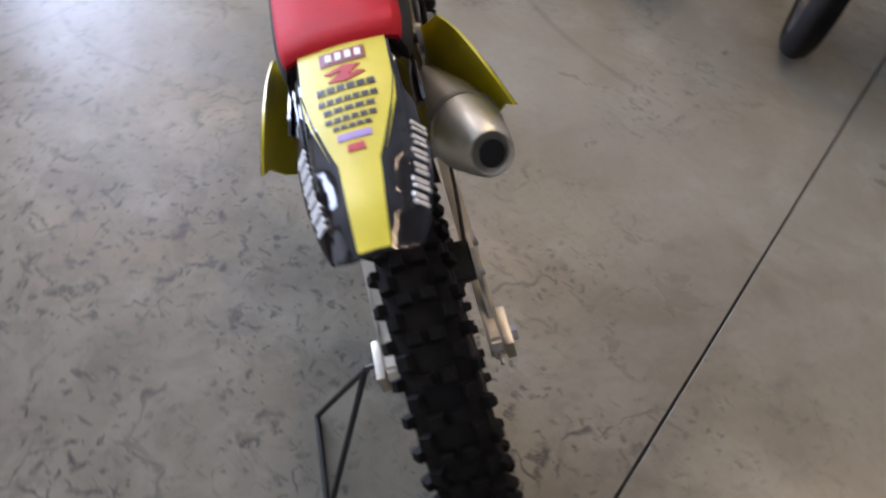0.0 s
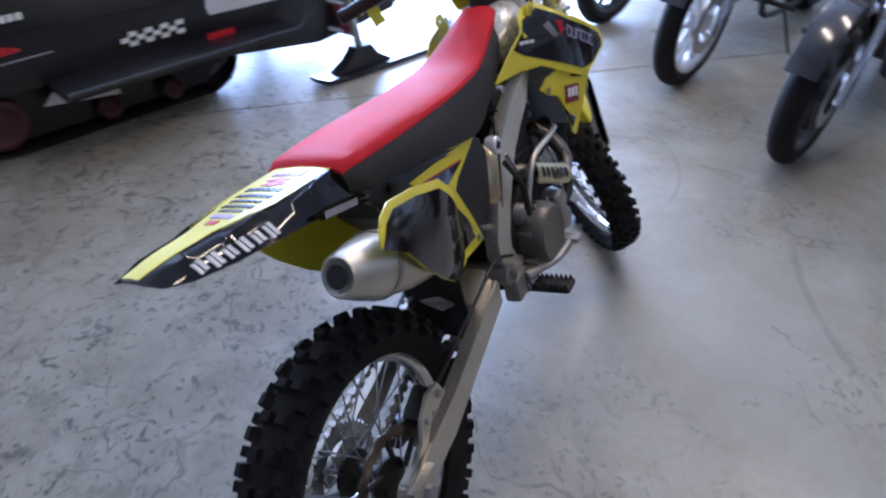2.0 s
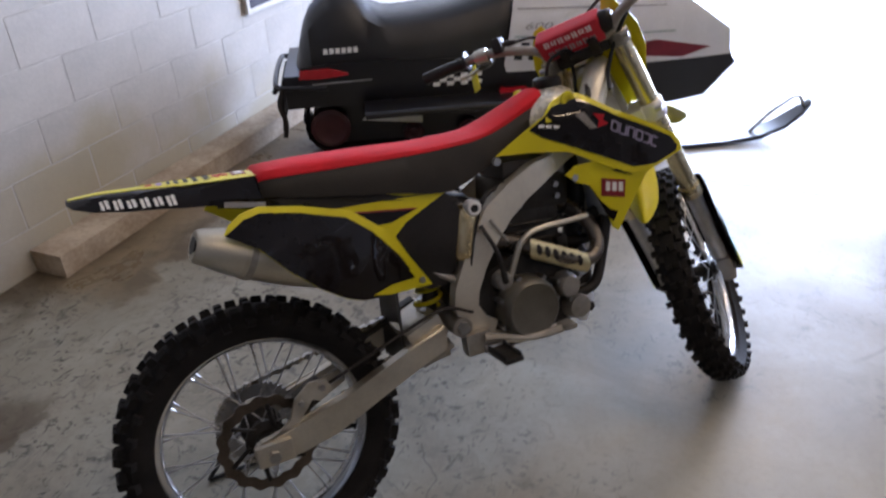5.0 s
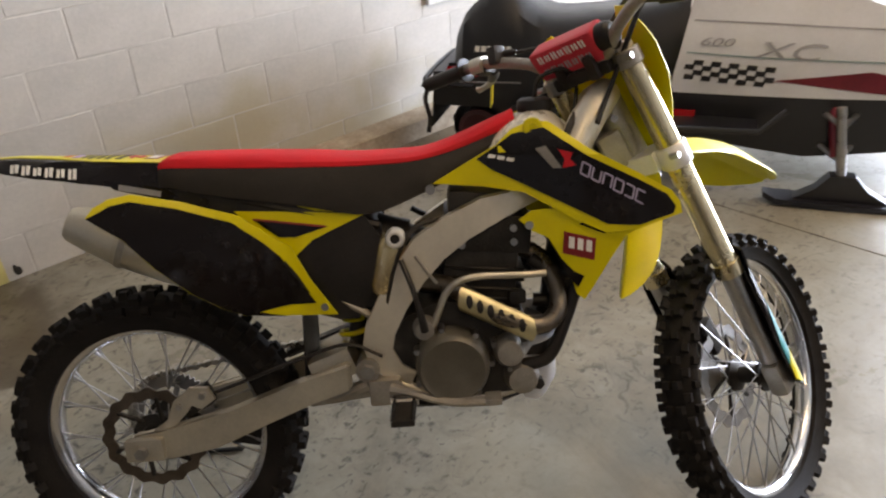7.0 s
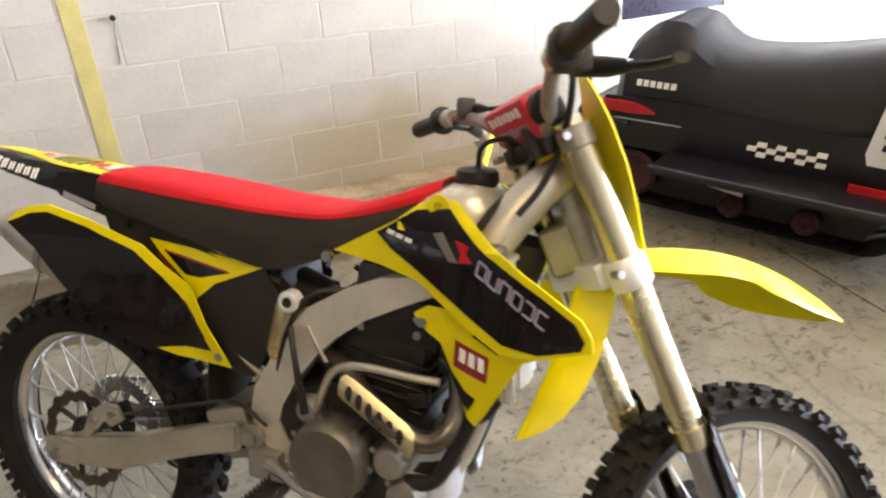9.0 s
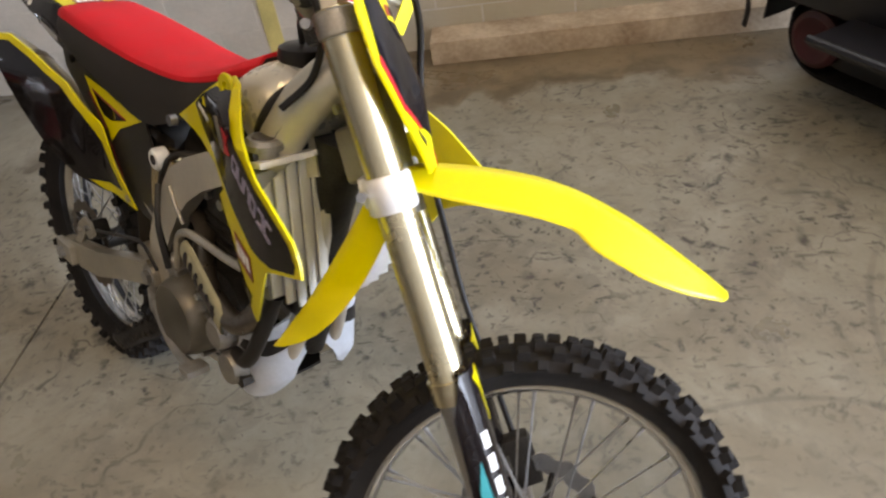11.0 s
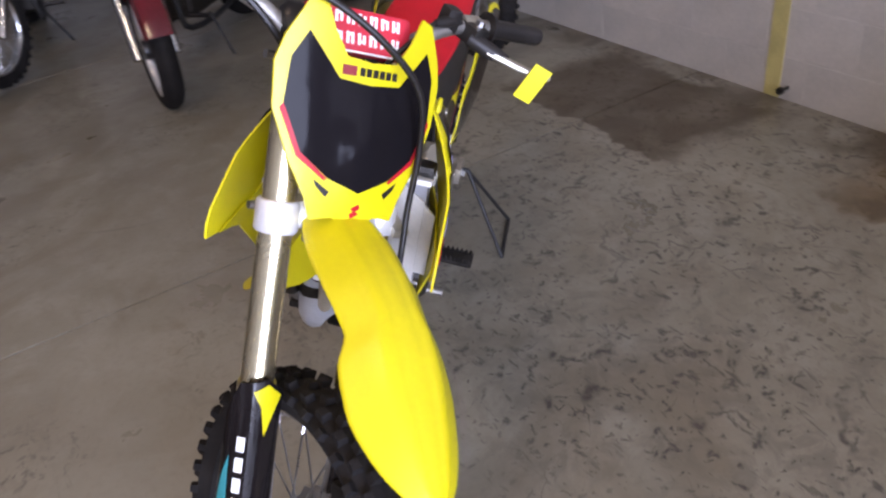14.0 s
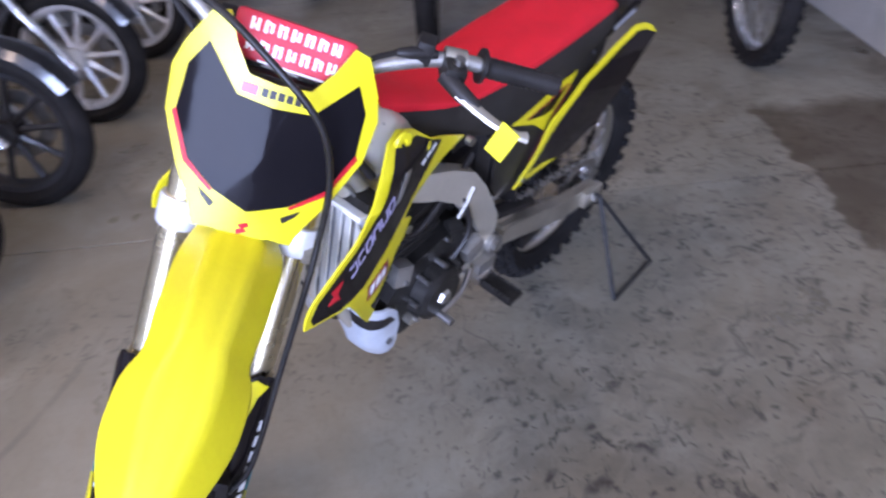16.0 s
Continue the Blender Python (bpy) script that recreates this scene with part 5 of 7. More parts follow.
for s in (-1, 1):
    sp = shroud_place(s)
    sh = B("radiator_shroud", shell(SH_UP, sp, 0.004, 0.03), YELLOW, None, "black and yellow radiator shroud with logo")
    B("shroud_decal", shell(SH_BLACK, sp, 0.001, 0.03, 0.0014), BLACKG, sh, "glossy black vinyl")
    B("shroud_vent", shell([(0.885, 0.945), (0.905, 0.95), (0.935, 0.905), (0.918, 0.905)], sp, 0.001, 0.03, 0.0024), ALUD, sh)
    logo_u, logo_v = (0.0, 0.0) if s < 0 else (0.150, -0.088)
    B("logo_shape", shell([(u + logo_u, v + logo_v) for u, v in ((0.928, 0.942), (0.955, 0.935), (0.950, 0.922), (0.962, 0.910), (0.935, 0.905), (0.940, 0.922))], sp, 0.001, 0.03, 0.0024), REDV, sh)
    for k in range(6):
        a, z = (0.972 if s < 0 else 0.944) + k * 0.0205, (0.902 if s < 0 else 0.918) - k * 0.0115
        c4_ = [Vector(q) for q in ((a + 0.002, z + 0.014), (a + 0.017, z + 0.005), (a + 0.012, z - 0.017), (a - 0.003, z - 0.008))]
        for j in [q for q in range(4) if q != (5, 0, 2, 5, 3, 1)[k]]:
            p0, p1 = c4_[j], c4_[(j + 1) % 4]
            B("letter_bar", shell(bar_quad(p0.x, p0.y, p1.x, p1.y, 0.0034), sp, 0.001, 0.03, 0.0024), LETTER, sh)
    for k in range(3):
        B("letter_bar", shell([(0.795 + k * 0.018, 0.938 - k * 0.004), (0.809 + k * 0.018, 0.935 - k * 0.004), (0.806 + k * 0.018, 0.928 - k * 0.004), (0.792 + k * 0.018, 0.931 - k * 0.004)], sp, 0.001, 0.03, 0.0024), WHITEP, sh)
    B("mount_ring", lathe([(0.008, -0.003), (0.018, -0.003), (0.020, 0.0), (0.018, 0.004), (0.008, 0.004)], (0, 0, 0), "y", 20, closed=True), YELLOW, sh, "", Matrix.Translation(sp(0.884, 0.985, 0.004)))
    lowp = B("shroud_lower", shell(SH_LOW, sp, 0.004, 0.03, -0.006), YELLOW, sh, "yellow lower shroud wing")
    B("shroud_graphic", shell([(0.935, 0.819), (1.02, 0.797), (1.12, 0.795), (1.05, 0.774), (1.012, 0.770), (0.965, 0.790), (0.985, 0.80)], sp, 0.001, 0.03, -0.0046), BLACKG, lowp)
    B("shroud_graphic", shell([(0.907, 0.760), (0.930, 0.718), (0.955, 0.690), (0.975, 0.680), (0.962, 0.655), (0.945, 0.676)], sp, 0.001, 0.03, -0.0046), BLACKG, lowp)
    st = B("sticker", shell([(0.936, 0.776), (0.998, 0.760), (0.994, 0.714), (0.932, 0.730)], sp, 0.001, 0.03, -0.0046), DREDV, lowp)
    for k in range(3):
        u = 0.945 + k * 0.017
        B("sticker_bar", shell([(u, 0.766 - k * 0.004), (u + 0.011, 0.763 - k * 0.004), (u + 0.010, 0.739 - k * 0.004), (u - 0.001, 0.742 - k * 0.004)], sp, 0.001, 0.03, -0.0036), WHITEP, lowp)
    B("screw", tube([sp(0.868, 0.790, 0), sp(0.868, 0.790, 0.002)], 0.009, 10), STEEL, lowp)

# ---- steered front end: wheel, fork, guard, mudguard, number plate, bars ----


def fork_x(z, off=0.023):
    return FX + TRAIL - z * math.tan(radians(RAKE)) + off


FRONT = (FX, 0, FZ)
front_rows = [(0.0, (-0.012, 0.012), 0.018, 0.018, 0.334, 0.0), (0.5, (-0.028, 0.028), 0.020, 0.018, 0.330, 0.42), (0.0, (-0.038, 0.038), 0.017, 0.016, 0.318, 1.0)]
front_wheel = spoked_wheel(bike, "front_wheel", FRONT, 0.346, 0.09, 0.285, 40, front_rows, 0.040, 0.09, xf=FORK, knob=0.012, rim_w=0.042, label="front spoked wheel turned to the left")
B("brake_disc", disc_mesh(FRONT, 0.058, 0.095, 0.125, 0.004, 16), STEEL, front_wheel, "wavy steel brake disc", FORK)
for k in range(6):
    a = k * math.pi / 3
    B("disc_arm", tube([(FX + 0.036 * math.cos(a), 0.05, FZ + 0.036 * math.sin(a)), (FX + 0.10 * math.cos(a + 0.3), 0.058, FZ + 0.10 * math.sin(a + 0.3))], 0.005, 6), DARKM, front_wheel, "", FORK)
B("front_axle", tube([(FX, -0.115, FZ), (FX, 0.115, FZ)], 0.012, 14), STEEL, None, "", FORK)
B("front_caliper", block((1.42, 0.075, 0.455), (0.05, 0.04, 0.09), 0.012, (0, -30, 0)), DARKM, None, "dark front brake caliper", FORK)
HWF = 0.092
for s in (-1, 1):
    y = s * HWF
    leg = B("fork_outer", tube([(fork_x(1.105), y, 1.105), (fork_x(0.92), y, 0.92), (fork_x(0.64), y, 0.64), (fork_x(0.625), y, 0.625)], [0.026, 0.0265, 0.0265, 0.029], 24), GOLD, None, "pale gold upper fork tube", FORK)
    B("fork_cap", tube([(fork_x(1.105), y, 1.105), (fork_x(1.118), y, 1.118)], 0.021, 6), ALU, leg, "", FORK)
    B("fork_seal", tube([(fork_x(0.642), y, 0.642), (fork_x(0.612), y, 0.612)], 0.0305, 24), GOLD, leg, "", FORK)
    B("fork_inner", tube([(fork_x(0.62), y, 0.62), (fork_x(0.40), y, 0.40)], 0.0235, 20), STEEL, leg, "dark steel lower fork tube", FORK)
    B("fork_foot", block((fork_x(0.37) + 0.018, y, 0.365), (0.085, 0.042, 0.085), 0.014, (0, -26, 0)), ALUD, leg, "cast axle lug", FORK)

    def guard_place(u, v, d, y=y, s=s):
        a = radians(u * 1000)
        r = 0.044 + d
        cx = fork_x(v)
        return Vector((cx + r * math.cos(a), y + s * r * math.sin(a), v))
    gd = B("fork_guard", shell([(-0.050, 0.64), (0.0, 0.675), (0.060, 0.66), (0.095, 0.60), (0.112, 0.45), (0.110, 0.345), (0.06, 0.325), (-0.02, 0.335), (-0.055, 0.45)], guard_place, 0.004, 0.02), BLACKG, None, "black fork guard with teal and yellow graphics", FORK)
    B("guard_decal", shell([(0.070, 0.545), (0.088, 0.50), (0.104, 0.43), (0.104, 0.36), (0.080, 0.352), (0.070, 0.40), (0.066, 0.47)], guard_place, 0.001, 0.02, 0.0014), TEAL, gd, "teal vinyl", FORK)
    B("guard_decal", shell([(0.064, 0.42), (0.078, 0.41), (0.104, 0.385), (0.106, 0.350), (0.080, 0.340), (0.050, 0.342)], guard_place, 0.001, 0.02, 0.0024), YELLOW, gd, "yellow vinyl", FORK)
    B("guard_decal", shell([(-0.035, 0.645), (0.0, 0.668), (0.030, 0.655), (0.012, 0.635), (0.0, 0.59), (-0.015, 0.62)], guard_place, 0.001, 0.02, 0.0014), YELLOW, gd, "yellow vinyl", FORK)
    for k in range(6):
        z = 0.585 - k * 0.032
        B("letter_bar", shell([(0.036, z), (0.053, z - 0.003), (0.053, z - 0.025), (0.036, z - 0.022)], guard_place, 0.001, 0.02, 0.0014), WHITEP, gd, "", FORK)
    # clamps
    for z, h, r in ((0.885, 0.05, 0.034), (1.088, 0.034, 0.0295)):
        d = Vector((-math.sin(radians(RAKE)), 0, math.cos(radians(RAKE)))) * h / 2
        c = Vector((fork_x(z), y, z))
        B("clamp_ring", tube([c - d, c - d * 0.85, c + d * 0.85, c + d], [r * 0.92, r, r, r * 0.92], 24), CLAMP if z < 1 else ALUD, None, "silver fork clamp", FORK)
        B("clamp_bolt", tube([c + Vector((-0.034, s * 0.012, -0.008)), c + Vector((-0.034, s * 0.032, -0.008))], 0.007, 8), STEEL, None, "", FORK)
for z, h in ((0.885, 0.045), (1.088, 0.030)):
    B("clamp_bridge", block((fork_x(z) - 0.012, 0, z), (0.065, 2 * HWF - 0.04, h), 0.010, (0, -RAKE, 0)), CLAMP if z < 1 else DARKM, None, "", FORK)

# front mudguard
ff_t = glide([(1.05, 0.880, 0.020, 0.006), (1.12, 0.908, 0.040, 0.014), (1.20, 0.926, 0.074, 0.032), (1.30, 0.933, 0.077, 0.040), (1.375, 0.925, 0.072, 0.040), (1.405, 0.917, 0.086, 0.050), (1.455, 0.899, 0.089, 0.052), (1.52, 0.868, 0.074, 0.040), (1.575, 0.838, 0.046, 0.020), (1.598, 0.824, 0.026, 0.010), (1.606, 0.819, 0.012, 0.005)])


FQ = 0.08  # half a unit of breadth in the outline


def ff_place(u, v, d):
    z, hw, drop = ff_t(u)
    q = v / FQ
    a = abs(q)
    fold = 0.20 * min(1.0, a / 0.4125) - 0.12 * (1 - min(1.0, abs(a - 0.4125) / 0.28)) + 0.90 * (max(0.0, a - 0.4125) / 0.5875) ** 1.25
    return Vector((1.05 + (u - 1.05) * 1.055 + d * 0.25, q * hw - 0.115 * max(0.0, u - 1.2), z - drop * fold + d))


edge_x = [1.115 + 0.491 * (1 - (1 - i / 60) ** 1.15) for i in range(61)]
front_fender = B("front_fender", shell([(x, FQ) for x in edge_x] + [(x, -FQ) for x in reversed(edge_x)], ff_place, 0.004, 0.011), YELLOW, None, "plain bright yellow front mudguard", FORK, 60)

# flap of the mudguard that runs down behind the fork
flap_t = glide([(0.0, 1.112, 0.875, 0.036, 0.050), (0.35, 1.088, 0.800, 0.046, 0.066), (0.7, 1.046, 0.697, 0.046, 0.076), (1.0, 1.000, 0.610, 0.040, 0.066)])


def flap_place(u, v, d):
    x, z, hw, ahead = flap_t(u)
    k = ahead * abs(v) ** 1.35
    return Vector((x + k * 0.9 - d * 0.9, v * hw + math.copysign(d * 0.4, v), z + k * 0.40))


B("fender_flap", shell([(0.0, -1.0), (0.0, 1.0), (0.5, 1.0), (0.86, 1.0), (0.94, 0.92), (0.98, 0.72), (1.0, 0.35), (1.0, -0.35), (0.98, -0.72), (0.94, -0.92), (0.86, -1.0), (0.5, -1.0)], flap_place, 0.004, 0.1), YELLOW, front_fender, "yellow rear flap of the mudguard", FORK, 50)

# number plate
NP0, NPU, NPN = Vector((1.192, 0.000, 0.942)), Vector((-0.447, 0, 0.894)), Vector((0.894, 0, 0.447))


def np_place(u, v, d):
    v *= 1.09
    return NP0 + Vector((0, u if u > 0 else u * 0.95, 0)) + NPU * v + NPN * (d - 1.25 * u * u + 0.012 * math.exp(-(u / 0.03) ** 2) * max(0, 1 - abs(v - 0.09) / 0.1))


half = [(0.0, 0.196), (0.045, 0.200), (0.070, 0.232), (0.088, 0.268), (0.112, 0.262), (0.140, 0.215), (0.152, 0.180), (0.148, 0.120), (0.118, 0.055), (0.088, 0.008), (0.076, -0.022), (0.040, -0.018), (0.018, -0.026), (0.0, -0.026)]
number_plate = B("number_plate", shell(half + [(-u, v) for u, v in reversed(half[1:-1])], np_place, 0.004, 0.02), YELLOW, None, "yellow front number plate with black field", FORK)
blk = [(0.0, 0.166), (0.055, 0.170), (0.108, 0.224), (0.130, 0.188), (0.134, 0.128), (0.103, 0.068), (0.055, 0.036), (0.0, 0.018)]
B("plate_field", shell(blk + [(-u, v) for u, v in reversed(blk[1:-1])], np_place, 0.001, 0.02, 0.0014), BLACKN, number_plate, "glossy black vinyl field", FORK)
for s in (-1, 1):
    B("plate_line", shell([(s * 0.134, 0.128), (s * 0.139, 0.122), (s * 0.108, 0.062), (s * 0.060, 0.032), (s * 0.057, 0.036), (s * 0.103, 0.068)], np_place, 0.001, 0.02, 0.0018), REDV, number_plate, "thin red line", FORK)
    B("plate_slot", shell([(s * 0.050, 0.018), (s * 0.078, 0.034), (s * 0.072, 0.024), (s * 0.055, 0.010)], np_place, 0.001, 0.02, 0.0014), BLACKP, number_plate, "", FORK)
B("logo_shape", shell([(-0.008, -0.004), (0.006, 0.002), (0.009, -0.004), (0.002, -0.008), (0.008, -0.012), (-0.006, -0.019), (-0.009, -0.012), (-0.002, -0.009)], np_place, 0.001, 0.02, 0.0014), REDV, number_plate, "", FORK)
B("sticker", shell([(-0.052, 0.189), (-0.028, 0.189), (-0.028, 0.176), (-0.052, 0.176)], np_place, 0.001, 0.02, 0.0014), DREDV, number_plate, "", FORK)
for k in range(6):
    B("letter_bar", shell([(-0.022 + k * 0.012, 0.188), (-0.013 + k * 0.012, 0.188), (-0.013 + k * 0.012, 0.177), (-0.022 + k * 0.012, 0.177)], np_place, 0.001, 0.02, 0.0014), BLACKP, number_plate, "", FORK)

# handlebar with pad, grips, levers
bar = B("handlebar", tube([(0.930, -0.42, 1.170), (0.945, -0.30, 1.172), (0.962, -0.22, 1.167), (0.992, -0.13, 1.140), (1.015, -0.07, 1.102), (1.018, 0, 1.098), (1.015, 0.07, 1.102), (0.992, 0.13, 1.140), (0.962, 0.22, 1.167), (0.945, 0.30, 1.172), (0.930, 0.42, 1.170)], 0.0125, 14, k=5), ALUD, None, "grey aluminium handlebar", BARS)
B("crossbar", tube([(0.996, -0.125, 1.136), (1.004, 0, 1.134), (0.996, 0.125, 1.136)], 0.008, 10), ALUD, bar, "", BARS)
pm = pose(1.006, 0.012, 1.133, 0, -37, 0)
pad = B("bar_pad", block((0, 0, 0), (0.054, 0.178, 0.070), 0.015, seg=4), PADM, bar, "red foam crossbar pad with white lettering bars", BARS @ pm)
for row in (0, 1):
    for k in range(7):
        y0, zc = -0.066 + k * 0.0197, 0.0165 - row * 0.029
        for b0, w, h in ((0.0, 0.0050, 0.0175), (0.0085, 0.0046, 0.0175 - 0.004 * (k % 2))):
            B("letter_bar", block((0.0275, y0 + b0 + w / 2, zc), (0.0015, w, h), 0), WHITEP, bar, "", BARS @ pm)
        B("letter_bar", block((0.0275, y0 + 0.0067, zc + 0.0055 * (1 if k % 3 else -0.6)), (0.0013, 0.004, 0.004), 0), WHITEP, bar, "", BARS @ pm)
for row in (0, 1):
    for k in range(7):
        y0, zc = -0.066 + k * 0.0197, 0.0165 - row * 0.029
        for b0, w in ((0.0, 0.0050), (0.0085, 0.0046)):
            B("letter_bar", block((-0.0275, y0 + b0 + w / 2, zc), (0.0015, w, 0.0165 - 0.003 * ((k + row) % 2)), 0), GREYV if row else WHITEP, bar, "", BARS @ pm)
B("pad_end", loft([[Vector((q * math.cos(a) * 0.8, y, q * math.sin(a))) for a in [j * math.pi / 8 for j in range(16)]] for y, q in ((-0.086, 0.031), (-0.094, 0.033), (-0.112, 0.031), (-0.120, 0.022))]), BLACKP, bar, "black rounded end of the pad", BARS @ pm)
B("pad_edge_bar", block((0.0275, 0.005, -0.0325), (0.0012, 0.10, 0.003), 0), WHITEP, bar, "", BARS @ pm)
for s in (-1, 1):
    rings_pts = [((0.946 - 0.016 * t), s * (0.293 + 0.128 * t), 1.171) for t in np.linspace(0, 1, 25)]
    B("grip", tube(rings_pts, [0.021 if i == 0 else (0.0175 if i % 2 else 0.0158) for i in range(25)], 14), BLACKP, bar, "black rubber grip", BARS)
    B("grip_flange", tube([(0.947, s * 0.286, 1.171), (0.946, s * 0.292, 1.171)], 0.028, 16), BLACKP, bar, "", BARS)
    perch = B("lever_perch", block((0.972, s * 0.245, 1.165), (0.052, 0.036, 0.034), 0.009, (0, 0, s * 12)), DARKM, bar, "", BARS)
    B("perch_clamp", tube([(0.955, s * 0.228, 1.168), (0.951, s * 0.262, 1.170)], 0.019, 14), ALU, bar, "bright perch clamp", BARS)
    B("lever_boot", tube([(0.985, s * 0.235, 1.160), (1.012, s * 0.268, 1.154), (1.028, s * 0.296, 1.151)], [0.015, 0.014, 0.009], 10), BLACKP, bar, "black rubber lever boot", BARS)
    B("lever", tube([(1.012, s * 0.262, 1.154), (1.035, s * 0.30, 1.150), (1.050, s * 0.335, 1.147), (1.054, s * 0.36, 1.146), (1.051, s * 0.376, 1.145)], [0.008, 0.007, 0.006, 0.0055, 0.008], 8, k=5, flat=1.4), ALU if s > 0 else DARKM, bar, "silver hand lever" if s > 0 else "dark hand lever", BARS)
    B("perch_bolt", tube([(0.978, s * 0.25, 1.175), (0.978, s * 0.25, 1.192)], 0.009, 8), STEEL, bar, "", BARS)
    B("bar_clamp", block((1.018, s * 0.04, 1.092), (0.05, 0.026, 0.055), 0.008, (0, -RAKE, 0)), DARKM, None, "", BARS)
B("cable_adjuster", tube([(0.968, 0.215, 1.178), (0.985, 0.175, 1.178), (0.990, 0.155, 1.174)], [0.007, 0.010, 0.006], 10), BLACKP, bar, "", BARS)
B("brake_reservoir", block((0.990, -0.205, 1.188), (0.045, 0.06, 0.035), 0.007, (0, 0, -10)), DARKM, bar, "", BARS)
B("reservoir_lid", block((0.990, -0.205, 1.208), (0.044, 0.058, 0.006), 0.002, (0, 0, -10)), WHITEP, bar, "white reservoir lid", BARS)
B("throttle_drum", tube([(0.957, -0.255, 1.170), (0.947, -0.284, 1.171)], 0.026, 14), BLACKP, bar, "", BARS)
B("switch_body", block((0.965, 0.195, 1.178), (0.033, 0.028, 0.042), 0.008), BLACKP, bar, "", BARS)
B("front_brake_hose", tube([(1.01, -0.185, 1.185), (1.06, -0.11, 1.205), (1.11, -0.02, 1.180), (1.14, 0.065, 1.122), (1.155, 0.105, 1.03), (1.178, 0.118, 0.93), (1.208, 0.122, 0.86), (1.29, 0.125, 0.68), (1.38, 0.125, 0.52), (1.415, 0.10, 0.46)], 0.0055, 10, k=6), BLACKP, None, "black front brake hose", FORK)
B("hose_clip", block((1.168, 0.118, 0.885), (0.05, 0.03, 0.016), 0.004), ALU, None, "", FORK)
B("clutch_cable", tube([(0.990, 0.155, 1.174), (1.03, 0.11, 1.165), (1.045, 0.05, 1.09), (1.02, 0.05, 1.0), (0.99, 0.06, 0.95)], 0.0045, 8, k=6), BLACKP, None, "", BARS)
B("throttle_cable", tube([(0.957, -0.25, 1.168), (1.01, -0.17, 1.16), (1.035, -0.09, 1.09), (1.02, -0.05, 1.02), (0.98, -0.05, 0.97)], 0.0055, 8, k=6), BLACKP, None, "", BARS)

tag = tagged(link("paper_tag", block((0, 0, 0), (0.034, 0.003, 0.074), 0.001), mat("yellow_tag", (0.75, 0.68, 0.03), 0.6, var=0.06, scale=20)), "yellow sales tag tied to the clutch lever", "tag")
tag.matrix_world = BIKE @ BARS @ pose(1.064, 0.342, 1.132, 12, 8, 60)

# triangular stand hooked into the rear axle
s_top, s_el, s_ft = BIKE @ Vector((0.002, 0.150, 0.345)), Vector((0.126, 0.237, 0.008)), Vector((0.296, 0.087, 0.008))
stand = tagged(empty("axle_stand", Matrix.Translation((s_el + s_ft) / 2)), "black steel triangle stand propping the rear axle", "stand")
orig = (s_el + s_ft) / 2
for a, c in ((s_top, s_el), (s_el, s_ft), (s_ft, s_top)):
    part("rod", tube([a - orig, c - orig], 0.0062, 10), BLACKW, stand)
s_in = BIKE @ Vector((0.002, 0.118, 0.345))
part("hook_pin", tube([s_in - orig, s_top - orig], 0.0075, 10), BLACKW, stand)

# ---- snowmobile parked behind the bike ----
SLED = Matrix.Translation((2.109 + 0.30 * 0.8716, 1.084 + 0.30 * 0.4901, 0)) @ pose(0, 0, 0, 0, 0, -60.65)
sled = tagged(empty("snowmobile", SLED), "black snowmobile with white chequered hood and red tail light", "snowmobile")
SBLACK = mat("sled_black", (0.009, 0.009, 0.012), 0.32, var=0.15, scale=3, coat=0.1, rvar=0.03)
SWHITE = mat("sled_white", (0.62, 0.63, 0.66), 0.35, var=0.06, scale=6, coat=0.2)
SDRED = mat("sled_dark_red", (0.16, 0.008, 0.02), 0.4, var=0.2, scale=10)
TEALG = mat("grey_green_stripe", (0.25, 0.34, 0.34), 0.4, var=0.08)
SIDLER = mat("idler_red", (0.045, 0.007, 0.011), 0.5, var=0.2, scale=10)
SVIN = mat("sled_seat_vinyl", (0.011, 0.011, 0.013), 0.42, var=0.2, scale=9, bump=0.15, bscale=200)


def K(name, bm, material, parent=None, label=""):
    return part(name, bm, material, parent or sled, label)


st_t = glide([(-0.03, 0.50, 0.40, 0.10), (0.02, 0.66, 0.41, 0.19), (0.10, 0.765, 0.42, 0.20), (0.20, 0.815, 0.42, 0.20), (0.30, 0.80, 0.42, 0.20), (0.38, 0.73, 0.43, 0.21), (0.48, 0.70, 0.43, 0.22), (0.70, 0.715, 0.43, 0.22), (0.90, 0.75, 0.44, 0.21), (1.10, 0.80, 0.46, 0.20), (1.22, 0.82, 0.48, 0.18)])
rings = []
for x in np.linspace(-0.03, 1.22, 30):
    zt, zb, hw = st_t(x)
    rings.append([Vector((x, y * hw, zb + (zt - zb) * q)) for y, q in ((1.25, 0), (1.18, 0.5), (1.0, 0.86), (0.72, 1.0), (-0.72, 1.0), (-1.0, 0.86), (-1.18, 0.5), (-1.25, 0))])
K("seat", loft(rings), SVIN, None, "long black vinyl seat with raised tail")
K("tunnel", loft([[Vector((x, y, z)) for y, z in ((-0.27, 0.30), (-0.285, 0.40), (-0.27, 0.47), (0.27, 0.47), (0.285, 0.40), (0.27, 0.30))] for x in (-0.09, -0.05, 0.4, 0.9, 1.3)]), SBLACK, None, "black tunnel over the track")
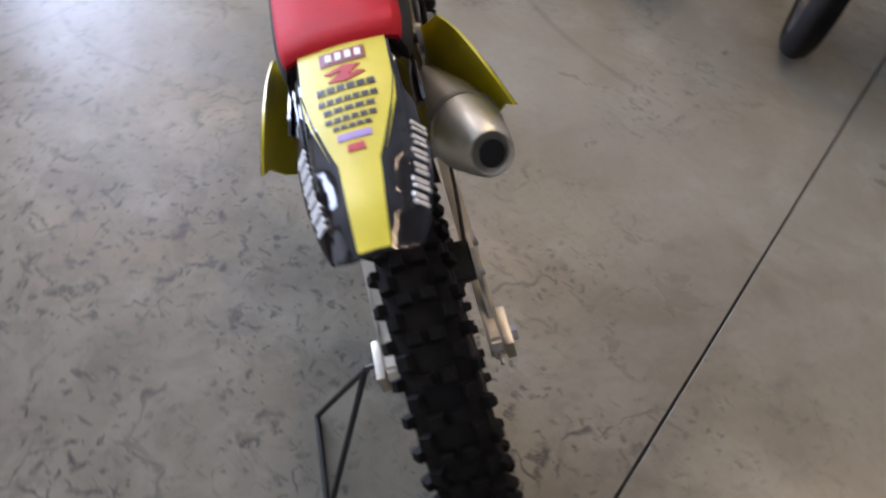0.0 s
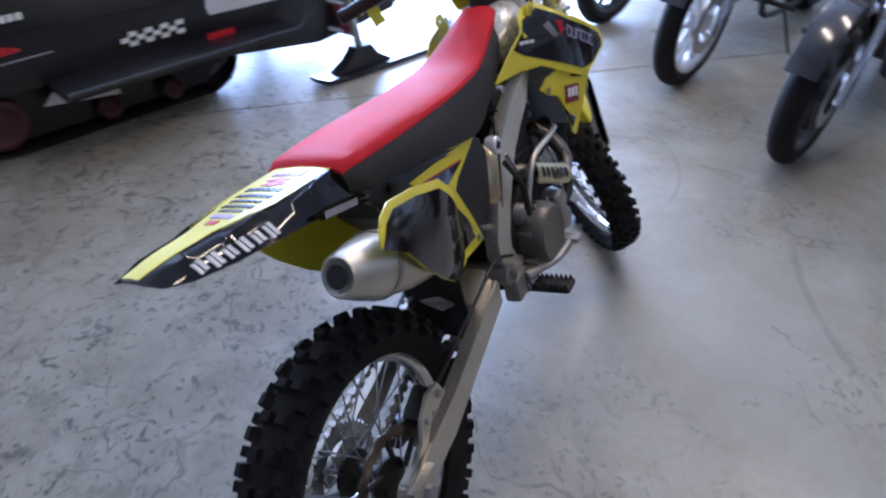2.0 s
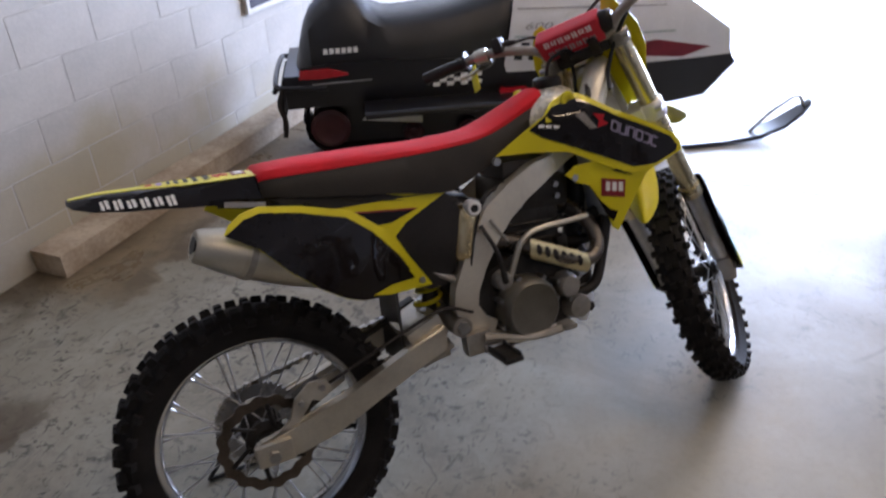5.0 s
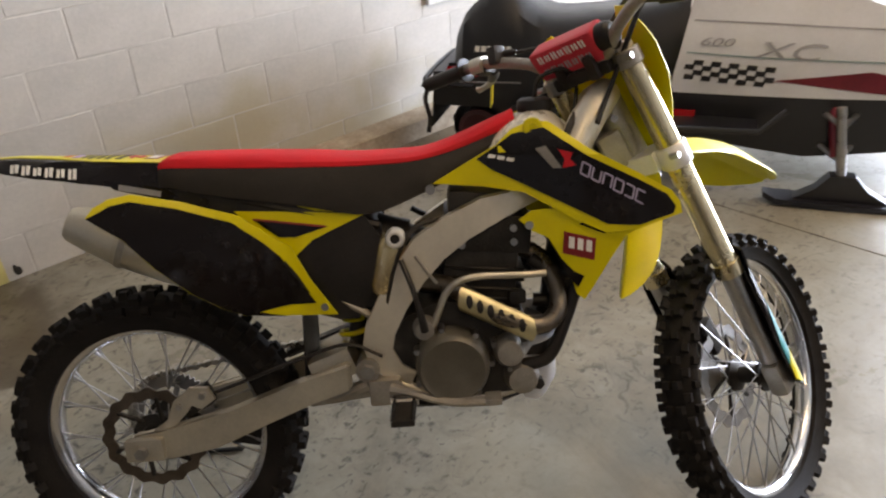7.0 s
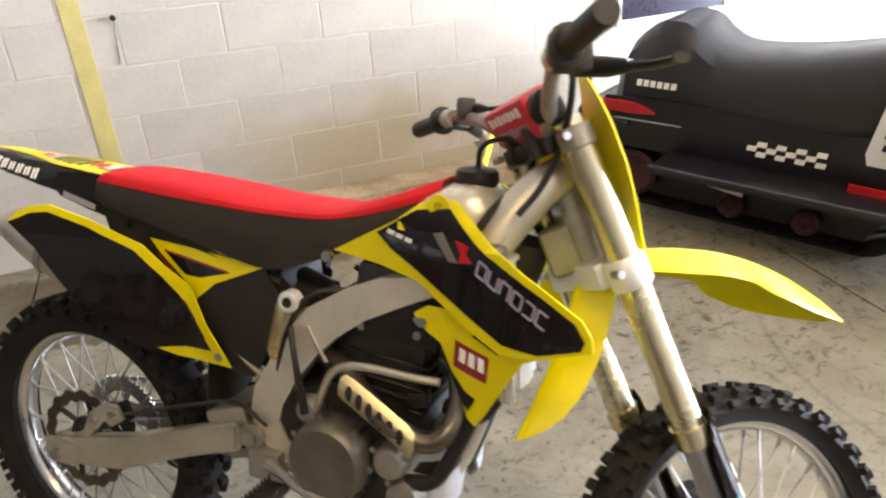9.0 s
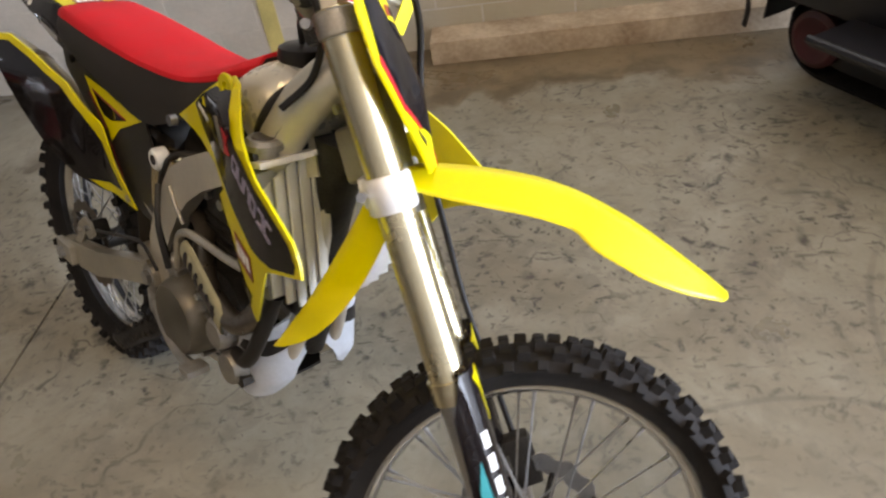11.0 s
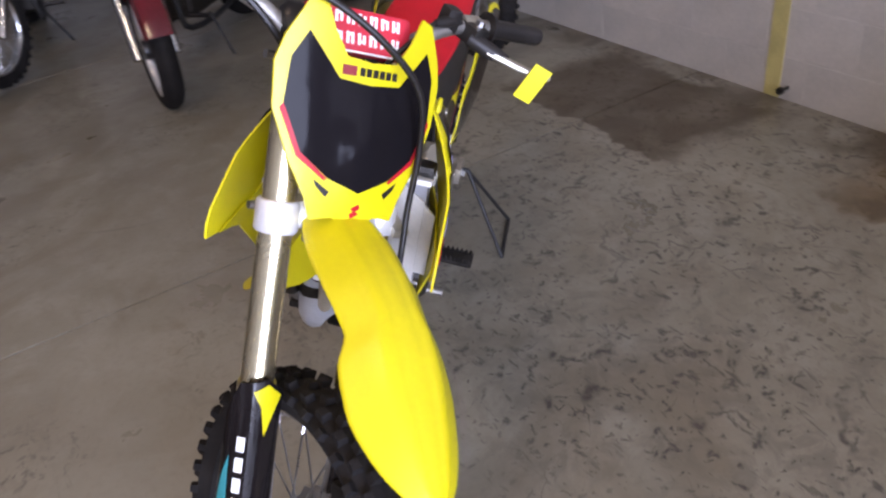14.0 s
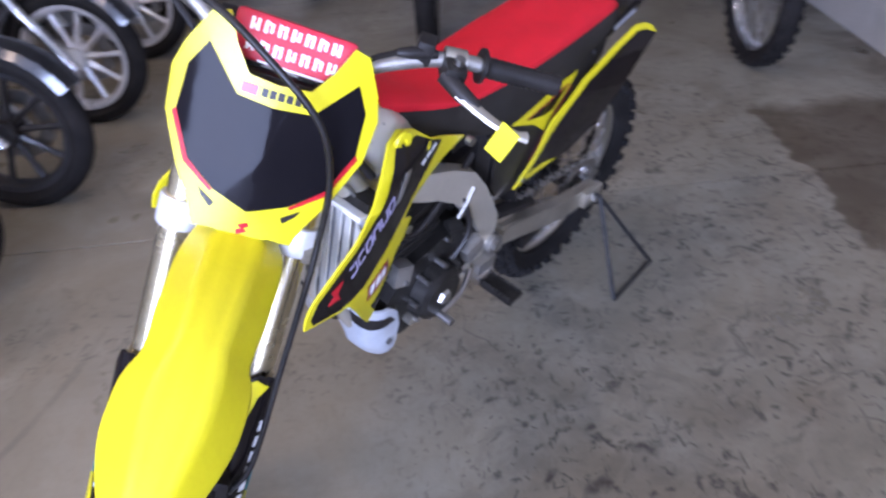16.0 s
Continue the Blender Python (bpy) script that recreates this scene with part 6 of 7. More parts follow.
for s in (-1, 1):
    K("running_board", block((0.85, s * 0.37, 0.30), (1.1, 0.20, 0.03), 0.008), SBLACK)
    K("board_edge", tube([(0.30, s * 0.47, 0.31), (1.40, s * 0.47, 0.31), (1.5, s * 0.45, 0.40)], 0.014, 8), SBLACK)
    K("body_panel", shell([(-0.02, 0.40), (0.0, 0.52), (0.35, 0.53), (0.9, 0.50), (1.2, 0.52), (1.2, 0.36), (0.5, 0.34), (0.1, 0.36)], lambda u, v, d, s=s: Vector((u, s * (0.288 + 0.012 * math.cos((v - 0.43) * 12) + d), v)), 0.006, 0.1), SBLACK, None, "black side panel")
    tl = K("tail_light", shell([(-0.015, 0.462), (-0.005, 0.505), (0.14, 0.508), (0.235, 0.478), (0.235, 0.468), (0.10, 0.458)], lambda u, v, d, s=s: Vector((u, s * (0.290 + d), v)), 0.02, 0.08, 0.016), TAILL, None, "red tail light lens")
    K("side_light", shell([(1.00, 0.290), (1.00, 0.345), (1.14, 0.342), (1.14, 0.287)], lambda u, v, d, s=s: Vector((u, s * (0.315 + d), v)), 0.01, 0.08, 0.012), TAILL, None, "red reflector")
    for k in range(6):
        K("letter_bar", shell([(0.12 + k * 0.03, 0.565), (0.142 + k * 0.03, 0.565), (0.145 + k * 0.03, 0.59), (0.123 + k * 0.03, 0.59)], lambda u, v, d, s=s: Vector((u, s * (0.243 + (0.62 - v) * 0.1 + d), v)), 0.004, 0.1, 0.006), WHITEP, None)
    for k in range(8):
        for r in range(3):
            if (k + r) % 2:
                K("chequer", shell([(0.62 + k * 0.036, 0.372 + r * 0.02), (0.656 + k * 0.036, 0.372 + r * 0.02), (0.66 + k * 0.036, 0.392 + r * 0.02), (0.624 + k * 0.036, 0.392 + r * 0.02)], lambda u, v, d, s=s: Vector((u, s * (0.300 + d), v)), 0.003, 0.2, 0.003), WHITEP, None)
    K("side_stripe", shell([(0.05, 0.428), (0.35, 0.432), (0.35, 0.438), (0.05, 0.434)], lambda u, v, d, s=s: Vector((u, s * (0.300 + d), v)), 0.003, 0.2, 0.003), GREYV, None)
    K("suspension_decal", shell([(0.28, 0.19), (0.60, 0.15), (0.60, 0.19), (0.34, 0.25)], lambda u, v, d, s=s: Vector((u, s * (0.215 + d), v)), 0.006, 0.1), LOUVRE, None, "bare metal suspension rail plate")
    # hood side: white panel over black pan
    hood_l = lambda u, v, d, s=s: Vector((u, s * (0.300 + 0.05 * math.sin((u - 1.05) * 2.2) - 0.35 * max(0, v - 0.62) + d), v))
    K("hood_side", shell([(1.02, 0.415), (1.09, 0.80), (1.30, 0.88), (1.60, 0.86), (1.95, 0.74), (2.20, 0.56), (2.22, 0.43)], hood_l, 0.006, 0.1), SWHITE, None, "white hood side with chequered graphics")
    K("belly_pan", shell([(1.00, 0.22), (1.02, 0.415), (2.22, 0.43), (2.26, 0.38), (2.1, 0.22), (1.6, 0.16)], hood_l, 0.006, 0.1, -0.004), SBLACK, None, "black belly pan")
    for k in range(10):
        for r in range(4):
            if (k + r) % 2 == 0:
                u0, v0 = 1.075 + k * 0.036, 0.478 + r * 0.022 - k * 0.002
                K("chequer", shell([(u0, v0), (u0 + 0.04, v0 - 0.002), (u0 + 0.045, v0 + 0.020), (u0 + 0.005, v0 + 0.022)], hood_l, 0.003, 0.2, 0.003), SBLACK, None)
    K("hood_stripe", shell([(1.44, 0.49), (1.95, 0.44), (2.1, 0.48), (1.8, 0.54)], hood_l, 0.003, 0.1, 0.003), SDRED, None)
    if s < 0:
        K("lettering", letters("600", 0.044, lambda u, v, d: hood_l(1.125 + u * 2.1, 0.628 + v - u * 0.02, d), 0.003, 0.3), GREYV)
        K("lettering", letters("XC", 0.095, lambda u, v, d: hood_l(1.345 + u * 1.9, 0.585 + v - u * 0.03, d), 0.003, 0.3), GREYV)
    K("hood_line", shell([(1.08, 0.592), (1.36, 0.582), (1.90, 0.575), (1.90, 0.581), (1.36, 0.589), (1.08, 0.598)], hood_l, 0.003, 0.1, 0.003), TEALG, None)
    K("hood_line", shell([(1.10, 0.720), (1.40, 0.715), (1.85, 0.70), (1.85, 0.706), (1.40, 0.722), (1.10, 0.727)], hood_l, 0.003, 0.1, 0.003), GREYV, None)
    # ski
    ski = K("ski", loft([[Vector((x, s * 0.47 + y, z + q)) for y, q in ((-w, 0), (-w * 0.9, 0.022), (w * 0.9, 0.022), (w, 0))] for x, z, w in ((1.45, 0.03, 0.03), (1.50, 0.012, 0.06), (1.7, 0.004, 0.07), (2.15, 0.004, 0.07), (2.35, 0.02, 0.068), (2.48, 0.06, 0.06), (2.58, 0.125, 0.045), (2.63, 0.17, 0.02))]), SBLACK, None, "black steel ski with turned-up tip")
    K("ski_loop", tube([(2.60, s * 0.47, 0.16), (2.55, s * 0.47, 0.22), (2.42, s * 0.47, 0.14), (2.32, s * 0.47, 0.04)], 0.009, 8, k=4), STEEL, ski)
    K("ski_saddle", loft([[Vector((1.75 + x, s * 0.47 + y, z)) for x, y in ((-0.2 * q, -0.03), (0.2 * q, -0.03), (0.2 * q, 0.03), (-0.2 * q, 0.03))] for z, q in ((0.02, 1.0), (0.08, 0.5), (0.14, 0.25))]), SBLACK, ski)
    K("spindle", tube([(1.75, s * 0.47, 0.10), (1.70, s * 0.44, 0.42)], 0.02, 10), STEEL)
    for z0 in (0.20, 0.34):
        K("control_arm", tube([(1.72, s * 0.45, z0), (1.60, s * 0.22, z0 + 0.03)], 0.012, 8), STEEL)
        K("control_arm", tube([(1.72, s * 0.45, z0), (1.85, s * 0.22, z0 + 0.03)], 0.012, 8), STEEL)
    K("shock", tube([(1.72, s * 0.43, 0.20), (1.68, s * 0.25, 0.50)], 0.026, 10), SDRED)
    K("rail", tube([(0.10, s * 0.10, 0.045), (1.05, s * 0.10, 0.045), (1.25, s * 0.10, 0.14)], 0.016, 8), ALUD)
    for x, z, r in ((0.11, 0.155, 0.105), (0.55, 0.095, 0.055), (0.85, 0.095, 0.055), (0.60, 0.26, 0.05)):
        K("idler_wheel", lathe([(0.012, 0.165), (r * 0.5, 0.17), (r * 0.8, 0.165), (r, 0.18), (r, 0.205), (r * 0.8, 0.215), (r * 0.45, 0.20), (0.012, 0.205)], (x, 0, z), "y", 24) if s > 0 else
          lathe([(0.012, -0.205), (r * 0.45, -0.20), (r * 0.8, -0.215), (r, -0.205), (r, -0.18), (r * 0.8, -0.165), (r * 0.5, -0.17), (0.012, -0.165)], (x, 0, z), "y", 24), SIDLER, None, "dark red idler wheel")
# hood top, screen, bars, bumper, flap, track
hood_rings = []
for x, zt, hw in ((1.08, 0.80, 0.20), (1.30, 0.885, 0.22), (1.60, 0.87, 0.24), (1.95, 0.745, 0.25), (2.20, 0.56, 0.24), (2.26, 0.46, 0.18)):
    hood_rings.append([Vector((x, hw * q, zt - 0.04 * abs(q) ** 3 + 0.02 * (1 - q * q))) for q in np.linspace(1, -1, 9)] + [Vector((x, hw * q * 0.97, zt - 0.04 * abs(q) ** 3 + 0.02 * (1 - q * q) - 0.012)) for q in np.linspace(-1, 1, 9)])
K("hood_top", loft(hood_rings), SWHITE, None, "white hood top")
K("windscreen", shell([(-0.20, 0.0), (-0.16, 0.2), (0.16, 0.2), (0.20, 0.0)], lambda u, v, d: Vector((1.36 - 0.8 * v - 2.0 * u * u + d, u, 0.89 + v)), 0.004, 0.04), GLASSY, None, "smoked windscreen")
K("dash", block((1.10, 0, 0.90), (0.16, 0.22, 0.10), 0.03), SBLACK)
K("handlebar", tube([(0.92, -0.36, 1.0), (0.99, -0.2, 1.0), (1.05, -0.08, 0.98), (1.05, 0.08, 0.98), (0.99, 0.2, 1.0), (0.92, 0.36, 1.0)], 0.013, 10, k=4), SBLACK, None, "black handlebar")
for s in (-1, 1):
    K("grip", tube([(0.955, s * 0.27, 1.0), (0.915, s * 0.375, 1.0)], 0.019, 10), BLACKP)
K("rear_bumper", tube([(0.12, -0.30, 0.41), (-0.10, -0.29, 0.42), (-0.14, -0.20, 0.43), (-0.14, 0.20, 0.43), (-0.10, 0.29, 0.42), (0.12, 0.30, 0.41)], 0.014, 10, k=4), SBLACK, None, "black rear grab bar")
K("strap", tube([(-0.10, -0.30, 0.42), (-0.125, -0.315, 0.34), (-0.105, -0.32, 0.25), (-0.12, -0.315, 0.17)], 0.012, 8, k=5, flat=0.3), BLACKP, None, "loose black tie strap hanging from the grab bar")
K("strap", tube([(-0.13, -0.24, 0.43), (-0.15, -0.27, 0.39), (-0.12, -0.30, 0.42)], 0.010, 8, k=5, flat=0.3), BLACKP)
K("snow_flap", shell([(-0.20, 0.16), (-0.19, 0.42), (0.19, 0.42), (0.20, 0.16)], lambda u, v, d: Vector((-0.115 - 0.10 * (0.42 - v) - d, u, v)), 0.008, 0.06), RUBBER, None, "black rubber snow flap")
loop = [(x, 0.006) for x in np.linspace(0.15, 1.05, 26)] + [(1.05 + 0.16 * math.sin(a) , 0.166 - 0.16 * math.cos(a)) for a in np.linspace(0.1, math.pi * 0.95, 10)] + [(x, 0.325) for x in np.linspace(1.0, 0.2, 22)] + [(0.13 - 0.155 * math.sin(a), 0.165 + 0.155 * math.cos(a)) for a in np.linspace(0.1, math.pi * 0.95, 10)]
bm = loft([[Vector((x, -0.19, z)), Vector((x, 0.19, z)), Vector((x + 0.0, 0.19, z + 0.012)), Vector((x, -0.19, z + 0.012))] for x, z in loop] + [[Vector((loop[0][0], -0.19, loop[0][1])), Vector((loop[0][0], 0.19, loop[0][1])), Vector((loop[0][0], 0.19, loop[0][1] + 0.012)), Vector((loop[0][0], -0.19, loop[0][1] + 0.012))]], caps=False)
track = K("track", bm, RUBBER, None, "black rubber drive track")
for x, z in loop[::2]:
    K("lug", block((x, 0, z + 0.006), (0.014, 0.36, 0.03), 0), RUBBER, track)
# added solid black filler: stands for the shade inside the track
K("track_dark_fill", prism([(0.06, 0.07), (0.02, 0.20), (0.10, 0.30), (1.05, 0.31), (1.15, 0.20), (1.05, 0.05), (0.2, 0.05)], lambda u, v, d: Vector((u, d, v)), -0.155, 0.155), SBLACK, None, "solid dark filler between the track runs, in place of shaded suspension")
# black sheets added to keep the lower sides and idlers dark
for s in (-1, 1):
    K("side_dark_sheet", shell([(0.42, 0.34), (1.10, 0.36), (1.08, 0.24), (0.90, 0.20), (0.55, 0.22)], lambda u, v, d, s=s: Vector((u, s * (0.286 + d), v)), 0.006, 0.1), SBLACK, None, "black sheet added to darken the lower side")

# ---- street motorcycles in rows ----


def alloy_wheel(parent, name, c, R, w, rim_r, spokes, rim_mat, spoke_mat, disc_y=0.07):
    hub = part(name, lathe([(0.01, -0.06), (0.05, -0.058), (0.055, -0.03), (0.04, 0), (0.055, 0.03), (0.05, 0.058), (0.01, 0.06)], c, "y", 24), spoke_mat, parent)
    part("tyre", lathe([(rim_r, -w * 0.36), (rim_r + 0.03, -w * 0.48), (R - 0.045, -w * 0.5), (R - 0.018, -w * 0.38), (R - 0.002, -w * 0.14), (R, 0), (R - 0.002, w * 0.14), (R - 0.018, w * 0.38), (R - 0.045, w * 0.5), (rim_r + 0.03, w * 0.48), (rim_r, w * 0.36)], c, "y", 56, closed=True), RUBBER, hub, "black road tyre")
    part("rim", lathe([(rim_r - 0.025, -w * 0.2), (rim_r - 0.012, -w * 0.36), (rim_r + 0.008, -w * 0.40), (rim_r + 0.008, -w * 0.34), (rim_r - 0.01, 0), (rim_r + 0.008, w * 0.34), (rim_r + 0.008, w * 0.40), (rim_r - 0.012, w * 0.36), (rim_r - 0.025, w * 0.2)], c, "y", 56, closed=True), rim_mat, hub, "")
    for k in range(spokes):
        a = 2 * math.pi * k / spokes
        p0, p1 = Vector(c) + Vector((0.04 * math.cos(a), 0, 0.04 * math.sin(a))), Vector(c) + Vector(((rim_r - 0.015) * math.cos(a), 0, (rim_r - 0.015) * math.sin(a)))
        part("spoke", tube([p0, (p0 + p1) / 2, p1], [0.020, 0.012, 0.016], 8), spoke_mat, hub)
    part("brake_disc", disc_mesh(c, disc_y, 0.09, 0.145, 0.005, 12), STEEL, hub)
    return hub


def street_bike(m, name, label, paint, wheel="alloy", rim_mat=None, spoke_mat=None, front_r=0.32, group="parked motorcycles", slim=False, steer=0):
    """Cruiser with its front wheel on the origin, heading along +x."""
    g = tagged(empty(name, m), label, "motorcycle", group)

    def P(n, bm, mt, par=None, lab="", sharp=38):
        return part(n, bm, mt, par or g, lab, None, sharp)
    rim_mat, spoke_mat = rim_mat or CHROME, spoke_mat or CHROME
    fc, rc = (0, 0, front_r), (-1.62, 0, 0.315)
    for nm, c, R, w in (("front_wheel", fc, front_r, 0.11), ("rear_wheel", rc, 0.315, 0.17)):
        if wheel == "alloy":
            alloy_wheel(g, nm, c, R, w, R - 0.085, 10, rim_mat, spoke_mat)
        else:
            road_rows = [(0.0, (-0.018, 0.018), 0.02, 0.022, R - 0.013, 0.0), (0.5, (-0.034, 0.034), 0.022, 0.016, R - 0.016, 0.4)]
            spoked_wheel(g, nm, c, R, w * 0.85, R - 0.075, 36, road_rows, 0.045, 0.10, spokes=16, rim_mat=rim_mat, knob=0.008, rim_w=0.055, single=False)
    rake = math.tan(radians(30))
    for s in (-1, 1):
        P("fork_leg", tube([(0.02, s * 0.095, front_r - 0.04), (-0.16, s * 0.095, front_r + 0.26)], 0.029, 14), CHROME, None, "bright lower fork leg")
        P("fork_tube", tube([(-0.16, s * 0.095, front_r + 0.26), (-0.42, s * 0.095, front_r + 0.72)], 0.022, 14), STEEL)
        P("fork_shroud", tube([(-0.29, s * 0.095, front_r + 0.48), (-0.41, s * 0.095, front_r + 0.69)], 0.033, 14), paint)
        P("mirror", lathe([(0, 0), (0.05, 0.004), (0.055, 0.015), (0.04, 0.03), (0, 0.035)], (-0.62, s * 0.36, 1.20), "x", 18), CHROME)
        P("mirror_stem", tube([(-0.60, s * 0.30, 1.06), (-0.60, s * 0.36, 1.20)], 0.006, 8), CHROME)
        P("indicator", lathe([(0, -0.03), (0.024, -0.02), (0.028, 0), (0.02, 0.02), (0, 0.024)], (-0.38, s * 0.19, front_r + 0.52), "x", 14), mat("amber_lens", (0.5, 0.16, 0.01), 0.2) if s < 0 and "amber_lens" not in bpy.data.materials else bpy.data.materials["amber_lens"])
        P("grip", tube([(-0.66, s * 0.28, 1.05), (-0.76, s * 0.40, 1.03)], 0.018, 12), BLACKP)
        if not slim:
            P("exhaust", tube([(-0.62, s * 0.10, 0.62), (-0.52, s * 0.17, 0.50), (-0.60, s * 0.19, 0.30), (-0.95, s * 0.20, 0.24), (-1.75, s * 0.22, 0.27)] if s < 0 else [(-0.95, s * 0.10, 0.62), (-1.05, s * 0.17, 0.5), (-1.15, s * 0.2, 0.36), (-1.75, s * 0.22, 0.36)], [0.024, 0.024, 0.026, 0.04, 0.044], 12, k=4), CHROME, None, "chrome exhaust")
        P("footpeg", tube([(-0.55, s * 0.15, 0.33), (-0.55, s * 0.28, 0.33)], 0.014, 8), BLACKP)
        P("rear_shock", tube([(-1.60, s * 0.14, 0.34), (-1.42, s * 0.14, 0.62)], 0.026, 10), CHROME)
        P("frame_rail", tube([(-0.42, s * 0.05, 0.98), (-0.52, s * 0.10, 0.45), (-0.60, s * 0.12, 0.24), (-1.20, s * 0.12, 0.24), (-1.35, s * 0.12, 0.55)], 0.018, 10, k=4), BLACKW)
        P("swingarm", tube([(-1.15, s * 0.13, 0.34), (-1.62, s * 0.13, 0.315)], 0.022, 10), BLACKW)
        P("engine_cover", lathe([(0, s * 0.17), (0.07, s * 0.168), (0.085, s * 0.15), (0.09, s * 0.10)], (-0.90, 0, 0.40), "y", 24), CHROME)
    arc = [(front_r + 0.03, a) for a in np.linspace(radians(25), radians(165), 14)]
    P("front_fender", loft([[Vector((r * math.cos(a) + dx * math.cos(a), y, front_r + (r + dx) * math.sin(a))) for y, dx in ((-0.075, -0.035), (-0.06, 0.0), (0, 0.014), (0.06, 0.0), (0.075, -0.035), (0.06, -0.006), (0, 0.008), (-0.06, -0.006))] for r, a in arc]), paint, None, "painted front mudguard")
    a0, a1 = (radians(75), radians(135)) if slim else (radians(20), radians(190))
    P("rear_fender", loft([[Vector((-1.62 + (0.35 + dx) * math.cos(a), y, 0.315 + (0.35 + dx) * math.sin(a))) for y, dx in ((-0.11, -0.05), (-0.09, 0.0), (0, 0.015), (0.09, 0.0), (0.11, -0.05), (0.09, -0.006), (0, 0.009), (-0.09, -0.006))] for a in np.linspace(a0, a1, 16)]), paint)
    if slim:
        P("exhaust", tube([(-0.70, -0.10, 0.62), (-0.95, -0.14, 0.60), (-1.25, -0.15, 0.66), (-1.62, -0.16, 0.78)], [0.022, 0.022, 0.04, 0.042], 12, k=4), DARKM, None, "dark high exhaust")
    hl = P("headlight", lathe([(0.0, 0.0), (0.05, 0.01), (0.085, 0.06), (0.092, 0.12), (0.085, 0.13)], (-0.42, 0, 0.88), "x", 24), CHROME, None, "round chrome headlight")
    P("lens", lathe([(0.0, 0.14), (0.05, 0.137), (0.085, 0.125)], (-0.42, 0, 0.88), "x", 24), WHITEP, hl)
    for z in (front_r + 0.44, front_r + 0.66):
        P("fork_clamp", block((-0.29 - (z - front_r - 0.44) * 0.56, 0, z), (0.06, 0.25, 0.03), 0.01), ALUD)
    P("handlebar", tube([(-0.77, -0.40, 1.03), (-0.64, -0.27, 1.05), (-0.48, -0.12, 1.06), (-0.46, 0, 1.02), (-0.48, 0.12, 1.06), (-0.64, 0.27, 1.05), (-0.77, 0.40, 1.03)], 0.0125, 12, k=4), CHROME)
    tank_r = []
    for x, zt, zb, hw in ((-0.44, 0.93, 0.84, 0.05), (-0.50, 0.98, 0.80, 0.11), (-0.65, 1.0, 0.76, 0.15), (-0.82, 0.97, 0.76, 0.145), (-0.96, 0.88, 0.75, 0.11), (-1.02, 0.82, 0.74, 0.07)):
        tank_r.append([Vector((x, hw * math.cos(a), (zt + zb) / 2 + (zt - zb) / 2 * math.sin(a))) for a in [2 * math.pi * j / 18 for j in range(18)]])
    P("fuel_tank", loft(tank_r), paint, None, "glossy painted fuel tank")
    seat_r = []
    for x, zt, hw in ((-0.95, 0.78, 0.08), (-1.05, 0.77, 0.14), (-1.25, 0.74, 0.17), (-1.42, 0.80, 0.15), (-1.50, 0.84, 0.12), (-1.75, 0.84, 0.10), (-1.82, 0.80, 0.06)):
        seat_r.append([Vector((x, hw * y, zt + z)) for y, z in ((1, -0.09), (1.02, -0.04), (0.8, 0), (-0.8, 0), (-1.02, -0.04), (-1, -0.09))])
    P("seat", loft(seat_r), SVIN, None, "black seat")
    P("crankcase", block((-0.88, 0, 0.40), (0.46, 0.24, 0.26), 0.05, seg=3), DARKM)
    for sx, rot in ((-0.70, -24), (-0.98, 24)):
        cylb = block((sx, 0, 0.62), (0.13, 0.14, 0.22), 0.01, (0, -rot * 0.7, 0))
        P("cylinder", cylb, DARKM)
        for k in range(7):
            P("fin", block((sx + (k - 3) * 0.028 * math.tan(radians(-rot * 0.7)) * -1.0, 0, 0.62 + (k - 3) * 0.028), (0.17, 0.18, 0.006), 0, (0, -rot * 0.7, 0)), ALUD)
    P("air_cleaner", lathe([(0, -0.21), (0.08, -0.205), (0.09, -0.19), (0.09, -0.10)], (-0.84, 0, 0.66), "y", 24), CHROME)
    P("side_stand", tube([(-0.85, 0.12, 0.25), (-0.78, 0.26, 0.012)], 0.010, 8), BLACKW)
    P("tail_light", block((-1.98, 0, 0.55), (0.03, 0.12, 0.05), 0.01), TAILL)
    P("kickstand_foot", block((-0.78, 0.27, 0.006), (0.05, 0.03, 0.012), 0.003), BLACKW)
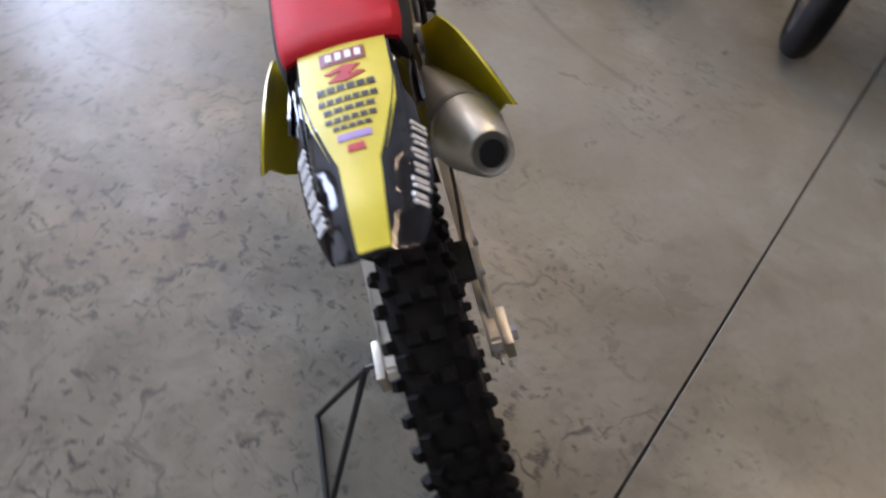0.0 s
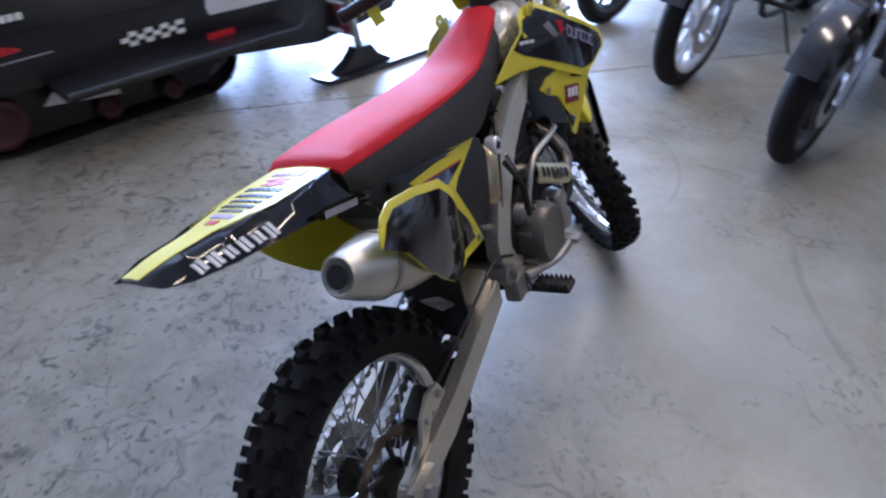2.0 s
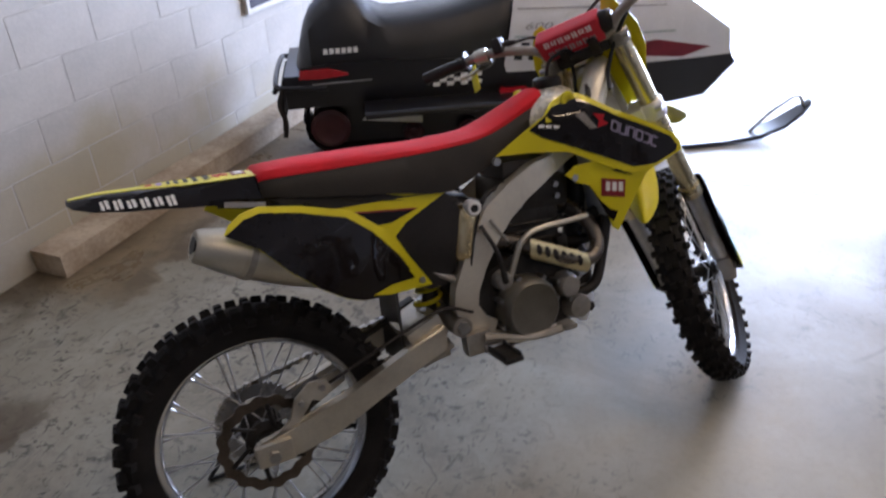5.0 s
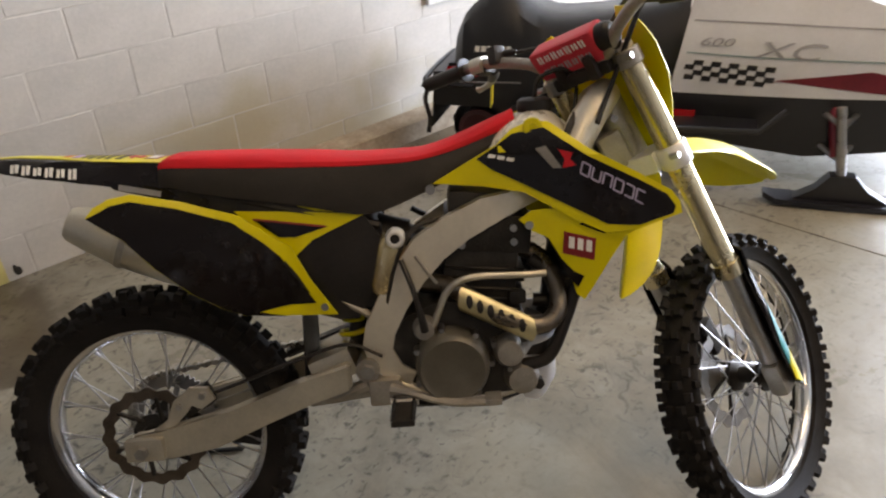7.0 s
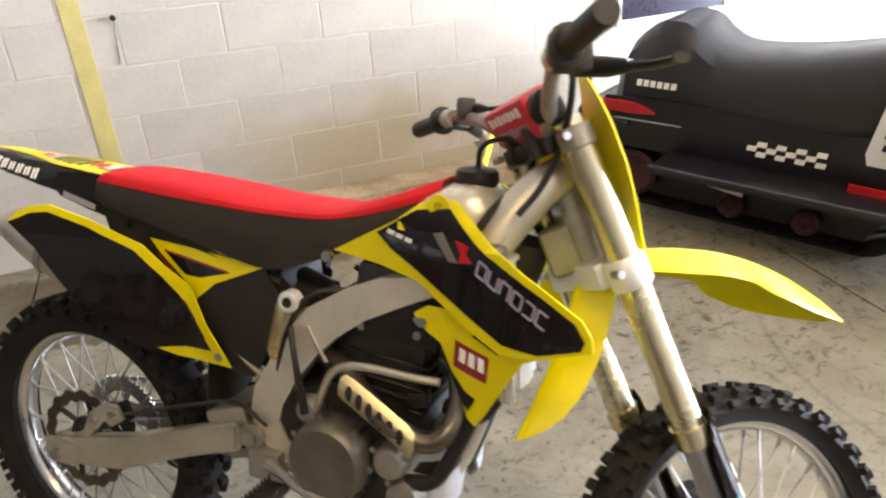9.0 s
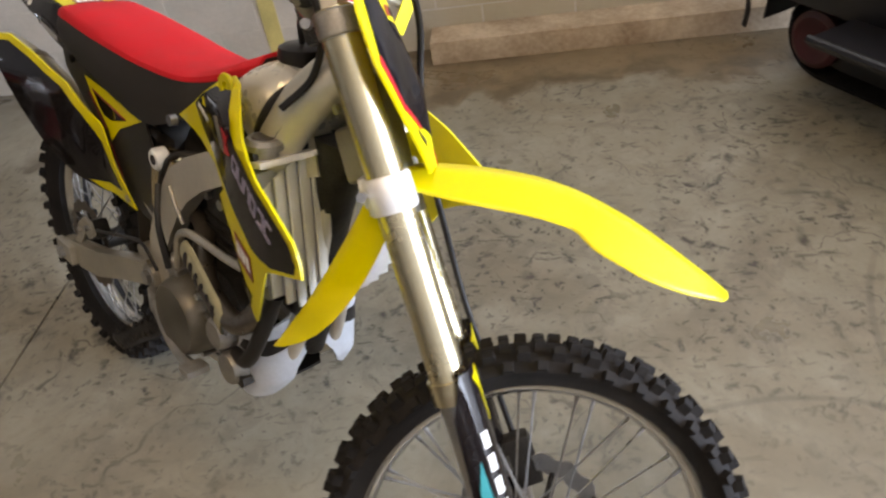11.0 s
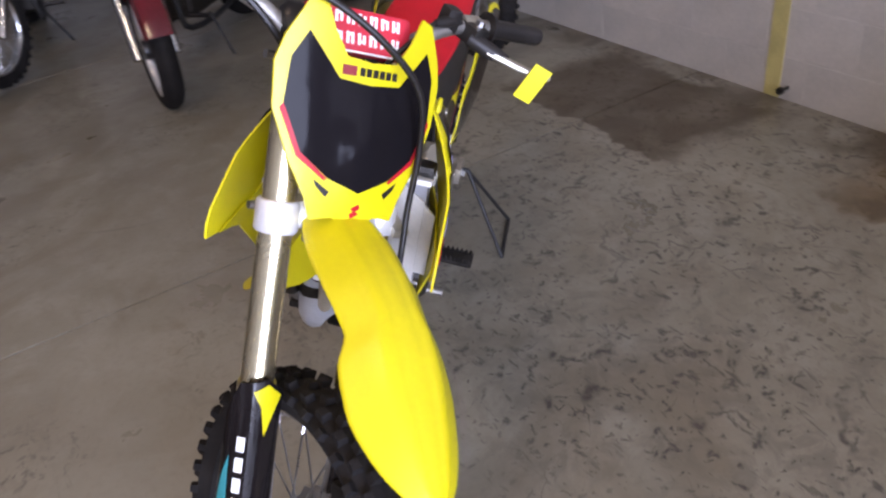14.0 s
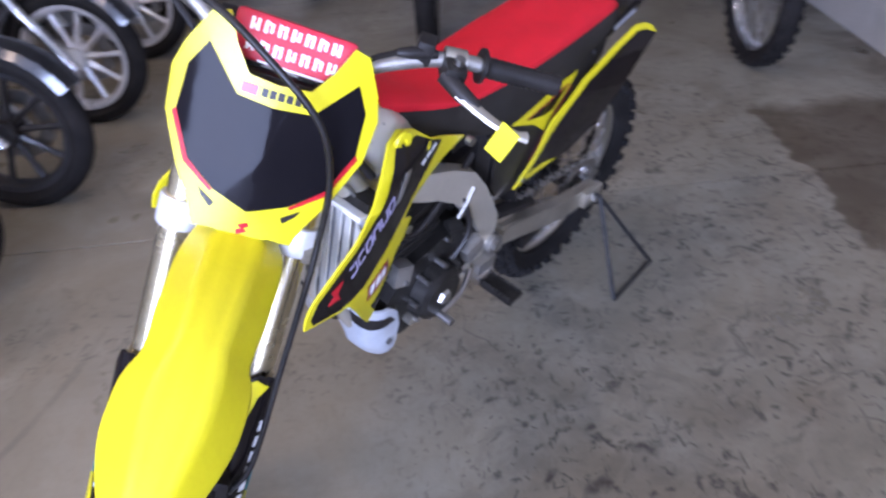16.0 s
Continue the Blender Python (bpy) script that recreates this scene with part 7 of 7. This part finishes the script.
    if steer:
        turn = pose(-0.3, 0, 0, 0, 0, steer) @ Matrix.Translation((0.3, 0, 0))
        for ob in g.children:
            if ob.name.split(".")[0] in ("front_wheel", "fork_leg", "fork_tube", "fork_shroud", "fork_clamp", "front_fender", "headlight", "indicator", "handlebar", "grip", "mirror", "mirror_stem"):
                ob.matrix_basis = turn
    return g


PBLK = mat("black_tank_paint", (0.012, 0.012, 0.014), 0.2, var=0.2, scale=6, coat=0.5)
PRED = mat("maroon_tank_paint", (0.12, 0.008, 0.012), 0.22, var=0.15, scale=6, coat=0.5)
WALU = mat("bright_alloy_wheel", (0.72, 0.72, 0.72), 0.32, 0.55, var=0.06, scale=12)
WBLK = mat("black_wheel", (0.018, 0.018, 0.02), 0.35, var=0.2, scale=10, coat=0.2)


def parked(x, y, heading, lean=4):
    return pose(x, y, 0.0, 0, 0, heading) @ pose(0, 0, 0, -lean, 0, 0)


c1 = street_bike(parked(-0.69, -2.08, 88), "cruiser", "black cruiser with black ten-spoke wheels", PBLK, "alloy", WBLK, WBLK, 0.33)
c2 = street_bike(parked(-1.49, -2.10, 86), "cruiser", "black cruiser with bright alloy wheels", PBLK, "alloy", WALU, WALU, 0.33)
street_bike(parked(-2.13, -0.62, -42), "cruiser", "maroon cruiser with bright fork legs, bars turned to the aisle", PRED, "alloy", WALU, WBLK, 0.32, steer=40)
street_bike(parked(-3.075, -0.987, -5), "touring_bike", "dark motorcycle with wire spoked front wheel, bars turned", PBLK, "wire", CHROME, CHROME, 0.34, slim=True, steer=-34)
street_bike(parked(-1.33, 1.07, 1), "touring_bike", "dark motorcycle with wire spoked wheels along the wall", PBLK, "wire", CHROME, CHROME, 0.34, slim=True)
for src, x, y, hd in ((c2, -2.36, -2.12, 86), (c1, -3.05, -2.06, 84), (c2, -3.82, -2.08, 82), (c1, -0.01, -2.16, 100), (c2, 0.76, -2.21, 122), (c1, 1.47, -2.13, 122), (c2, 2.29, -2.07, 122), (c1, 3.20, -2.08, 120)):
    copy_thing(src, parked(x, y, hd))
make_block_wall()
